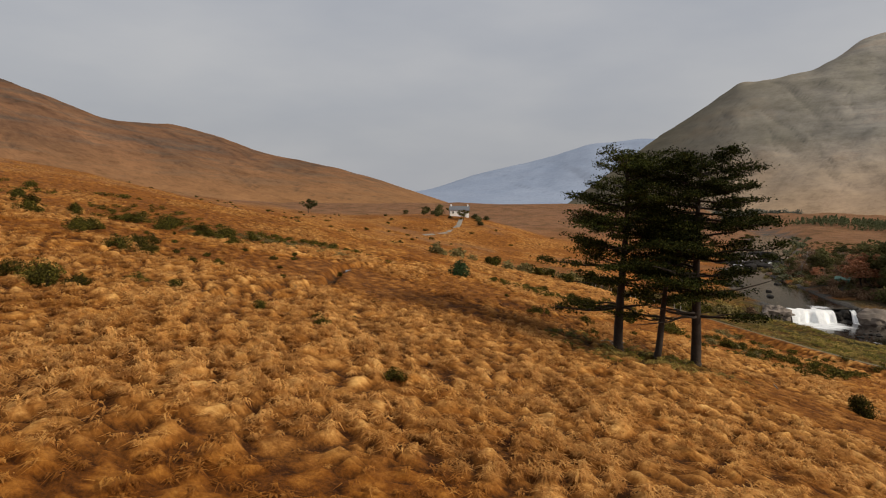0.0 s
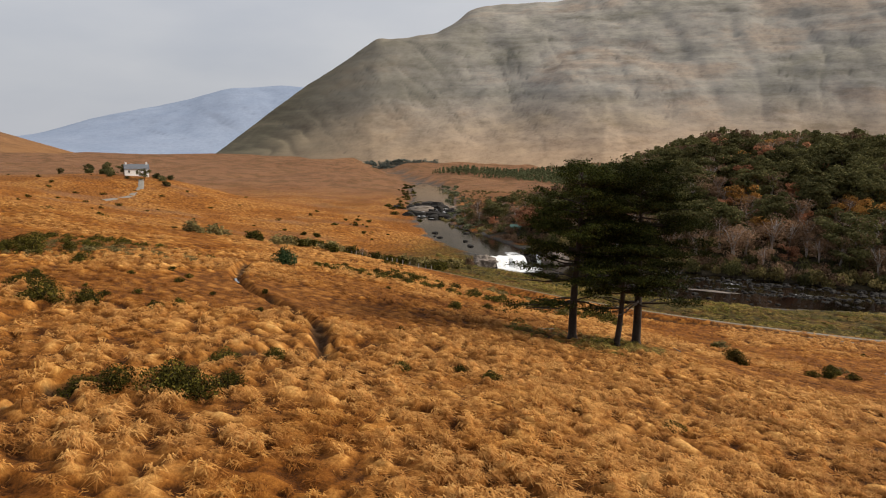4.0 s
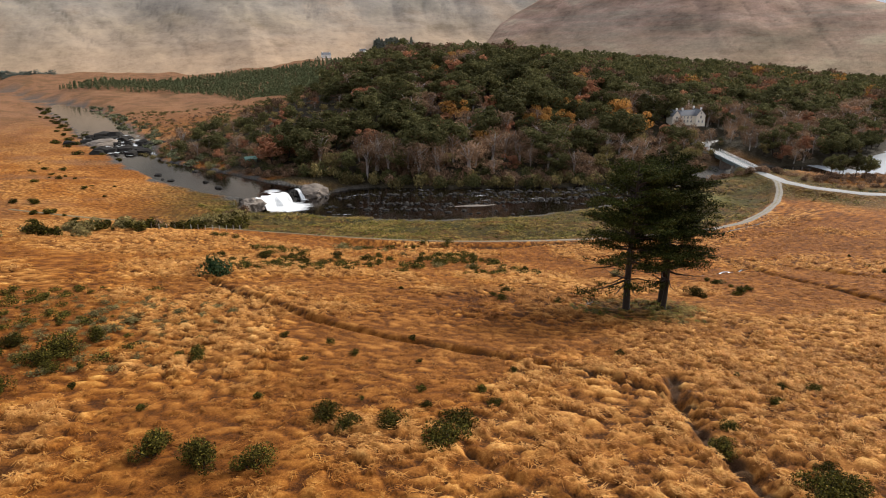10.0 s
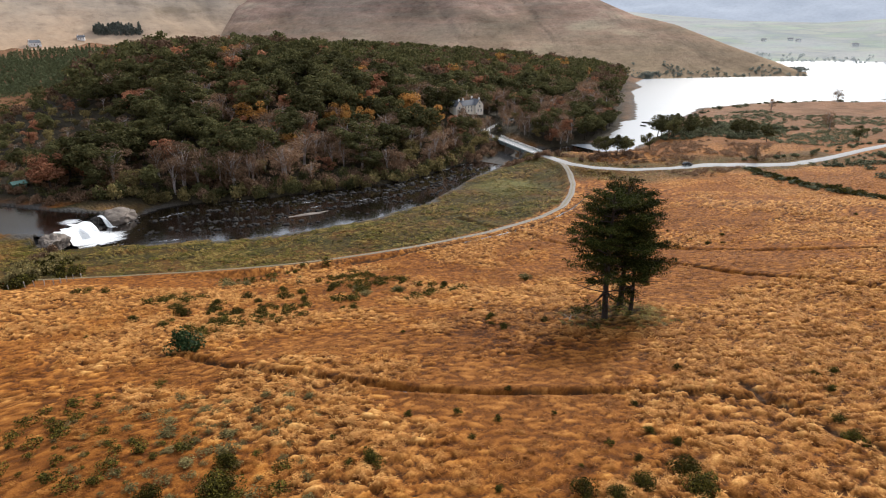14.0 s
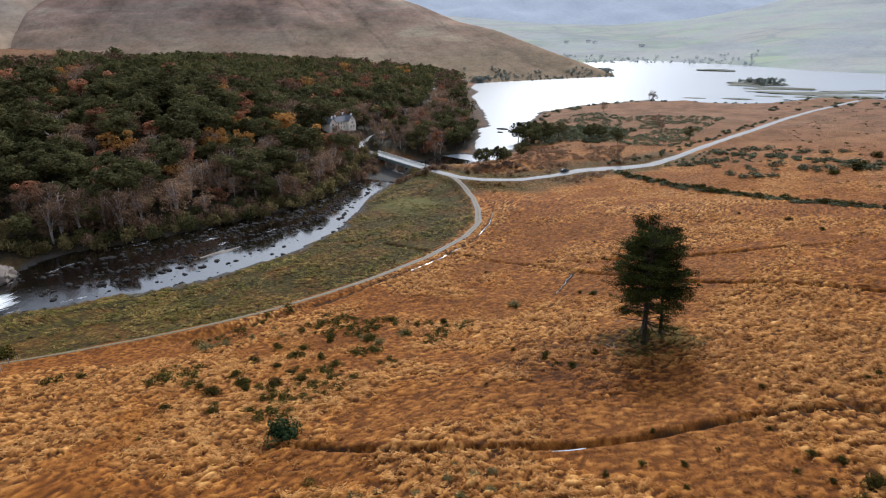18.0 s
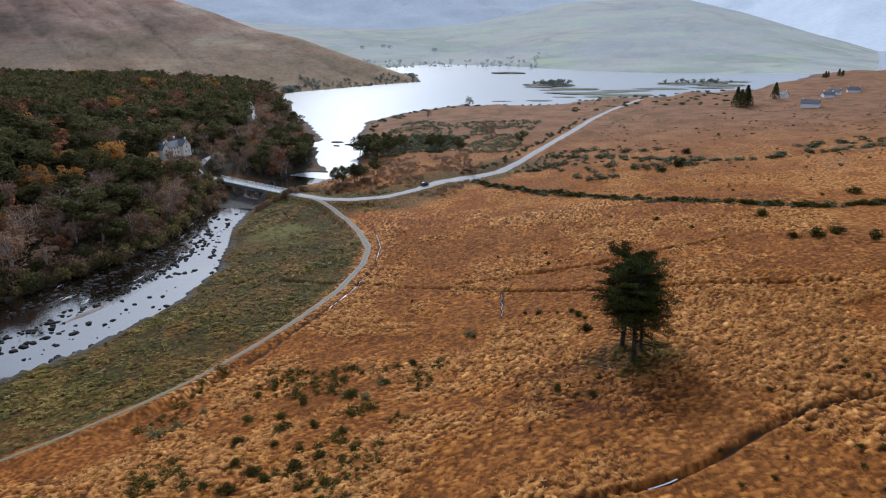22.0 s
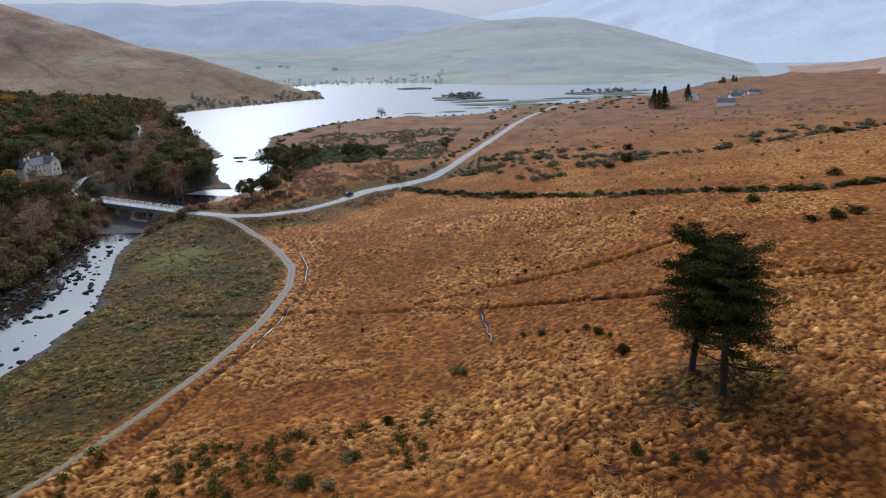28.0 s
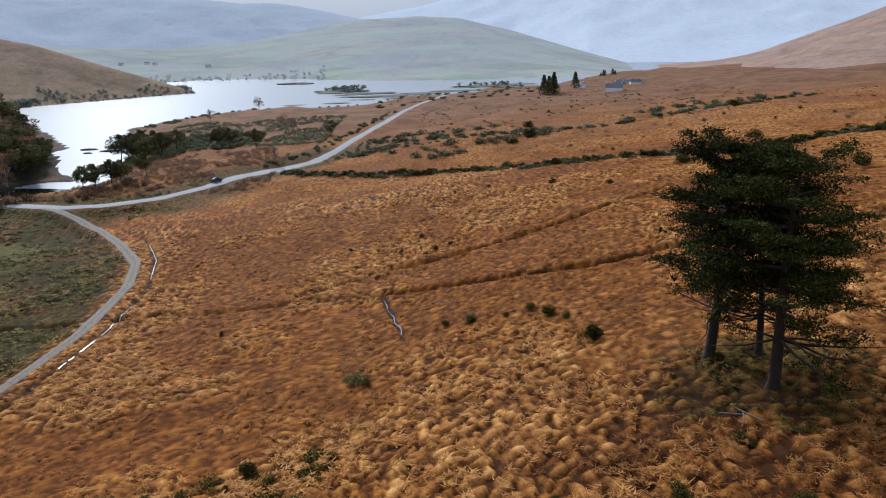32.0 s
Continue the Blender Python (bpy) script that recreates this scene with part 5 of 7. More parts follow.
def plant(kind, x, y, height, turn, wide=1.0, z=None, group="trees of the riverside wood"):
    meshes, category, label = KINDS[kind]
    pick = int(turn * 7.3) % len(meshes)
    tree = new({"pine": "pine_tree", "spire": "spruce_tree"}.get(kind, "broadleaf_tree"))
    tree.matrix_basis = pose(x, y, (ground_at(x, y) if z is None else z) - 0.1, 0, 0, turn) @ Matrix.Diagonal((height * wide, height * wide, height, 1))
    tagged(tree, label, category, group)
    part("trunk", meshes[pick][0], tree)
    part("crown", meshes[pick][1], tree)
    return tree


def scatter(n, x0, y0, x1, y1, keep, seed, gap):
    """Places at least gap apart within keep(x, y)."""
    rng = np.random.default_rng(seed)
    cells, out = {}, []
    for _ in range(n):
        x, y = rng.uniform(x0, x1), rng.uniform(y0, y1)
        if not keep(x, y):
            continue
        c = (int(x // gap), int(y // gap))
        if any((x - a) ** 2 + (y - b) ** 2 < gap * gap for i in (-1, 0, 1) for j in (-1, 0, 1) for a, b in cells.get((c[0] + i, c[1] + j), ())):
            continue
        cells.setdefault(c, []).append((x, y))
        out.append((x, y, rng.uniform()))
    return out


def in_wood(x, y):
    p = np.array([x]), np.array([y])
    if inside_distance(*p, WOOD)[0] < 1 or near_line(*p, ROAD_NORTH)[0][0] < 6:
        return False
    if (x - 202) ** 2 / 17**2 + (y - 289) ** 2 / 8**2 < 1 or inside_distance(*p, LAKE)[0] > -6:
        return False
    return True


TALL = {"pine": 14.0, "spire": 8.0, "bare": 12.0, "brown": 12.5, "rust": 11.5, "gold": 12.5, "olive": 7.5}


def wood_kind(x, y, r):
    edge = inside_distance(np.array([x]), np.array([y]), WOOD)[0]
    if x < 34 and y > 296:
        return "brown" if r < 0.30 else "olive" if r < 0.58 else "pine" if r < 0.93 else "rust"
    if x > 160 and edge < 26:
        return "brown" if r < 0.62 else "pine" if r < 0.85 else "olive" if r < 0.95 else "rust"
    band = vnoise(np.array([x / 27.0]), np.array([y / 27.0]), 77)[0] + 0.5 * vnoise(np.array([x / 9.0]), np.array([y / 9.0]), 78)[0]
    if edge < 14:
        return "brown" if r < 0.36 else "olive" if r < 0.62 else "pine" if r < 0.95 else "rust"
    if band > -0.08 and edge < 130:
        return "brown" if r < 0.40 else "rust" if r < 0.58 else "gold" if r < 0.62 else "pine"
    return "pine" if r < 0.82 else "gold" if r < 0.832 else "brown" if r < 0.95 else "rust"


def wood_height(kind, x, y, r):
    """Trees stand lower on the western slope and before the lodge."""
    low = 0.55 if x < 34 and y > 296 else 0.6 if 160 < x < 212 and y < 290 else 1.0
    return TALL[kind] * (0.68 + 0.6 * ((r * 91.7) % 1)) * low


spots = scatter(12000, -90, 236, 615, 655, in_wood, 5, 6.2)
spots.sort(key=lambda s: s[1] + 0.15 * abs(s[0] - 90))
heights = land(np.array([s[0] for s in spots]), np.array([s[1] for s in spots]))
for (x, y, r), z in zip(spots[:520], heights):
    kind = wood_kind(x, y, r)
    tall = wood_height(kind, x, y, r)
    plant(kind, x, y, tall, r * 360, {"pine": 1.35, "spire": 1.0}.get(kind, 1.4), z)


def merged_wood(rows, name, label):
    """The wood past the trees that stand singly, joined by kind of leaf."""
    groups = {}
    for (x, y, r), z in rows:
        kind = wood_kind(x, y, r)
        tall = wood_height(kind, x, y, r)
        rng = np.random.default_rng(int(r * 1e6))
        pts, facing = crown_points(rng, 380, {"pine": "pine", "spire": "spire"}.get(kind, "round"))
        groups.setdefault(kind, []).append(leafed(pts * tall * [1.4, 1.4, 1] + [x, y, z], facing, 0.082 * tall, rng))
    for kind, chunks in groups.items():
        tagged(new(name, mesh_of(name, *joined(chunks), KINDS[kind][0][0][1].materials[0])), label, "wood", kind="stuff")


merged_wood(list(zip(spots[520:], heights[520:])), "far_wood", "dense wood of pines and autumn broadleaf trees")

rows = scatter(24000, -190, 460, 292, 900, lambda x, y: inside_distance(np.array([x]), np.array([y]), PLANTATION)[0] > 0, 15, 4.4)
zs = land(np.array([r[0] for r in rows]), np.array([r[1] for r in rows]))
young = []
for (x, y, r), z in zip(rows, zs):
    rng = np.random.default_rng(int(r * 1e6))
    h = 4.5 + 3.5 * r
    pts, facing = crown_points(rng, 60, "spire")
    young.append(leafed(pts * h * [1.3, 1.3, 1] + [x, y, z - 0.3], facing, 0.15 * h, rng))
tagged(new("young_plantation", mesh_of("young_plantation", *joined(young), MAT_PLANT)), "young green conifer plantation behind the wood", "plantation", kind="stuff")


# ---------------------------------------------------------------- bushes
def bush_meshes(seed, leaf, n, lumps, size, spiky=0.4):
    """A bush of a radius of 1: short stems and an uneven dome of leaf clumps."""
    rng = np.random.default_rng(seed)
    stems, pts, facing = [], [], []
    for _ in range(lumps):
        a, r = rng.uniform(0, 6.28), rng.uniform(0.0, 0.72)
        cx, cy, cr = np.cos(a) * r, np.sin(a) * r, rng.uniform(0.28, 0.5)
        top = rng.uniform(0.45, 1.0) * (1.1 - 0.5 * r)
        q = np.linspace(0, 1, 3)
        stems.append(tube(np.stack([cx * (0.3 + 0.7 * q), cy * (0.3 + 0.7 * q), -0.1 + (top * 0.8 + 0.1) * q], 1), 0.035 * (1 - 0.7 * q), 3))
        k = n // lumps
        v = rng.normal(size=(k, 3))
        v /= np.linalg.norm(v, axis=1)[:, None]
        facing.append(v * 1.0)
        v *= (rng.uniform(0.45, 1.0, k) ** 0.45)[:, None] * cr
        v += [cx, cy, max(top - cr * 0.8, cr * 0.5)]
        v[:, 2] = np.abs(v[:, 2])
        pts.append(v)
    pts = np.concatenate(pts)
    leaves = leafed(pts, np.concatenate(facing) + [0, 0, 0.25], size * 1.25, rng, 0.3 + spiky, 0.6)
    return mesh_of("stem_base", *joined(stems), MAT_BARK, True), mesh_of("foliage", *leaves, leaf), leaves


BUSH = {
    "dark": [bush_meshes(s, MAT_WOODPINE, 400, 9, 0.12) for s in (33, 34)],
    "fine": [bush_meshes(s, MAT_GORSE, 2600, 13, 0.052, 0.5) for s in (41, 42, 43, 44)],
    "gorse": [bush_meshes(s, MAT_GORSE, 750, 9, 0.095) for s in (21, 22, 23, 24)],
    "scrub": [bush_meshes(s, MAT_OLIVELEAF, 360, 8, 0.12) for s in (25, 26)],
    "grey": [bush_meshes(s, MAT_GREYBUSH, 330, 7, 0.14) for s in (27, 28, 29)],
    "brown": [bush_meshes(s, MAT_BROWNLEAF, 420, 8, 0.11) for s in (30, 31)],
    "evergreen": [bush_meshes(32, MAT_EVERGREEN, 1600, 14, 0.075, 0.2)],
}


def bushes(kind, rows, high, label, group, name="gorse_bush"):
    """Rows of x, y and width."""
    z = land(np.array([r[0] for r in rows]), np.array([r[1] for r in rows]))
    for k, ((x, y, w), zz) in enumerate(zip(rows, z)):
        stems, leaves, _raw = BUSH[kind][(k * 7 + int(x)) % len(BUSH[kind])]
        ob = new(name)
        ob.matrix_basis = pose(x, y, zz - 0.05, 0, 0, (x * 47 + y * 31) % 360) @ Matrix.Diagonal((w / 2, w / 2 * 0.86, w / 2 * high, 1))
        tagged(ob, label, "bush", group)
        part("stem_base", stems, ob)
        part("foliage", leaves, ob)


def bush_carpet(kind, rows, high, label, name, thin=2):
    """Many small far bushes as one mesh."""
    z = land(np.array([r[0] for r in rows]), np.array([r[1] for r in rows]))
    chunks = []
    for k, ((x, y, w), zz) in enumerate(zip(rows, z)):
        v, f = BUSH[kind][(k * 7 + int(x)) % len(BUSH[kind])][2]
        a = (x * 47 + y * 31) % 6.28
        v = v.reshape(-1, 3, 3)[::thin].reshape(-1, 3)
        f = np.arange(len(v)).reshape(-1, 3)
        turned = np.stack([v[:, 0] * math.cos(a) - v[:, 1] * math.sin(a), v[:, 0] * math.sin(a) + v[:, 1] * math.cos(a), v[:, 2] * high], 1) * w / 2
        chunks.append((turned + [x, y, zz - 0.05], f))
    tagged(new(name, mesh_of(name, *joined(chunks), BUSH[kind][0][1].materials[0])), label, "scrub", kind="stuff")


def along(line, step, jitter, low, high, seed):
    """Rows of x, y, width strung along a line."""
    rng = np.random.default_rng(seed)
    line = np.array(line, float)
    seg = np.concatenate([[0], np.cumsum(np.hypot(*np.diff(line, axis=0).T))])
    s = np.arange(0, seg[-1], step) + rng.uniform(-0.4, 0.4, len(np.arange(0, seg[-1], step))) * step
    x, y = np.interp(s, seg, line[:, 0]) + rng.normal(0, jitter, len(s)), np.interp(s, seg, line[:, 1]) + rng.normal(0, jitter, len(s))
    return list(zip(x, y, rng.uniform(low, high, len(s))))


def sprinkle(x0, y0, x1, y1, n, low, high, seed, keep=lambda x, y: True, gap=1.5):
    rng = np.random.default_rng(seed + 900)
    return [(x, y, low + (high - low) * r) for x, y, r in scatter(n, x0, y0, x1, y1, keep, seed, gap)]


NEAR_GORSE = [(-25, 39.5, 2.6), (-24, 37.5, 2.2), (-21.5, 37.2, 2.6), (-18.6, 39.5, 1.0), (-17.5, 36.5, 2.8), (-13.9, 41.4, 1.4), (-32, 35, 3.4), (-29.5, 34, 2.6), (-34.5, 37, 3.0), (3.5, 76.5, 2.6),
              (0.4, 73.4, 1.5), (10.5, 36, 1.5), (5.5, 34.6, 1.5), (20.2, 33.3, 1.5), (-3, 30, 2.4), (-2, 24.2, 3.4), (-3.6, 23, 2.6), (0, 25.6, 2.0), (-1, 32, 1.8), (-5.2, 22.6, 2.4), (-0.8, 24.0, 2.8),
              (8.5, 37, 1.2), (7.6, 40.5, 0.8), (2.6, 44, 0.9), (-10, 79, 0.9), (31, 73.5, 3.6)]
EAST_GORSE = [(41, 75.5, 2.6), (44, 77, 1.8), (43.5, 80, 1.2), (39, 74, 1.6), (45, 87, 1.5), (8, 70.5, 1.8), (1.5, 47.5, 1.2), (6, 83, 1.2), (0.5, 71, 2.0), (85, 86, 1.8), (86, 83, 1.5),
              (123, 56, 2.6), (108, 47, 2.0), (118, 27, 5.5), (88, 92, 1.6), (96, 88, 1.8), (44, 84, 1.8), (33, 96, 1.4), (20, 105, 2.8), (-21, 51.5, 1.1), (148, -6, 5.5), (95, 102, 1.2), (60, 118, 1.2), (118, 84, 1.3), (131, 70, 1.4)]
WEST_GORSE = [(-43, 57, 4.2), (-41, 60, 2.8), (-47, 59.5, 2.5), (-44, 55, 2.8), (-48, 56, 3.2), (-43, 53, 2.0), (-47, 50.5, 3.8), (-45, 49, 2.6), (-50, 52, 3.2), (-52, 47, 2.8), (-55, 55, 3.2),
              (-47, 34, 3.6), (-54, 41, 3.6), (-51, 48, 3.4), (-58, 37, 3.2), (-62, 36, 3.0), (-97, 46, 3.1), (-33, 53, 2.6), (-19, 34.5, 3.4), (-14, 39, 1.4), (-66, 30, 3.4), (-70, 38, 3.0)]
MID_GORSE = [(-25, 117, 3.4), (-22, 113, 2.6), (-19, 110, 3.2), (-16, 107.5, 3.0), (-11, 124, 3.6), (-8, 107.5, 2.6), (-1, 122, 2.8), (5, 121, 3.2), (-27, 102, 1.8), (-20, 116, 3.0), (-14, 112, 2.0),
             (-24, 121, 2.6), (-18, 120, 3.2), (-5, 114, 2.8), (-6, 119, 3.6), (-12, 117, 2.2), (-24, 103, 2.0), (-20, 99, 1.4), (11, 107.5, 2.4), (6, 112, 3.4), (18, 106.5, 1.3), (-30, 110, 2.4), (-2, 128, 3.0), (-32, 118, 2.6)]
bushes("fine", NEAR_GORSE, 0.85, "dark green gorse bush in tussock grass", "gorse bushes on the moor")
bushes("fine", EAST_GORSE, 0.85, "dark gorse bush on the open moor", "gorse bushes on the moor")
bushes("fine", WEST_GORSE, 0.85, "spreading dark gorse on the upper slope", "gorse bushes on the moor")
bushes("fine", MID_GORSE, 0.8, "low gorse above the gravel track", "gorse bushes on the moor")
bushes("evergreen", [(-32.4, 94.2, 5.4)], 1.1, "round clipped-looking evergreen bush at the end of a drain", "", "evergreen_bush")
bush_carpet("gorse", sprinkle(-40, 98, 20, 148, 2600, 0.7, 3.4, 61, lambda x, y: vnoise(np.array([x / 11]), np.array([y / 11]), 19)[0] + 0.5 * vnoise(np.array([x / 4]), np.array([y / 4]), 18)[0] > 0.16, gap=1.5), 0.75, "small gorse tufts above the track", "small_gorse")
bushes("gorse", sprinkle(-45, 40, -8, 60, 40, 0.5, 1.2, 62, gap=4), 0.9, "small gorse tuft in the grass", "gorse bushes on the moor")
bush_carpet("gorse", sprinkle(-56, 54, -38, 84, 420, 0.7, 2.4, 86, lambda x, y: vnoise(np.array([x / 6]), np.array([y / 6]), 20)[0] > -0.2, gap=1.7), 0.7, "patch of low olive gorse on the moor", "low_gorse")
bush_carpet("scrub", sprinkle(-50, 52, -36, 78, 260, 0.9, 2.2, 87, gap=1.7), 0.45, "low yellow-green scrub among gorse", "low_scrub")
bush_carpet("gorse", sprinkle(-105, 32, -52, 66, 420, 1.2, 3.6, 88, lambda x, y: vnoise(np.array([x / 9]), np.array([y / 9]), 22)[0] > 0.05, gap=2.2), 0.5, "dark low heath on the upper slope", "upper_heath", 3)
bushes("scrub", sprinkle(-44, 62, -30, 72, 40, 1.2, 2.8, 63, gap=2.0), 0.45, "low olive scrub in the grass", "low scrub", "scrub_bush")
bushes("scrub", [(5, 109, 3.6), (11, 108, 4.0), (34, 97, 3.6), (45, 84, 2.6), (6, 113, 4.0), (-7, 143, 5.5), (-4, 141, 4.0), (2, 140, 3.0), (5, 135, 3.2), (9, 141, 2.2), (25, 138, 2.0)], 0.55,
       "low olive scrub beside the track", "low scrub", "scrub_bush")
bushes("gorse", along([(-66, 137), (-58, 150), (-50, 162), (-40, 168), (-32, 184), (-27, 203)], 2.8, 2.4, 3.0, 6.0, 64), 0.95, "dense gorse thicket near the falls", "thicket by the falls")
bushes("scrub", along([(-74, 132), (-62, 146), (-52, 160), (-42, 172), (-34, 188), (-28, 204)], 2.6, 3.2, 3.5, 7.5, 92), 0.8, "olive scrub in the thicket near the falls", "thicket by the falls", "scrub_bush")
bushes("brown", [(-26, 214, 6), (-30, 207, 5), (-47, 166, 5)], 1.1, "bare brown bush at the waterfall", "thicket by the falls", "scrub_bush")
bushes("gorse", along([(-95, 225), (-80, 205), (-66, 185)], 5, 5, 2, 5, 65) + along([(-100, 300), (-88, 270), (-70, 240)], 6, 5, 1.5, 4, 66), 0.7, "scattered gorse on the river slope", "gorse bushes on the moor")
HEDGE = [(212, 134), (200, 121), (189, 106), (180, 89), (168, 74), (155, 56), (143, 39), (134, 24), (131, 9), (129, -14), (126, -40)]
bushes("gorse", along(HEDGE, 1.9, 0.8, 2.6, 5.6, 67), 0.72, "overgrown dark hedge bush along a field bank", "hedge across the moor", "hedge_bush")
bush_carpet("grey", along(HEDGE, 1.2, 1.7, 2.2, 5.2, 140), 0.6, "grey-green gorse filling the hedge bank", "hedge_scrub")
bush_carpet("grey", [(x + dx, y + dy, w) for x, y, spread, k in ((238, 99, 7, 9), (229, 109, 6, 8), (205, 77, 6, 7), (225, 67, 7, 9), (223, 42, 8, 12), (240, 45, 7, 8), (257, -20, 8, 8), (264, -42, 8, 8), (270, -67, 9, 8), (283, 86, 8, 8), (271, 62, 8, 7))
                     for dx, dy, w in zip(np.random.default_rng(int(x)).normal(0, spread * 0.5, k), np.random.default_rng(int(x) + 1).normal(0, spread, k), np.random.default_rng(int(x) + 2).uniform(3.5, 8.5, k))],
            0.6, "heaps of pale grey-green gorse on the far field", "field_gorse")
HEDGE_FAR = [(268, 104), (260, 77), (240, 56), (232, 42), (230, 23), (241, -5), (240, -28), (255, -57), (262, -95)]
bushes("grey", along(HEDGE_FAR, 3.6, 1.8, 3.5, 6.5, 68), 0.6, "grey-green hedge bush on the far field", "far hedge", "hedge_bush")
bushes("gorse", [(221, 43, 9), (226, 40, 7), (255, 36, 7), (214, 50, 6), (245, -50, 8), (90, 20, 6), (86, 8, 6), (92, 14, 5), (84, 3, 5), (88, 25, 4)], 0.75, "wide clump of dark gorse", "gorse bushes on the moor")
bushes("grey", sprinkle(240, 70, 285, 116, 160, 1.5, 4.0, 69, lambda x, y: abs((y - 116) + (x - 262) * 0.25) > 5, 3.0), 0.7, "pale grey-green bush beside the road", "roadside thicket", "roadside_bush")
bushes("grey", along([(232, 146), (250, 133), (275, 125), (320, 116), (380, 104), (430, 96)], 4.2, 1.6, 2.5, 4.6, 70), 0.8, "grey-green bush along the road verge", "roadside thicket", "roadside_bush")
bushes("grey", sprinkle(284, 168, 350, 236, 420, 3.5, 7.5, 71, lambda x, y: inside_distance(np.array([x]), np.array([y]), LAKE)[0] < -3, 3.4), 0.8, "grey-green thicket near the lake shore", "shore thicket", "shore_bush")
bushes("grey", along([(330, 228), (380, 250), (435, 268), (500, 255), (562, 220), (566, 180), (585, 126)], 7, 4, 3, 8, 72), 0.6, "dark shrub on the lake edge", "shore thicket", "shore_bush")
bushes("grey", sprinkle(500, -30, 640, 110, 130, 4, 9, 73, gap=10), 0.5, "dark marsh shrub near the lake", "shore thicket", "shore_bush")
bushes("brown", along([(183, 212), (176, 214), (168, 218), (160, 221)], 2.0, 1.6, 4.5, 7.0, 74) + along([(188, 196), (198, 196), (206, 186), (198, 176)], 2.4, 2.2, 3.5, 6.0, 75), 1.0,
       "russet shrub beside the bridge approach", "shrubs at the bridge", "brown_bush")
bushes("grey", along([(176, 186), (183, 178), (192, 168)], 2.6, 0.5, 1.8, 2.6, 76), 0.6, "clipped green hedge beside the road", "shrubs at the bridge", "hedge_bush")
bushes("scrub", along([(4, 260), (24, 258), (42, 248), (66, 241.5), (90, 238), (112, 235), (136, 241), (155, 250)], 3.8, 1.8, 4.5, 9.5, 77), 1.15, "olive and brown shrub overhanging the river", "shrubs on the riverbank", "bank_bush")
bushes("brown", along([(30, 257), (60, 246), (105, 239), (150, 250), (180, 276)], 3.4, 2.4, 5.5, 10.0, 78), 1.2, "russet bush overhanging the river", "shrubs on the riverbank", "bank_bush")
bushes("grey", along([(-38, 300), (-54, 330), (-66, 372), (-70, 410), (-88, 480), (-112, 560), (-128, 620)], 6, 4, 4.0, 8.5, 95), 0.7, "grey-green bush on the upper riverbank", "shrubs on the riverbank", "bank_bush")
bushes("gorse", along([(-84, 340), (-106, 392), (-112, 430), (-138, 520), (-172, 640)], 7, 4, 3.0, 7.0, 96), 0.6, "dark gorse on the upper riverbank", "shrubs on the riverbank", "bank_bush")
bushes("brown", sprinkle(-62, 284, -14, 335, 130, 3.5, 7.0, 97, lambda x, y: near_line(np.array([x]), np.array([y]), RIVER_UP)[0][0] > 15 and x + y > 248, 4.0), 0.9, "russet shrub at the edge of the wood", "shrubs on the riverbank", "bank_bush")
bushes("scrub", along([(-30, 288), (-52, 318), (-72, 350)], 4, 3, 3, 6, 79) + along([(-66, 395), (-90, 480), (-118, 560)], 9, 5, 3, 6, 80), 0.8, "low shrub on the upper riverbank", "shrubs on the riverbank", "bank_bush")
bushes("scrub", sprinkle(-20, 160, 160, 200, 260, 1.0, 2.6, 81, lambda x, y: 4 < y - float(np.interp(x, track_line[:, 0], track_line[:, 1])) and near_line(np.array([x]), np.array([y]), RIVER_LOW)[0][0] > 27, 3.6), 0.4,
       "rushy green tuft in the river meadow", "meadow tufts", "meadow_tuft")
bush_carpet("gorse", sprinkle(-40, 145, 170, 215, 900, 0.6, 1.9, 181, lambda x, y: 3 < y - float(np.interp(x, track_line[:, 0], track_line[:, 1])) and near_line(np.array([x]), np.array([y]), RIVER_LOW)[0][0] > 25 and vnoise(np.array([(x + y) / 7]), np.array([(y - 0.6 * x) / 16]), 27)[0] > 0.02, gap=1.3), 0.36, "dark rush beds in the river meadow", "rush_beds")
bush_carpet("gorse", sprinkle(225, -130, 480, 80, 900, 1.5, 4.2, 89, lambda x, y: vnoise(np.array([x / 26]), np.array([y / 14]), 23)[0] > 0.1, gap=3.0), 0.4, "patches of dark heath on the far moor", "far_heath", 5)
bush_carpet("brown", sprinkle(150, -60, 260, 60, 260, 1.5, 3.6, 90, lambda x, y: vnoise(np.array([x / 16]), np.array([y / 10]), 24)[0] > 0.15, gap=2.6), 0.4, "patches of brown heath by the field banks", "bank_heath")
bush_carpet("gorse", sprinkle(140, -60, 420, 80, 80, 1.2, 3.2, 82, gap=12), 0.8, "lone gorse on the far moor", "far_gorse")
bush_carpet("gorse", sprinkle(-330, 120, -90, 330, 120, 1.5, 4.0, 83, lambda x, y: near_line(np.array([x]), np.array([y]), RIVER_UP)[0][0] > 20, 9), 0.7, "lone gorse on the valley moor", "valley_gorse")

bushes("dark", along([(0, 262), (24, 259), (42, 250), (66, 243.5), (90, 240), (112, 237), (136, 243), (155, 252)], 4.2, 2.0, 4.5, 9.0, 84), 1.2, "dark evergreen shrub overhanging the river", "shrubs on the riverbank", "bank_bush")
bushes("brown", sprinkle(-24, 262, 24, 296, 120, 3.5, 7.0, 85, lambda x, y: near_line(np.array([x]), np.array([y]), RIVER_UP)[0][0] > 16 and near_line(np.array([x]), np.array([y]), RIVER_LOW)[0][0] > 26, 4.0), 1.1, "russet and brown shrub above the falls", "shrubs on the riverbank", "bank_bush")

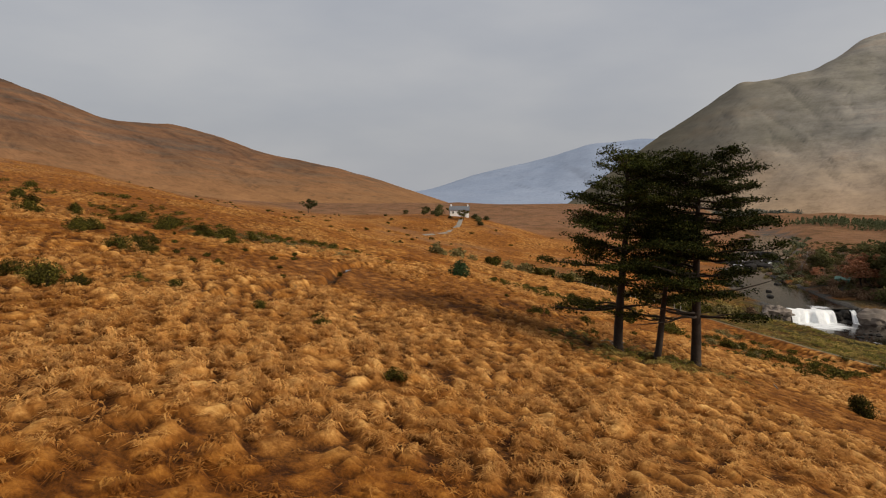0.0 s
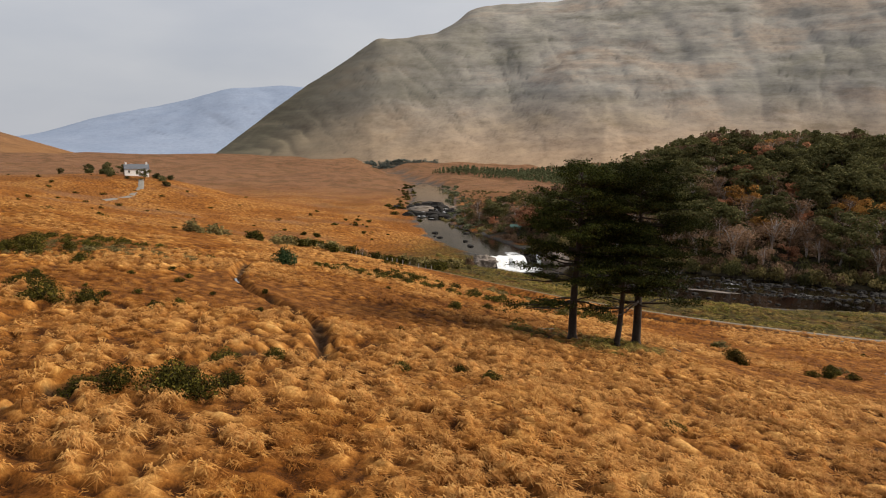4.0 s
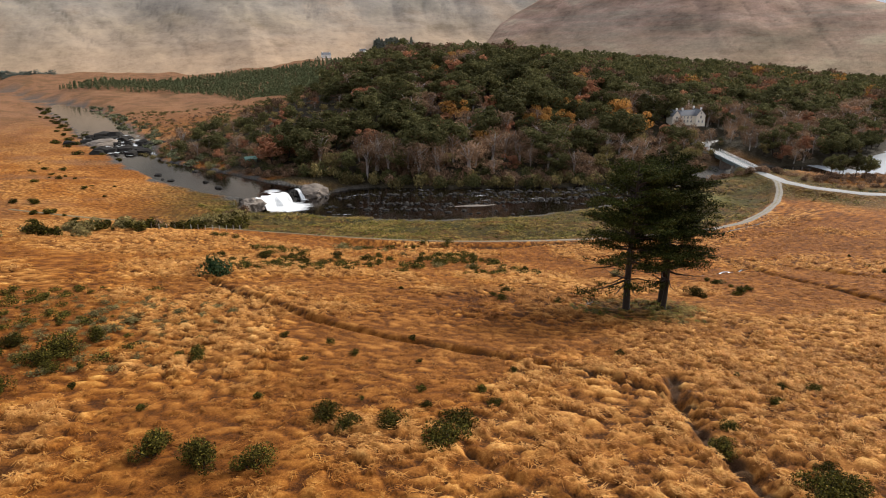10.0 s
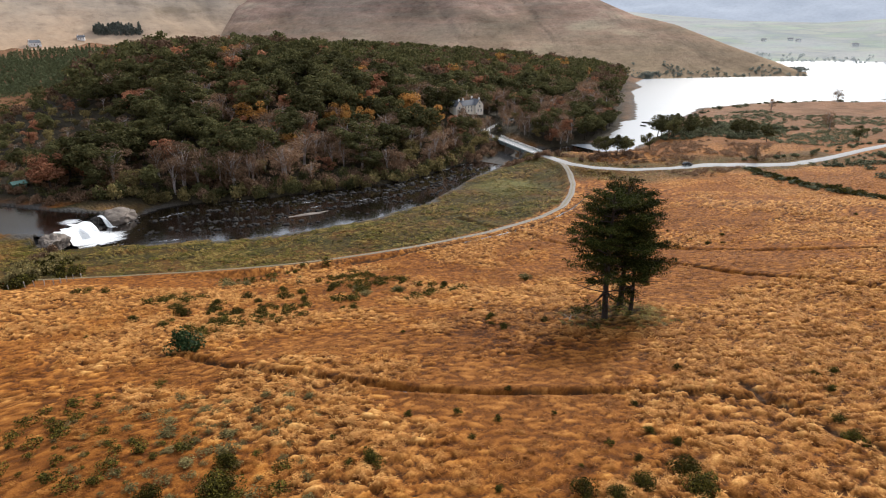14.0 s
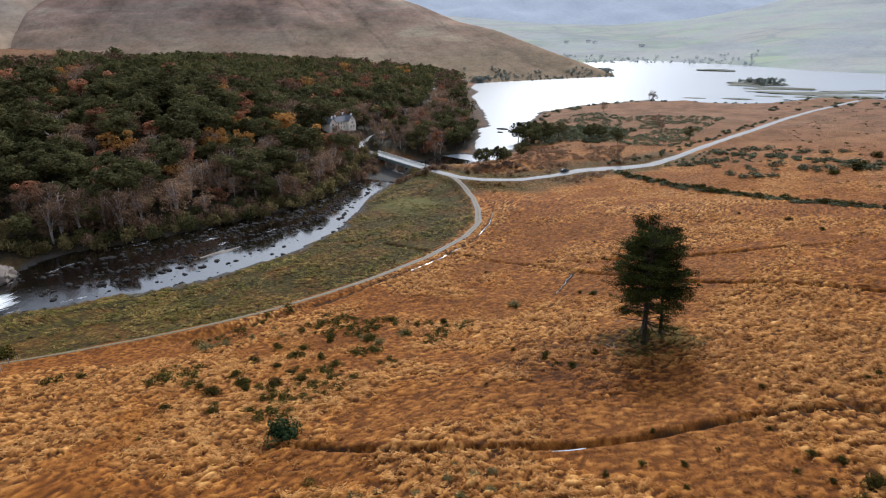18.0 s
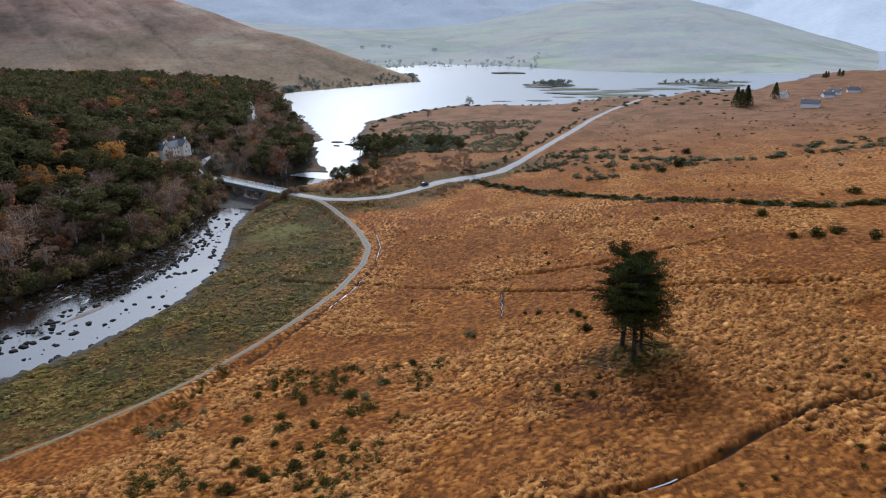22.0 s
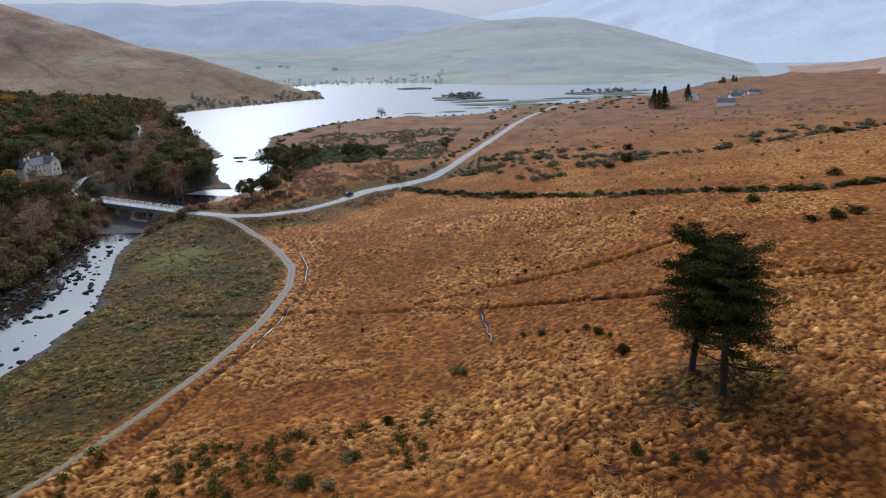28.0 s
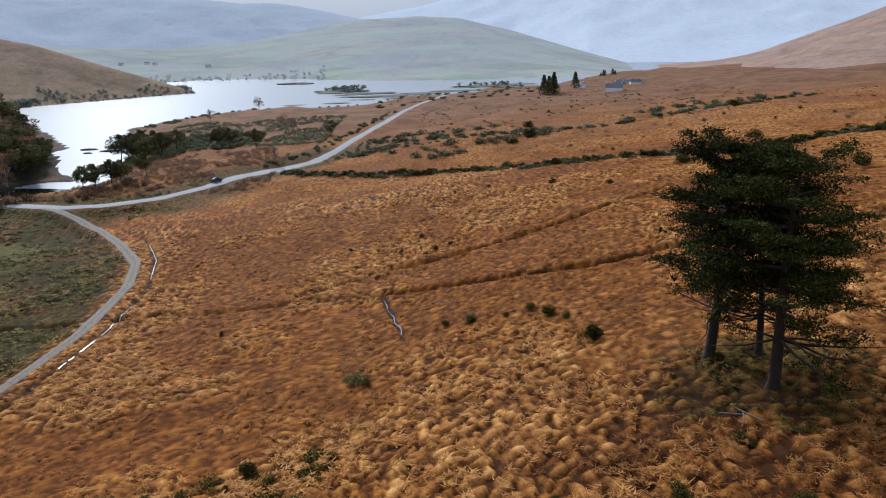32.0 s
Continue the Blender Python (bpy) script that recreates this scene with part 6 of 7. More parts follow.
bushes("brown", along([(146, 245), (160, 248), (174, 251), (186, 256)], 2.2, 2.2, 5.0, 9.0, 93), 1.15, "brown thicket on the steep bank by the bridge", "shrubs at the bridge", "brown_bush")
bushes("scrub", along([(150, 249), (166, 253), (180, 258), (191, 263)], 2.6, 2.2, 5.0, 9.0, 94), 1.2, "olive thicket on the steep bank by the bridge", "shrubs at the bridge", "bank_bush")
def under_wood(x, y):
    return inside_distance(np.array([x]), np.array([y]), WOOD)[0] > -3 and near_line(np.array([x]), np.array([y]), ROAD_NORTH)[0][0] > 5 and (x - 202) ** 2 / 19**2 + (y - 287) ** 2 / 11**2 > 1


bush_carpet("dark", sprinkle(-60, 238, 215, 345, 3800, 2.5, 7.0, 143, under_wood, 3.6), 0.85, "dark evergreen undergrowth of the wood", "wood_undergrowth", 2)
bush_carpet("brown", sprinkle(-60, 240, 215, 330, 1100, 2.5, 6.0, 144, under_wood, 6.0), 0.9, "brown bramble undergrowth of the wood", "wood_brambles", 2)
bush_carpet("scrub", sprinkle(-95, 372, 46, 540, 1500, 2.0, 6.0, 146, lambda x, y: near_line(np.array([x]), np.array([y]), RIVER_UP)[0][0] > 24 and vnoise(np.array([x / 24]), np.array([y / 24]), 29)[0] > -0.25, 3.6), 0.6, "olive heath scrub between the wood and the plantation", "heath_scrub", 2)
bush_carpet("brown", sprinkle(-95, 372, 46, 520, 900, 2.0, 5.5, 147, lambda x, y: near_line(np.array([x]), np.array([y]), RIVER_UP)[0][0] > 22 and vnoise(np.array([x / 24]), np.array([y / 24]), 30)[0] > -0.1, 4.2), 0.6, "brown heath between the wood and the plantation", "brown_heath", 2)
bush_carpet("scrub", sprinkle(-60, 240, 40, 390, 700, 2.5, 6.0, 145, under_wood, 6.0), 0.8, "olive undergrowth on the wood's western slope", "wood_scrub", 2)
for k, (x, y) in enumerate([(158, 254), (168, 257), (178, 262), (186, 268), (192, 274), (174, 266), (164, 262)]):
    plant(("brown", "pine", "brown", "olive")[k % 4], x, y, 9.0 - k % 3, k * 71, 1.15, None, "trees on the bank by the bridge")

for k, (x, y) in enumerate([(190, 283), (195, 279), (200, 281), (206, 283), (212, 286), (217, 290), (193, 287), (209, 280)]):
    plant("bare" if k % 3 else "brown", x, y, 6.5 + k % 3, k * 59, 1.2, None, "bare trees before the lodge")

# ---------------------------------------------------------------- trees on the shores
for x, y, h, t in [(203, 202, 8.5, 10), (202, 197, 9, 80), (206, 193, 9.5, 150), (209, 191, 9, 220), (212, 194, 8, 300), (207, 200, 8.5, 30), (226, 189, 9, 60)]:
    plant("pine", x, y, h, t, 1.0, None, "umbrella pines by the lake")
for x, y, h, t in [(288, 212, 12, 10), (294, 206, 11, 90), (299, 200, 10, 170), (290, 220, 12, 200), (302, 218, 13, 310), (296, 226, 13, 40), (308, 225, 12, 120), (313, 216, 11, 260), (298, 181, 9, 15), (304, 176, 9, 95),
                   (289, 160, 9, 200), (310, 182, 9, 330), (318, 127, 8, 45)]:
    plant("pine", x, y, h, t, 1.15, None, "dark trees on the lake shore")
bush_carpet("grey", sprinkle(284, 128, 420, 236, 2600, 1.5, 6.0, 141, lambda x, y: inside_distance(np.array([x]), np.array([y]), LAKE)[0] < -2 and vnoise(np.array([x / 18]), np.array([y / 18]), 27)[0] > -0.42 and near_line(np.array([x]), np.array([y]), ROAD)[0][0] > 7, 2.4), 0.6, "pale grey-green scrub of the lake peninsula", "peninsula_scrub")
bush_carpet("brown", sprinkle(186, 138, 275, 208, 1500, 1.8, 5.0, 142, lambda x, y: inside_distance(np.array([x]), np.array([y]), LAKE)[0] < -3 and vnoise(np.array([x / 12]), np.array([y / 12]), 28)[0] > -0.35 and near_line(np.array([x]), np.array([y]), ROAD)[0][0] > 6, 2.2), 0.75, "russet scrub between the road and the lake", "lakeside_scrub")
for x, y, h, t in [(376, 162, 9, 10), (350, 152, 8, 50), (513, 203, 10, 100), (440, 222, 8, 200), (236, 142, 7, 20)]:
    plant("brown", x, y, h, t, 1.2, None, "bare trees on the lake shore")
for x, y, h, t in [(470, -22, 14, 10), (476, -27, 16, 60), (483, -21, 15, 110), (488, -30, 13, 200), (530, -58, 13, 300), (800, -166, 8, 10), (812, -172, 8, 70), (824, -170, 7, 140), (856, -196, 9, 210), (868, -203, 8, 300),
                   (882, -208, 8, 20)]:
    plant("spire", x, y, h, t, 1.3, None, "conifers by the far houses")
point_spots = scatter(900, 200, 238, 360, 312, lambda x, y: inside_distance(np.array([x]), np.array([y]), WOOD_POINT)[0] > 1 and near_line(np.array([x]), np.array([y]), ROAD_NORTH)[0][0] > 5, 91, 5.0)
for x, y, r in point_spots:
    shore = y < 258 + (x - 258) * 0.25 and x > 262
    kind = "pine" if shore and r < 0.8 else "brown" if r < 0.72 else "rust" if r < 0.78 else "olive" if r < 0.92 else "pine"
    plant(kind, x, y, TALL[kind] * (0.6 + 0.35 * r), r * 360, 1.15, None, "trees on the wooded point")
for x, y, h, t in [(-300, 243, 9, 20), (-232, 300, 6, 40), (-226, 302, 7, 80), (-240, 298, 7, 130), (-203, 280, 6, 200), (-250, 296, 6, 290), (-262, 290, 4, 10)]:
    plant("pine", x, y, h, t, 1.3, None, "dark trees round the white cottage")
for k, (x, y) in enumerate([(24, 260), (28, 262), (32, 258), (36, 263), (40, 257), (44, 260), (48, 264), (52, 257), (56, 260), (61, 262), (65, 255), (98, 246), (104, 249)]):
    plant("bare", x, y, 14.5 - k % 3, k * 61, 1.05, None, "pale bare trees above the river")
for k, (x, y) in enumerate([(108, 288), (112, 284), (117, 290), (131, 300), (136, 297), (125, 282), (66, 272)]):
    plant("gold", x, y, 11 + k % 3, k * 67, 1.1, None, "golden trees in the wood")
for k, (x, y) in enumerate([(-6, 288), (0, 284), (-12, 294), (86, 276), (94, 282), (78, 283)]):
    plant("rust", x, y, 9 + k % 3, k * 53, 1.15, None, "rust-red trees in the wood")


# ---------------------------------------------------------------- waterfall and rocks
def rock_mesh(seed, material, sharp=0.28, cuts=3):
    bm = bmesh.new()
    bmesh.ops.create_icosphere(bm, subdivisions=cuts, radius=1.0)
    for v in bm.verts:
        p = v.co * 1.3 + Vector((seed * 3.1, 0, 0))
        d = 1 + sharp * noise.noise(p) + sharp * 0.6 * noise.noise(p * 2.3) + sharp * 0.35 * noise.noise(p * 5.1)
        v.co *= d
        v.co.z = max(v.co.z, -0.35) * (0.8 if v.co.z > 0.55 else 1.0)
    return bm_mesh("rock", bm, material, False)


def fall_sheet(a, b, z0, z1, out, width_n, seed, swell=0.5, lip=0.5):
    """White water tumbling from the line a-b at z0 outwards to z1."""
    u, v = np.meshgrid(np.linspace(0, 1, width_n), np.linspace(-lip, 1, 32))
    ramp_v = np.sign(v) * np.abs(v) ** 0.8
    a, b, out = np.array(a, float), np.array(b, float), np.array(out, float)
    fx = a[0] + (b[0] - a[0]) * u + out[0] * ramp_v * (1 + 0.35 * vnoise(u * 7, v * 0 + seed, seed))
    fy = a[1] + (b[1] - a[1]) * u + out[1] * ramp_v * (1 + 0.35 * vnoise(u * 7, v * 0 + seed, seed))
    drop = np.clip(v / 0.62, 0, 1) ** 1.6
    fz = z0 + (z1 - z0) * drop + swell * 0.5 * fbm(u * 18, v * 9, 3, seed) * np.sin(np.pi * np.clip(v * 1.1, 0, 1)) - 0.12 * np.clip(-v, 0, 1) + 0.25 * vnoise(u * 6, u * 0, seed + 2) * (1 - drop)
    n, m = u.shape
    idx = np.arange(n * m).reshape(n, m)
    f = np.stack([idx[:-1, :-1], idx[:-1, 1:], idx[1:, 1:], idx[1:, :-1]], -1).reshape(-1, 4)[:, ::-1]
    return mesh_of("white_water", np.stack([fx.ravel(), fy.ravel(), fz.ravel()], 1), f, MAT_FOAM, True)


falls = empty("waterfall", -11, 239, 3.0, 0, 1.0, "broad white waterfall dropping over a rock ledge", "waterfall")
part("curtain", fall_sheet((-20.2, 231.0), (-10.6, 240.4), 6.5, 3.05, (3.4, -4.6), 110, 5, 0.28), falls, "foaming white curtain of water", Matrix.Translation((11, -239, -3.0)))
part("side_spout", fall_sheet((-6.6, 243.4), (-5.6, 244.6), 6.4, 3.05, (2.8, -4.0), 12, 9, 0.25, 0.1), falls, "thin spout beside the boulder", Matrix.Translation((11, -239, -3.0)))
ledge_me = rock_mesh(3, MAT_ROCK, 0.3)
part("ledge", ledge_me, falls, "wet dark rock ledge", Matrix.Translation((-4.6, -1.8, -0.3)) @ pose(0, 0, 0, 0, 0, 43) @ Matrix.Diagonal((6.4, 1.6, 2.0, 1)))

ROCKS = [rock_mesh(s, MAT_ROCK, 0.34, 2) for s in range(6)]
boulder = tagged(new("boulder", rock_mesh(11, MAT_BOULDER, 0.25, 4)), "large lichen-grey boulder beside the waterfall", "boulder")
boulder.matrix_basis = pose(-0.5, 247, 3.4, 4, -8, 20) @ Matrix.Diagonal((6.6, 4.6, 4.4, 1))
crag = tagged(new("crag", rock_mesh(14, MAT_BOULDER, 0.4, 4)), "broken brown crag at the waterfall's edge", "rock")
crag.matrix_basis = pose(-23.5, 228, 4.6, 0, 0, 35) @ Matrix.Diagonal((4.6, 3.4, 3.6, 1))
isle = tagged(new("boulder", rock_mesh(17, MAT_BOULDER, 0.22, 4)), "great flat boulder in the upper rapids", "boulder")
isle.matrix_basis = pose(-92, 392, 7.4, 0, 0, 60) @ Matrix.Diagonal((11, 7, 3.6, 1))


for k in range(8):
    lip = tagged(new("rock", ROCKS[k % 6]), "black wet rock on the lip of the falls", "rock", "rocks of the falls")
    lip.matrix_basis = pose(-9.4 + 0.75 * k, 241.4 + 0.85 * k, 4.0 + 0.5 * (k % 3), 0, 0, k * 53) @ Matrix.Diagonal((2.0 + 0.4 * (k % 2), 1.5, 2.0, 1))


def rock_carpet(rows, level, label, name):
    """Small stones in the water, joined."""
    shape = [np.array([v.co[:] for v in m.vertices]) for m in ROCKS]
    tris = [np.array([p.vertices[:] for p in m.polygons]) for m in ROCKS]
    chunks = []
    for k, (x, y, s) in enumerate(rows):
        a = k * 1.7
        v = shape[k % 6] * [s * (0.9 + 0.07 * (k % 7)), s * 0.8, s * 0.75]
        v = np.stack([v[:, 0] * math.cos(a) - v[:, 1] * math.sin(a), v[:, 0] * math.sin(a) + v[:, 1] * math.cos(a), v[:, 2]], 1)
        chunks.append((v + [x, y, level(x, y)], tris[k % 6]))
    tagged(new(name, mesh_of(name, *joined(chunks), MAT_ROCK)), label, "stones", kind="stuff")


def river_rocks(rows, level, label, group):
    for k, (x, y, s) in enumerate(rows):
        r = tagged(new("river_rock", ROCKS[k % 6]), label, "rock", group)
        r.matrix_basis = pose(x, y, level(x, y), 0, 0, (k * 77) % 360) @ Matrix.Diagonal((s * (0.8 + 0.5 * ((k * 37) % 10) / 10), s * 0.7, s * 0.62, 1))


def low_level(x, y):
    return float(near_line(np.array([x]), np.array([y]), RIVER_LOW)[2][0]) - 0.08


def up_level(x, y):
    return float(near_line(np.array([x]), np.array([y]), RIVER_UP)[2][0]) - 0.08


river_rocks(along([(-2, 226), (10, 222), (28, 214), (46, 209)], 1.3, 1.6, 0.5, 1.3, 101), low_level, "dark wet rock in the river below the falls", "rocks of the river")
river_rocks(along([(24, 240), (44, 233), (66, 230), (90, 228), (118, 226)], 1.5, 1.8, 0.5, 1.4, 102), low_level, "dark rock breaking the riffle", "rocks of the river")
river_rocks(along([(62, 224), (74, 217), (82, 209), (90, 203)], 1.1, 0.7, 0.4, 1.0, 103) + along([(88, 226), (100, 219), (106, 211)], 1.0, 0.6, 0.4, 0.9, 104), low_level, "dark rock in a low bar across the river", "rocks of the river")
river_rocks(along([(-14, 222), (14, 203), (38, 194.5), (64, 191.5), (88, 195), (108, 208), (126, 219), (150, 227)], 2.3, 0.9, 0.4, 1.2, 105), low_level, "dark stone along the river's edge", "rocks of the river")
river_rocks(along([(-72, 348), (-84, 388), (-98, 432)], 5.0, 9.0, 3.0, 6.0, 112) + along([(-74, 350), (-84, 385), (-96, 425)], 1.6, 6.0, 1.0, 2.6, 106) + along([(-46, 268), (-58, 292)], 4, 8, 0.8, 1.8, 107), up_level, "dark boulder in the upper rapids", "rocks of the river")
river_rocks(along([(12, 231), (30, 224), (52, 221), (75, 222)], 2.0, 2.8, 0.4, 1.1, 108), lambda x, y: low_level(x, y) - 0.22, "flat dark ledge awash in the river", "rocks of the river")
rock_carpet(along([(18, 227), (34, 220), (50, 215.5), (70, 213), (92, 213.5), (116, 219), (134, 227)], 0.55, 1.5, 0.25, 0.9, 109), lambda x, y: low_level(x, y) + 0.04, "black wet stones of the mid-river bar", "bar_stones")
rock_carpet(along([(8, 214), (30, 206), (52, 201), (70, 199)], 2.2, 2.4, 0.25, 0.7, 110) + along([(0, 240), (30, 236), (60, 230), (96, 227), (130, 232), (158, 239)], 0.95, 3.6, 0.25, 0.9, 111), lambda x, y: low_level(x, y) + 0.02, "dark stones standing in the shallows", "shallow_stones")
grass_bar = tagged(new("gravel_bar", rock_mesh(19, MAT_BOULDER, 0.4, 3)), "low grassy gravel bar in mid river", "gravel bar")
grass_bar.matrix_basis = pose(50, 212.5, 2.35, 0, 0, -8) @ Matrix.Diagonal((9, 1.3, 0.5, 1))
bushes("scrub", along([(41, 213.8), (50, 212.5), (59, 211.4)], 0.8, 0.7, 1.3, 2.6, 131), 0.5, "yellow-green grass tuft on the gravel bar", "grass of the bar", "grass_tuft")
for x, y, s, h in [(342, 262, 5, 1.0), (334, 248, 5, 1.0), (328, 256, 2.5, .8), (800, 158, 36, 2.6), (775, 172, 20, 1.6), (668, 92, 16, 0.8), (720, 84, 22, 0.9), (742, 60, 26, 0.8), (770, 20, 30, 1.0), (735, 150, 14, 0.7), (705, 138, 18, 0.8), (660, 128, 12, 0.7), (622, 152, 14, 0.8), (612, 190, 10, 0.6), (830, 0, 24, 0.9), (790, -40, 26, 1.0), (880, -70, 30, 1.2), (752, 122, 30, 2), (700, 110, 34, 1.5), (846, -25, 40, 2.4), (820, -58, 30, 1.6), (690, 60, 30, 1.2), (1010, 245, 30, 3)]:
    islet = tagged(new("islet", rock_mesh(int(x) % 31, MAT_MARSH if s > 6 else MAT_ROCK, 0.32, 3)), "low dark islet in the lake", "islet", "islets of the lake")
    islet.matrix_basis = pose(x, y, 0, 0, 0, 95) @ Matrix.Diagonal((s, s * 0.45, h, 1))


# ---------------------------------------------------------------- buildings
def gable_prism(name, x0, x1, y0, y1, z0, z1, over, material, along_x=True, thick=0.22):
    """A pitched roof of two slabs with eaves; the ridge runs along x or y."""
    bm = bmesh.new()
    mid = (y0 + y1) / 2 if along_x else (x0 + x1) / 2
    for sgn in (-1, 1):
        e = (y0 - over if sgn < 0 else y1 + over) if along_x else (x0 - over if sgn < 0 else x1 + over)
        half = (y1 - y0) / 2 if along_x else (x1 - x0) / 2
        drop = (z1 - z0) * over / half
        quad = []
        for s in ((x0 - over, x1 + over) if along_x else (y0 - over, y1 + over)):
            for w, z in ((mid, z1), (e, z0 - drop)):
                for t in (0, thick):
                    quad.append(bm.verts.new((s, w, z + t) if along_x else (w, s, z + t)))
        a = quad
        for f in ((0, 1, 3, 2), (4, 6, 7, 5), (0, 4, 5, 1), (2, 3, 7, 6), (1, 5, 7, 3), (0, 2, 6, 4)):
            bm.faces.new([a[i] for i in f])
    bmesh.ops.recalc_face_normals(bm, faces=bm.faces)
    return bm_mesh(name, bm, material)


def gabled_body(name, x0, x1, y0, y1, h, ridge, material, along_x=True):
    bm = bmesh.new()
    prof = [(y0, -1.5), (y1, -1.5), (y1, h), ((y0 + y1) / 2, ridge), (y0, h)] if along_x else [(x0, -1.5), (x1, -1.5), (x1, h), ((x0 + x1) / 2, ridge), (x0, h)]
    ends = [[bm.verts.new((s, w, z) if along_x else (w, s, z)) for w, z in prof] for s in ((x0, x1) if along_x else (y0, y1))]
    bm.faces.new(ends[0])
    bm.faces.new(ends[1][::-1])
    for i in range(5):
        j = (i + 1) % 5
        bm.faces.new((ends[0][i], ends[0][j], ends[1][j], ends[1][i]))
    bmesh.ops.recalc_face_normals(bm, faces=bm.faces)
    return bm_mesh(name, bm, material)


def add_window(parent, x, y, z, w, h, face):
    """A framed window proud of a wall; face is the wall's outward way: -y, +y, -x or +x."""
    turn = {"-y": 0, "+x": 90, "+y": 180, "-x": 270}[face]
    m = pose(x, y, z, 0, 0, turn)
    bm = bmesh.new()
    for bx in ((-w / 2, -w / 2 + 0.09), (w / 2 - 0.09, w / 2), (-0.04, 0.04)):
        box(bm, bx[0], -0.06, -h / 2, bx[1], 0.02, h / 2)
    for bz in ((-h / 2, -h / 2 + 0.09), (h / 2 - 0.09, h / 2)):
        box(bm, -w / 2 + 0.09, -0.055, bz[0], w / 2 - 0.09, 0.02, bz[1])
    win = part("window", bm_mesh("window", bm, MAT_WALL), parent, "", m)
    part("pane", box_mesh("pane", (-w / 2 + 0.09, -0.03, -h / 2 + 0.09, w / 2 - 0.09, 0.0, h / 2 - 0.09), MAT_GLASS), win)
    part("sill", box_mesh("sill", (-w / 2 - 0.1, -0.14, -h / 2 - 0.12, w / 2 + 0.1, 0.02, -h / 2), MAT_CONCRETE), win)


def cottage(name, x, y, z, turn, wide, deep, h, ridge, label, group="", wall=MAT_WALL, top=MAT_SLATE):
    c = empty(name, x, y, z, turn, 1.0, label, "house", group)
    part("wall", gabled_body("wall", -wide / 2, wide / 2, -deep / 2, deep / 2, h, ridge, wall), c)
    part("roof", gable_prism("roof", -wide / 2, wide / 2, -deep / 2, deep / 2, h, ridge, 0.35, top), c, "grey slate roof")
    for s in (-1, 1):
        part("chimney", box_mesh("chimney", (s * (wide / 2 - 0.7) - 0.4, -0.35, ridge - 0.6, s * (wide / 2 - 0.7) + 0.4, 0.35, ridge + 1.1), wall, 0.03), c)
    for k in range(max(2, int(wide // 3))):
        wx = -wide / 2 + (k + 0.5) * wide / max(2, int(wide // 3))
        if k == 1:
            door = part("door", box_mesh("door", (wx - 0.5, -deep / 2 - 0.06, 0, wx + 0.5, -deep / 2 + 0.02, 2.05), MAT_TIMBER), c)
            part("door_handle", box_mesh("door_handle", (wx + 0.3, -deep / 2 - 0.11, 0.95, wx + 0.42, -deep / 2 - 0.06, 1.0), MAT_STEEL), door)
        else:
            add_window(c, wx, -deep / 2, 1.5, 1.0, 1.2, "-y")
    return c


lodge = empty("stone_lodge", 204, 291, ground_at(203, 289) + 0.6, -12, 0.76, "pale stone lodge with slate roofs among trees", "house")
part("wall", gabled_body("wall", -15, 2, -4, 4, 5.6, 8.8, MAT_STONE), lodge, "main range of pale stone")
part("wall", gabled_body("wall", 0, 6.5, -7, 5, 5.8, 9.6, MAT_STONE, False), lodge, "gabled wing of pale stone")
part("wall", gabled_body("wall", -16.5, -11, -6.5, 4.5, 5.6, 9.2, MAT_STONE, False), lodge, "second gabled wing of pale stone")
part("roof", gable_prism("roof", -15, 2, -4, 4, 5.6, 8.8, 0.3, MAT_SLATE), lodge, "grey slate roof")
part("roof", gable_prism("roof", 0, 6.5, -7, 5, 5.8, 9.6, 0.3, MAT_SLATE, False), lodge, "grey slate roof")
part("roof", gable_prism("roof", -16.5, -11, -6.5, 4.5, 5.6, 9.2, 0.3, MAT_SLATE, False), lodge, "grey slate roof")
for cx, cy, cz in ((3.2, -6.2, 9.2), (3.2, 4.2, 9.2), (-7, 0, 8.5), (-13.8, -5.6, 8.8)):
    part("chimney", box_mesh("chimney", (cx - 0.55, cy - 0.45, cz - 1.0, cx + 0.55, cy + 0.45, cz + 1.9), MAT_WALL, 0.04), lodge)
for wx, wz in ((2.0, 1.8), (4.6, 1.8), (3.25, 4.8), (3.25, 7.4)):
    add_window(lodge, wx, -7, wz, 1.1, 1.6 if wz < 6 else 0.9, "-y")
for wx in (-9.5, -7, -4.5, -2):
    for wz in (1.8, 4.4):
        add_window(lodge, wx, -4, wz, 1.0, 1.5, "-y")
for wx, wz in ((-13.7, 1.8), (-13.7, 4.6)):
    add_window(lodge, wx, -6.5, wz, 1.3, 1.5, "-y")
for wy in (-4.5, -1.5, 1.5):
    for wz in (1.8, 4.6):
        add_window(lodge, 6.5, wy, wz, 1.0, 1.5, "+x")

paving("farm_track", [(-206, 281), (-196, 268), (-188, 250), (-190, 236)], 1.6, 0.03, MAT_GRAVEL, "pale gravel drive up to the cottage", lambda x, y: land(x.ravel(), y.ravel()).reshape(x.shape), "track")
bushes("dark", [(-222, 280, 7), (-228, 284, 8), (-233, 289, 8), (-204, 291, 8), (-199, 288, 7), (-192, 280, 6), (-240, 286, 7), (-210, 276, 4), (-218, 274, 4), (-200, 296, 7)], 0.8, "dark garden shrub round the white cottage", "shrubs round the cottage", "garden_bush")
cottage("white_cottage", -214, 288, ground_at(-214, 288) + 0.6, 43, 11, 6, 2.8, 5.0, "low white cottage on the moor")
cottage("white_cottage", -224, 297, ground_at(-224, 297) + 0.6, 133, 6, 5, 2.5, 4.4, "white cottage wing on the moor")
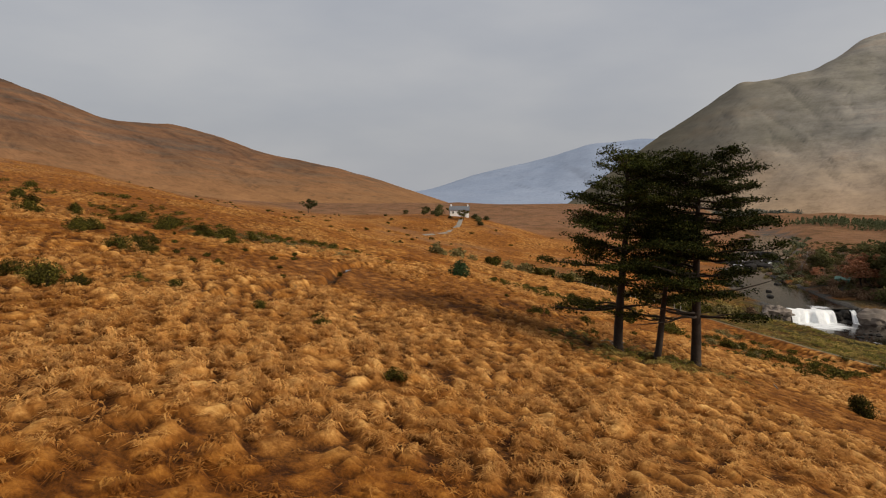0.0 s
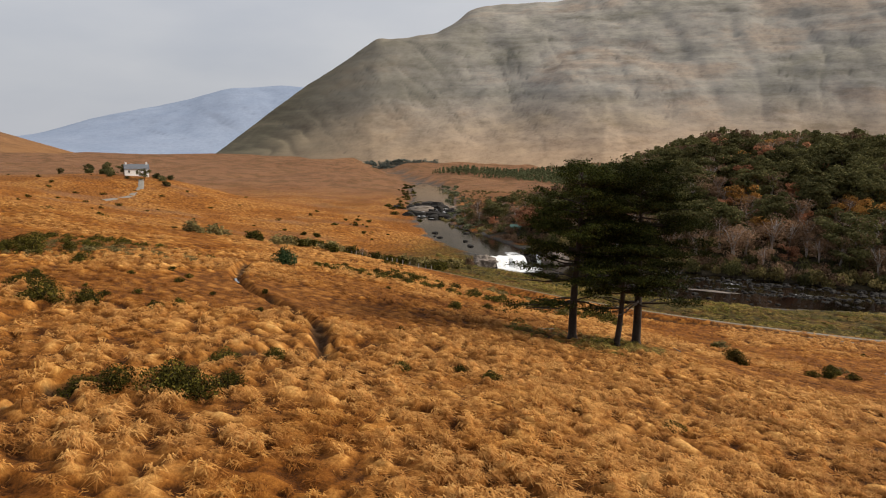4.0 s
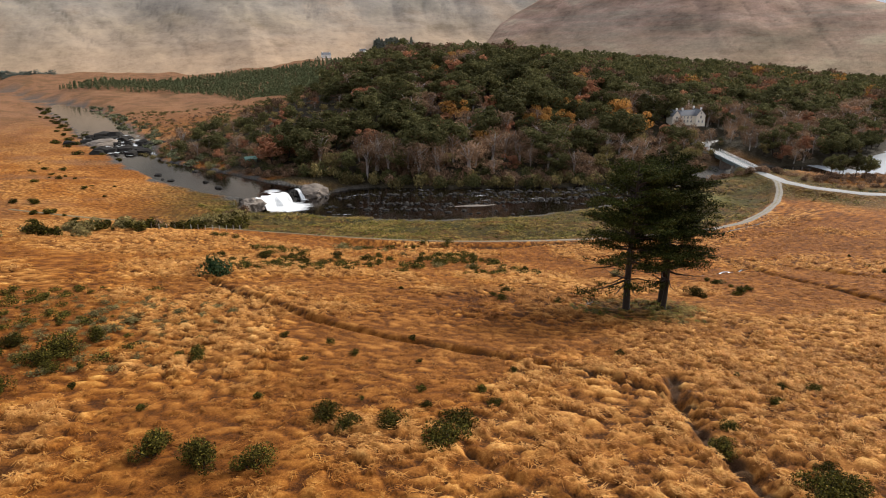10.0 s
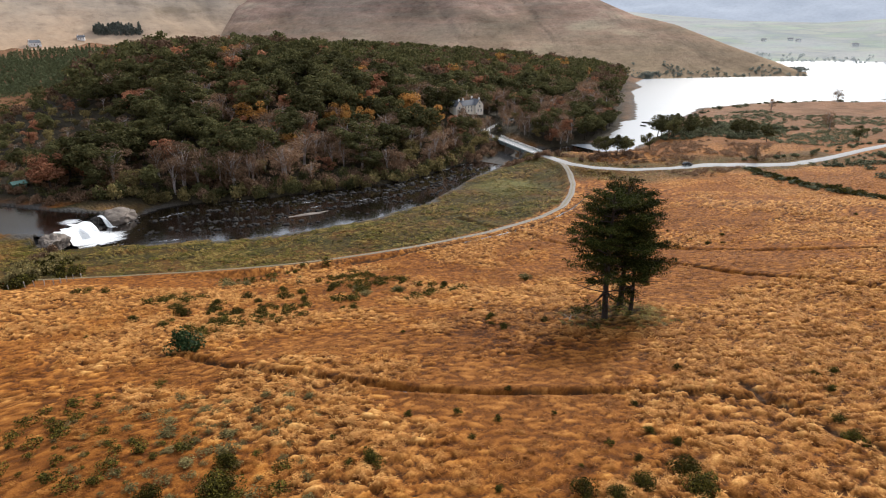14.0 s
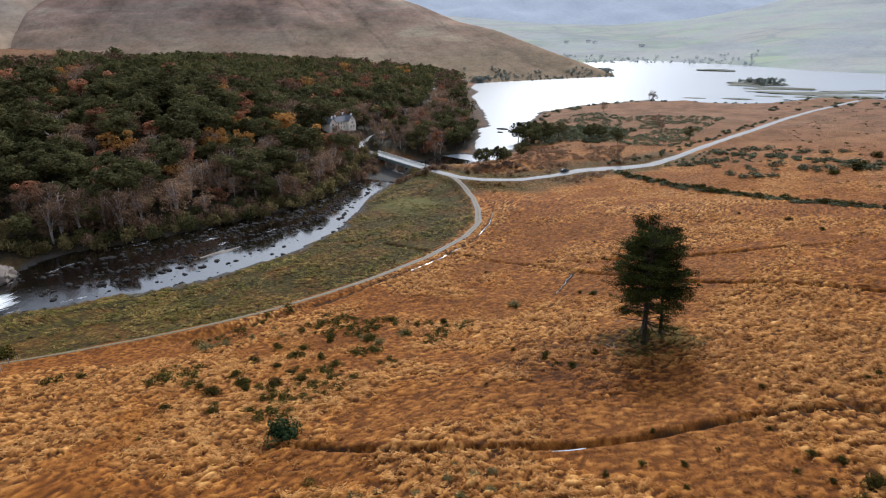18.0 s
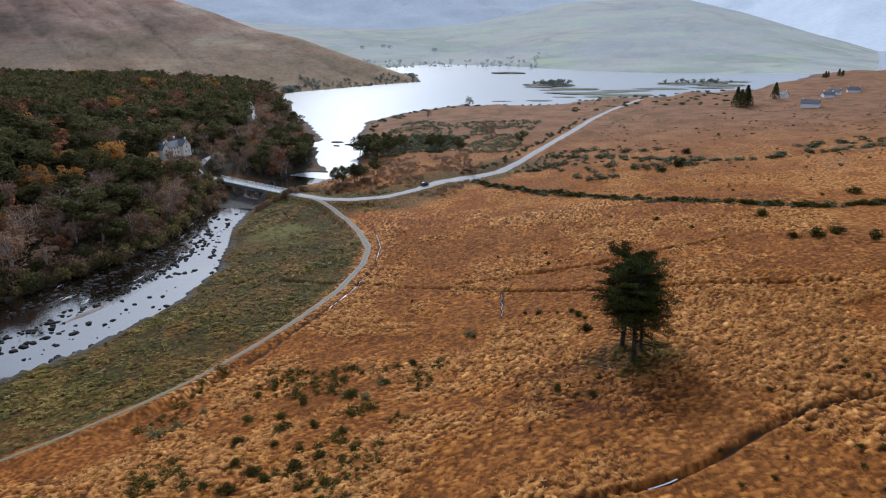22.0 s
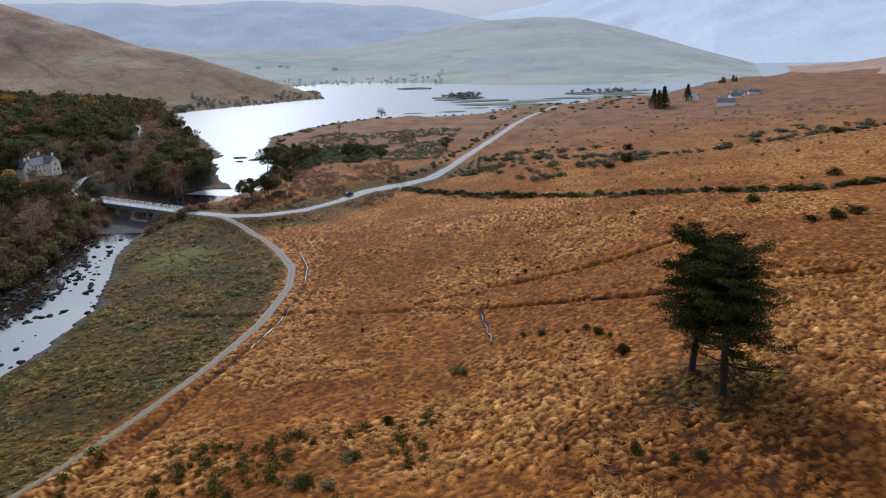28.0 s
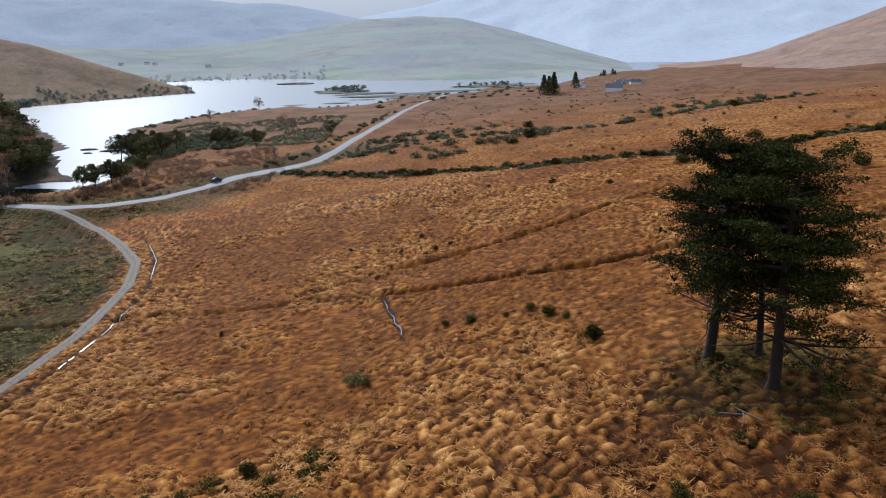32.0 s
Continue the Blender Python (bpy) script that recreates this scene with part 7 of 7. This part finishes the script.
for x, y, turn, w in [(455, -67, 70, 12), (598, -122, 60, 10), (566, -108, 100, 9), (640, -150, 80, 11), (560, -70, 40, 9)]:
    cottage("far_house", x, y, ground_at(x, y), turn, w, 6.5, 3.2, 5.6, "white far house above the lake", "houses by the lake")
hut = empty("fishing_hut", -20, 292, ground_at(-20, 292), 10, 0.75, "small green-roofed fishing hut on the bank", "hut")
part("wall", gabled_body("wall", -3, 3, -2, 2, 2.3, 3.4, MAT_GREENROOF), hut, "green boarded wall")
part("roof", gable_prism("roof", -3, 3, -2, 2, 2.3, 3.4, 0.4, MAT_GREENROOF), hut, "pale green tin roof")
part("door", box_mesh("door", (-0.4, -2.06, 0, 0.4, -1.98, 1.95), MAT_TIMBER), hut)


# ---------------------------------------------------------------- bridge
bridge = new("road_bridge")
ax, ay, bx_, by_ = 178.5, 217.0, 197.5, 263.0
span = math.hypot(bx_ - ax, by_ - ay)
bridge.matrix_basis = pose(ax, ay, ROAD_Z, 0, 0, math.degrees(math.atan2(by_ - ay, bx_ - ax)))
tagged(bridge, "grey road bridge with steel girders and pale rails", "bridge")
part("deck", box_mesh("deck", (-2, -2.5, -0.42, span + 2, 2.5, 0.06), MAT_ASPHALT, 0.02), bridge, "asphalt deck")
for s in (-1, 1):
    part("edge_beam", box_mesh("edge_beam", (-2, s * 2.55 - 0.25, -0.5, span + 2, s * 2.55 + 0.25, 0.22), MAT_STEEL, 0.03), bridge, "grey edge beam")
    part("girder", box_mesh("girder", (0, s * 2.1 - 0.2, -1.7, span, s * 2.1 + 0.2, -0.5), MAT_STEEL, 0.02), bridge, "grey-green steel girder")
    for q in (0.62, 1.05):
        part("handrail", box_mesh("handrail", (-2, s * 2.55 - 0.06, q - 0.06, span + 2, s * 2.55 + 0.06, q + 0.06), MAT_WALL, 0.02), bridge, "white rail")
    for k in range(23):
        px = -1.8 + k * (span + 3.6) / 22
        part("rail_post", box_mesh("rail_post", (px - 0.06, s * 2.55 - 0.06, 0.22, px + 0.06, s * 2.55 + 0.06, 1.1), MAT_WALL), bridge)
for px, half in ((1.5, 2.5), (16.5, 0.8), (34, 0.8), (48.3, 2.5)):
    part("pier", box_mesh("pier", (px - half, -2.5, -9, px + half, 2.5, -0.5), MAT_BOULDER, 0.1), bridge, "stone pier")


# ---------------------------------------------------------------- cars
def car(x, y, z, turn, paint, label):
    c = empty("parked_car", x, y, z, turn, 1.0, label, "car", "parked cars")
    bm = bmesh.new()
    prof = [(-2.15, 0.35), (-2.2, 0.75), (-2.05, 0.98), (-1.75, 1.45), (-1.2, 1.62), (0.35, 1.60), (1.05, 1.05), (1.95, 0.92), (2.15, 0.7), (2.1, 0.35)]
    sides = [[bm.verts.new((px, s * (0.88 if pz < 1.1 else 0.70), pz)) for px, pz in prof] for s in (-1, 1)]
    bm.faces.new(sides[0])
    bm.faces.new(sides[1][::-1])
    for i in range(len(prof)):
        j = (i + 1) % len(prof)
        bm.faces.new((sides[0][i], sides[0][j], sides[1][j], sides[1][i]))
    bmesh.ops.recalc_face_normals(bm, faces=bm.faces)
    bmesh.ops.bevel(bm, geom=list(bm.edges), offset=0.05, segments=2, affect="EDGES")
    body = part("body", bm_mesh("body", bm, paint, True), c)
    for s in (-1, 1):
        part("side_window", box_mesh("side_window", (-1.5, s * 0.79 - 0.045, 1.08, 0.5, s * 0.79 + 0.045, 1.45), MAT_GLASS, 0.02), body)
    part("windscreen", box_mesh("windscreen", (-0.42, -0.62, -0.02, 0.42, 0.62, 0.02), MAT_GLASS), body, "", pose(0.74, 0, 1.36, 0, 38, 0))
    for wx in (-1.35, 1.35):
        for s in (-1, 1):
            bm = bmesh.new()
            bmesh.ops.create_cone(bm, cap_ends=True, segments=18, radius1=0.34, radius2=0.34, depth=0.22, matrix=pose(0, 0, 0, 90))
            wheel = part("wheel", bm_mesh("wheel", bm, MAT_TYRE), c, "", Matrix.Translation((wx, s * 0.80, 0.34)))
            bm = bmesh.new()
            bmesh.ops.create_cone(bm, cap_ends=True, segments=14, radius1=0.2, radius2=0.2, depth=0.24, matrix=pose(0, 0, 0, 90))
            part("rim", bm_mesh("rim", bm, MAT_STEEL), wheel)
    for s in (-1, 1):
        part("headlight", box_mesh("headlight", (2.05, s * 0.62 - 0.16, 0.66, 2.17, s * 0.62 + 0.16, 0.8), MAT_WALL, 0.02), body)
        part("tail_light", box_mesh("tail_light", (-2.22, s * 0.68 - 0.1, 0.72, -2.14, s * 0.68 + 0.1, 0.95), MAT_RUSTLEAF, 0.02), body)


car(204, 156.5, ROAD_Z + 0.1, -26, MAT_CARPAINT, "dark car parked in the roadside lay-by")
car(204.5, 281, ROAD_Z + 0.1, 55, MAT_WALL, "white car parked past the bridge")

# ---------------------------------------------------------------- fence and dead wood
for k in range(16):
    s = k / 15
    x, y = -52 + 24 * s, 158 + 12 * s + 2 * math.sin(k)
    post = tagged(new("fence_post", box_mesh("fence_post", (-0.07, -0.07, -0.4, 0.07, 0.07, 1.15), MAT_PALEBARK, 0.02)), "weathered leaning fence post in scrub", "fence post", "old fence")
    post.matrix_basis = pose(x, y, ground_at(x, y), (k * 31) % 9 - 4, (k * 17) % 9 - 4, k * 40)
for k, (x, y, turn, ln) in enumerate([(11, 68.5, 30, 2.6), (11.6, 69.4, 75, 1.8), (25, 72.5, 120, 1.4), (10.6, 69.2, 150, 2.0)]):
    log = tagged(new("dead_branch", mesh_of("dead_branch", *tube([(-ln / 2, 0, 0.12), (0, 0.12, 0.22), (ln / 2, 0, 0.16)], [0.06, 0.05, 0.03], 6), MAT_TIMBER, True)), "bleached fallen branch under the pines", "branch", "fallen branches")
    log.matrix_basis = pose(x, y, ground_at(x, y), 0, 0, turn)


# ---------------------------------------------------------------- far houses, copses and village
cottage("far_house", 123, 1002, 42.5, 10, 13, 7, 3.4, 6.2, "white house at the foot of the mountain", "houses under the mountain")
cottage("far_house", 183, 1026, 48.0, -20, 9, 6, 3.0, 5.2, "small white house at the foot of the mountain", "houses under the mountain")
# paler roof material here, standing in for haze over the village
for k, (x, y, z) in enumerate([(1502, 624, 23.5), (1466, 682, 24.2), (1509, 643, 25.3), (1491, 507, 16.8)]):
    cottage("far_house", x, y, z, 250 + k * 17, 9 + k % 4, 6.5, 3.4, 6.0, "white village house on the far shore", "village on the far shore", MAT_WALL, MAT_CONCRETE)



shore_tree = BVHTree.FromPolygons([v.co for v in hill_shore.data.vertices], [p.vertices[:] for p in hill_shore.data.polygons])


round_tree = BVHTree.FromPolygons([v.co for v in hill_round.data.vertices], [p.vertices[:] for p in hill_round.data.polygons])


def round_z(x, y):
    hit = round_tree.ray_cast(Vector((x, y, 900)), Vector((0, 0, -1)))[0]
    return hit.z if hit else -20.0


def shore_z(x, y):
    hit = shore_tree.ray_cast(Vector((x, y, 900)), Vector((0, 0, -1)))[0]
    return hit.z if hit else 2.0


rng_v = np.random.default_rng(88)

def far_copse(name, rows, leaf, label, shape="round"):
    """Trees far off, joined: rows of x, y, z, height."""
    chunks = []
    for k, (x, y, z, h) in enumerate(rows):
        rng = np.random.default_rng(k)
        pts, facing = crown_points(rng, 120, shape)
        chunks.append(leafed(pts * h * [1.3, 1.3, 1.0] + [x, y, z - 0.2 * h], facing, 0.13 * h, rng))
    tagged(new(name, mesh_of(name, *joined(chunks), leaf)), label, "copse", kind="stuff")


rng_c = np.random.default_rng(77)
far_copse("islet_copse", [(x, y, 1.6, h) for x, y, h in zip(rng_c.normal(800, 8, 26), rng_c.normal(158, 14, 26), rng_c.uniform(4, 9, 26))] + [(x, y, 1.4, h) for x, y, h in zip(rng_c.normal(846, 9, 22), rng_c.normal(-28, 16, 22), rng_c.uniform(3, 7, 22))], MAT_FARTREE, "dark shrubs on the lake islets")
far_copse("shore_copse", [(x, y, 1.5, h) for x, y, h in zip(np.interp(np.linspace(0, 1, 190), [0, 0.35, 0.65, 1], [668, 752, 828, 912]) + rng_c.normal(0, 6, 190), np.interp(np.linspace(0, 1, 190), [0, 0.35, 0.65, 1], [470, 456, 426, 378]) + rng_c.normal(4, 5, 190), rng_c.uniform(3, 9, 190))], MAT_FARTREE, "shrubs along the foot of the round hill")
foot_scrub = [(-22 + r * math.sin(math.radians(a)), 2 + r * math.cos(math.radians(a)), h) for a, r, h in zip(rng_v.uniform(50, 68, 1500), rng_v.uniform(800, 960, 1500), rng_v.uniform(2.0, 5.0, 1500))]
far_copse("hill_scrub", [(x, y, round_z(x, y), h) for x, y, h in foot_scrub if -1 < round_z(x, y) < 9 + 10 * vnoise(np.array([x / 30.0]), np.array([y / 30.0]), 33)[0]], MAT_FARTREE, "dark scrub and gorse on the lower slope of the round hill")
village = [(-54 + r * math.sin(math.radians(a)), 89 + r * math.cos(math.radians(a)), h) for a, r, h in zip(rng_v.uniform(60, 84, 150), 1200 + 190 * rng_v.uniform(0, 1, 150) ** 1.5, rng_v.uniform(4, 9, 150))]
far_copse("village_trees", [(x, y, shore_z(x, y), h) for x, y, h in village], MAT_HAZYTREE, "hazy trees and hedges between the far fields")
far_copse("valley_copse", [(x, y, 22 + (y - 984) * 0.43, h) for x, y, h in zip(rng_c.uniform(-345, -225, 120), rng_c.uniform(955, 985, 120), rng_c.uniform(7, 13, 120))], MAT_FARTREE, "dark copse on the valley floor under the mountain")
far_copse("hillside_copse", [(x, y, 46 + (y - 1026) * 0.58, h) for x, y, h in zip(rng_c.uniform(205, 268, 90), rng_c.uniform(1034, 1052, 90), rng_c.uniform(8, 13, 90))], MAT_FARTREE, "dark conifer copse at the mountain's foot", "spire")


# ---------------------------------------------------------------- grass
def grass_ok(x, y, meadow=False, pines=False):
    shade = np.hypot((x - 15.5) / 1.25, y - 64.5) + 1.6 * fbm(x / 4, y / 4, 2, 48) < 6.5
    if pines:
        return shade
    ok = (near_line(x, y, TRACK)[0] > 1.9) & (near_line(x, y, ROAD)[0] > 3.6)
    verge = (near_line(x, y, ROAD)[0] + 5 * fbm(x / 9, y / 9, 2, 42) < 17) & (x > 120) & (x < 245)
    ok &= ~shade
    past = y - np.interp(x, track_line[:, 0], track_line[:, 1])
    ok &= (((past > 2) & (x < 172)) | verge) if meadow else ((past < 1) & ~verge)
    if meadow:
        d, w, _lev = near_line(x, y, RIVER_LOW)
        ok &= d - w > 2.5
    for line, deep, half in DRAINS:
        ok &= near_line(x, y, line)[0] > half * 1.8
    return ok


def tuft_field(name, x0, y0, x1, y1, per_m2, reach, high, blades, width, seed, label, material=MAT_GRASS, meadow=False, pines=False, floor_share=0.04):
    """Mop-headed tufts combed by the wind: blades arch from the crown of a tuft down to its skirt."""
    rng = np.random.default_rng(seed)
    n = int((x1 - x0) * (y1 - y0) * per_m2)
    cx, cy = rng.uniform(x0, x1, n), rng.uniform(y0, y1, n)
    lump, tone, hollow, _crown = tussocks(cx, cy)
    thick = 0.35 + 0.9 * smooth(-0.5, 0.35, vnoise(cx / 6.5, cy / 6.5, 54))
    thick = thick * (0.3 + 1.15 * smooth(-0.35, 0.35, vnoise(cx / 1.5, cy / 1.1, 57)))
    ok = grass_ok(cx, cy, meadow, pines) & (rng.uniform(0, 1, n) < (floor_share + 2.6 * lump) * thick)
    cx, cy, lump, tone, hollow = cx[ok], cy[ok], lump[ok], tone[ok], hollow[ok]
    n = len(cx)
    r = reach * rng.uniform(0.6, 1.35, n)
    h = high * rng.uniform(0.5, 1.1, n) * (0.5 + 1.0 * lump)
    base = land(cx, cy) + lump - 0.24
    lean = -0.64 + 0.8 * vnoise(cx / 4.1, cy / 4.1, 52)
    C, R, H, Z, W, T, F = (np.repeat(v, blades) for v in (lean, r, h, base, lump, tone, hollow))
    X, Y = np.repeat(cx, blades), np.repeat(cy, blades)
    m = len(X)
    a = C + rng.normal(0, 1.25, m)
    out = R * rng.uniform(0.35, 1.15, m) * (1 + 0.55 * np.cos(a - C))
    sx, sy = X + rng.normal(0, 0.28, m) * R + 0.1 * R * np.cos(C), Y + rng.normal(0, 0.28, m) * R + 0.1 * R * np.sin(C)
    top = Z + H * rng.uniform(0.55, 1.1, m)
    ex, ey = sx + np.cos(a) * out, sy + np.sin(a) * out
    ez = Z + H * rng.uniform(-0.1, 0.95, m)
    px, py = -np.sin(a) * width * rng.uniform(0.5, 1.3, m), np.cos(a) * width * rng.uniform(0.5, 1.3, m)
    v = np.stack([np.stack([sx - px, sy - py, top], 1), np.stack([sx + px, sy + py, top], 1), np.stack([ex, ey, ez], 1)], 1).reshape(-1, 3)
    me = mesh_of(name, v, np.arange(m * 3).reshape(-1, 3), material)
    # heath grass darker by the pines; the second patch also paints in their shadow
    heath_shade = 0.14 * (1 - smooth(7, 15, np.hypot((X - 5) / 1.2, Y - 57) + 3 * fbm(X / 5, Y / 5, 2, 61)))
    heath_shade = np.maximum(heath_shade, 0.24 * (1 - smooth(8, 16, np.hypot((X - 5) / 1.2, Y - 70) + 3 * fbm(X / 5, Y / 5, 2, 63))))
    # crowns pale, blade ends dark: bleached grass over thatch plus painted shade
    depth = np.clip(0.36 - 0.55 * W + 0.30 * (T - 0.5), 0.02, 0.5) + heath_shade
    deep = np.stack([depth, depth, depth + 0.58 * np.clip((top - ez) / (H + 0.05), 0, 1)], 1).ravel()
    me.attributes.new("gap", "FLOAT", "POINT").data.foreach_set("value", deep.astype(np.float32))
    me.attributes.new("hollow", "FLOAT", "POINT").data.foreach_set("value", np.repeat(F, 3).astype(np.float32))
    return tagged(new(name, me), label, "grass", kind="stuff")


tuft_field("moor_grass", -4, 12, 48, 46, 12.0, 0.34, 0.38, 16, 0.028, 121, "long rust and straw coloured tussock grass", floor_share=0.3)
tuft_field("moor_grass", -56, 12, -4, 72, 6.5, 0.38, 0.38, 14, 0.036, 122, "rust coloured tussock grass on the slope")
tuft_field("moor_grass", -4, 46, 70, 72, 6.5, 0.38, 0.38, 14, 0.036, 123, "rust coloured tussock grass round the pines")
tuft_field("moor_grass", 48, 10, 70, 46, 5.0, 0.46, 0.42, 14, 0.045, 124, "straw coloured tussock grass")
tuft_field("moor_grass", -50, 72, 80, 146, 3.0, 0.55, 0.45, 12, 0.065, 125, "rust coloured tussock grass down the slope")
tuft_field("moor_grass", 70, 10, 128, 72, 1.7, 0.62, 0.48, 10, 0.09, 126, "straw coloured tussock grass")
tuft_field("moor_grass", 80, 72, 132, 160, 1.7, 0.62, 0.48, 10, 0.09, 127, "straw coloured tussock grass by the road")
tuft_field("meadow_grass", -40, 142, 172, 226, 1.9, 0.75, 0.62, 11, 0.085, 128, "olive and straw coloured rushy grass of the river meadow", MAT_MEADOW, True)
tuft_field("meadow_grass", 172, 118, 245, 222, 1.6, 0.65, 0.4, 9, 0.1, 130, "olive rushy grass along the road", MAT_MEADOW, True)
tuft_field("pine_grass", 5, 56, 26, 74, 5.0, 0.42, 0.34, 12, 0.05, 129, "dark green-brown grass under the pines", MAT_MEADOW, pines=True)
tuft_field("moor_grass", -112, 0, -56, 112, 1.1, 0.7, 0.5, 9, 0.09, 131, "rust coloured tussock grass on the upper slope")
tuft_field("moor_grass", -56, -14, 70, 12, 1.3, 0.65, 0.5, 9, 0.08, 132, "rust coloured tussock grass on the upper slope")
tuft_field("moor_grass", 132, 0, 205, 130, 0.8, 0.75, 0.5, 9, 0.10, 133, "straw coloured tussock grass towards the road")
tuft_field("moor_grass", -110, 112, -50, 190, 0.9, 0.75, 0.5, 9, 0.10, 134, "rust coloured tussock grass above the river")
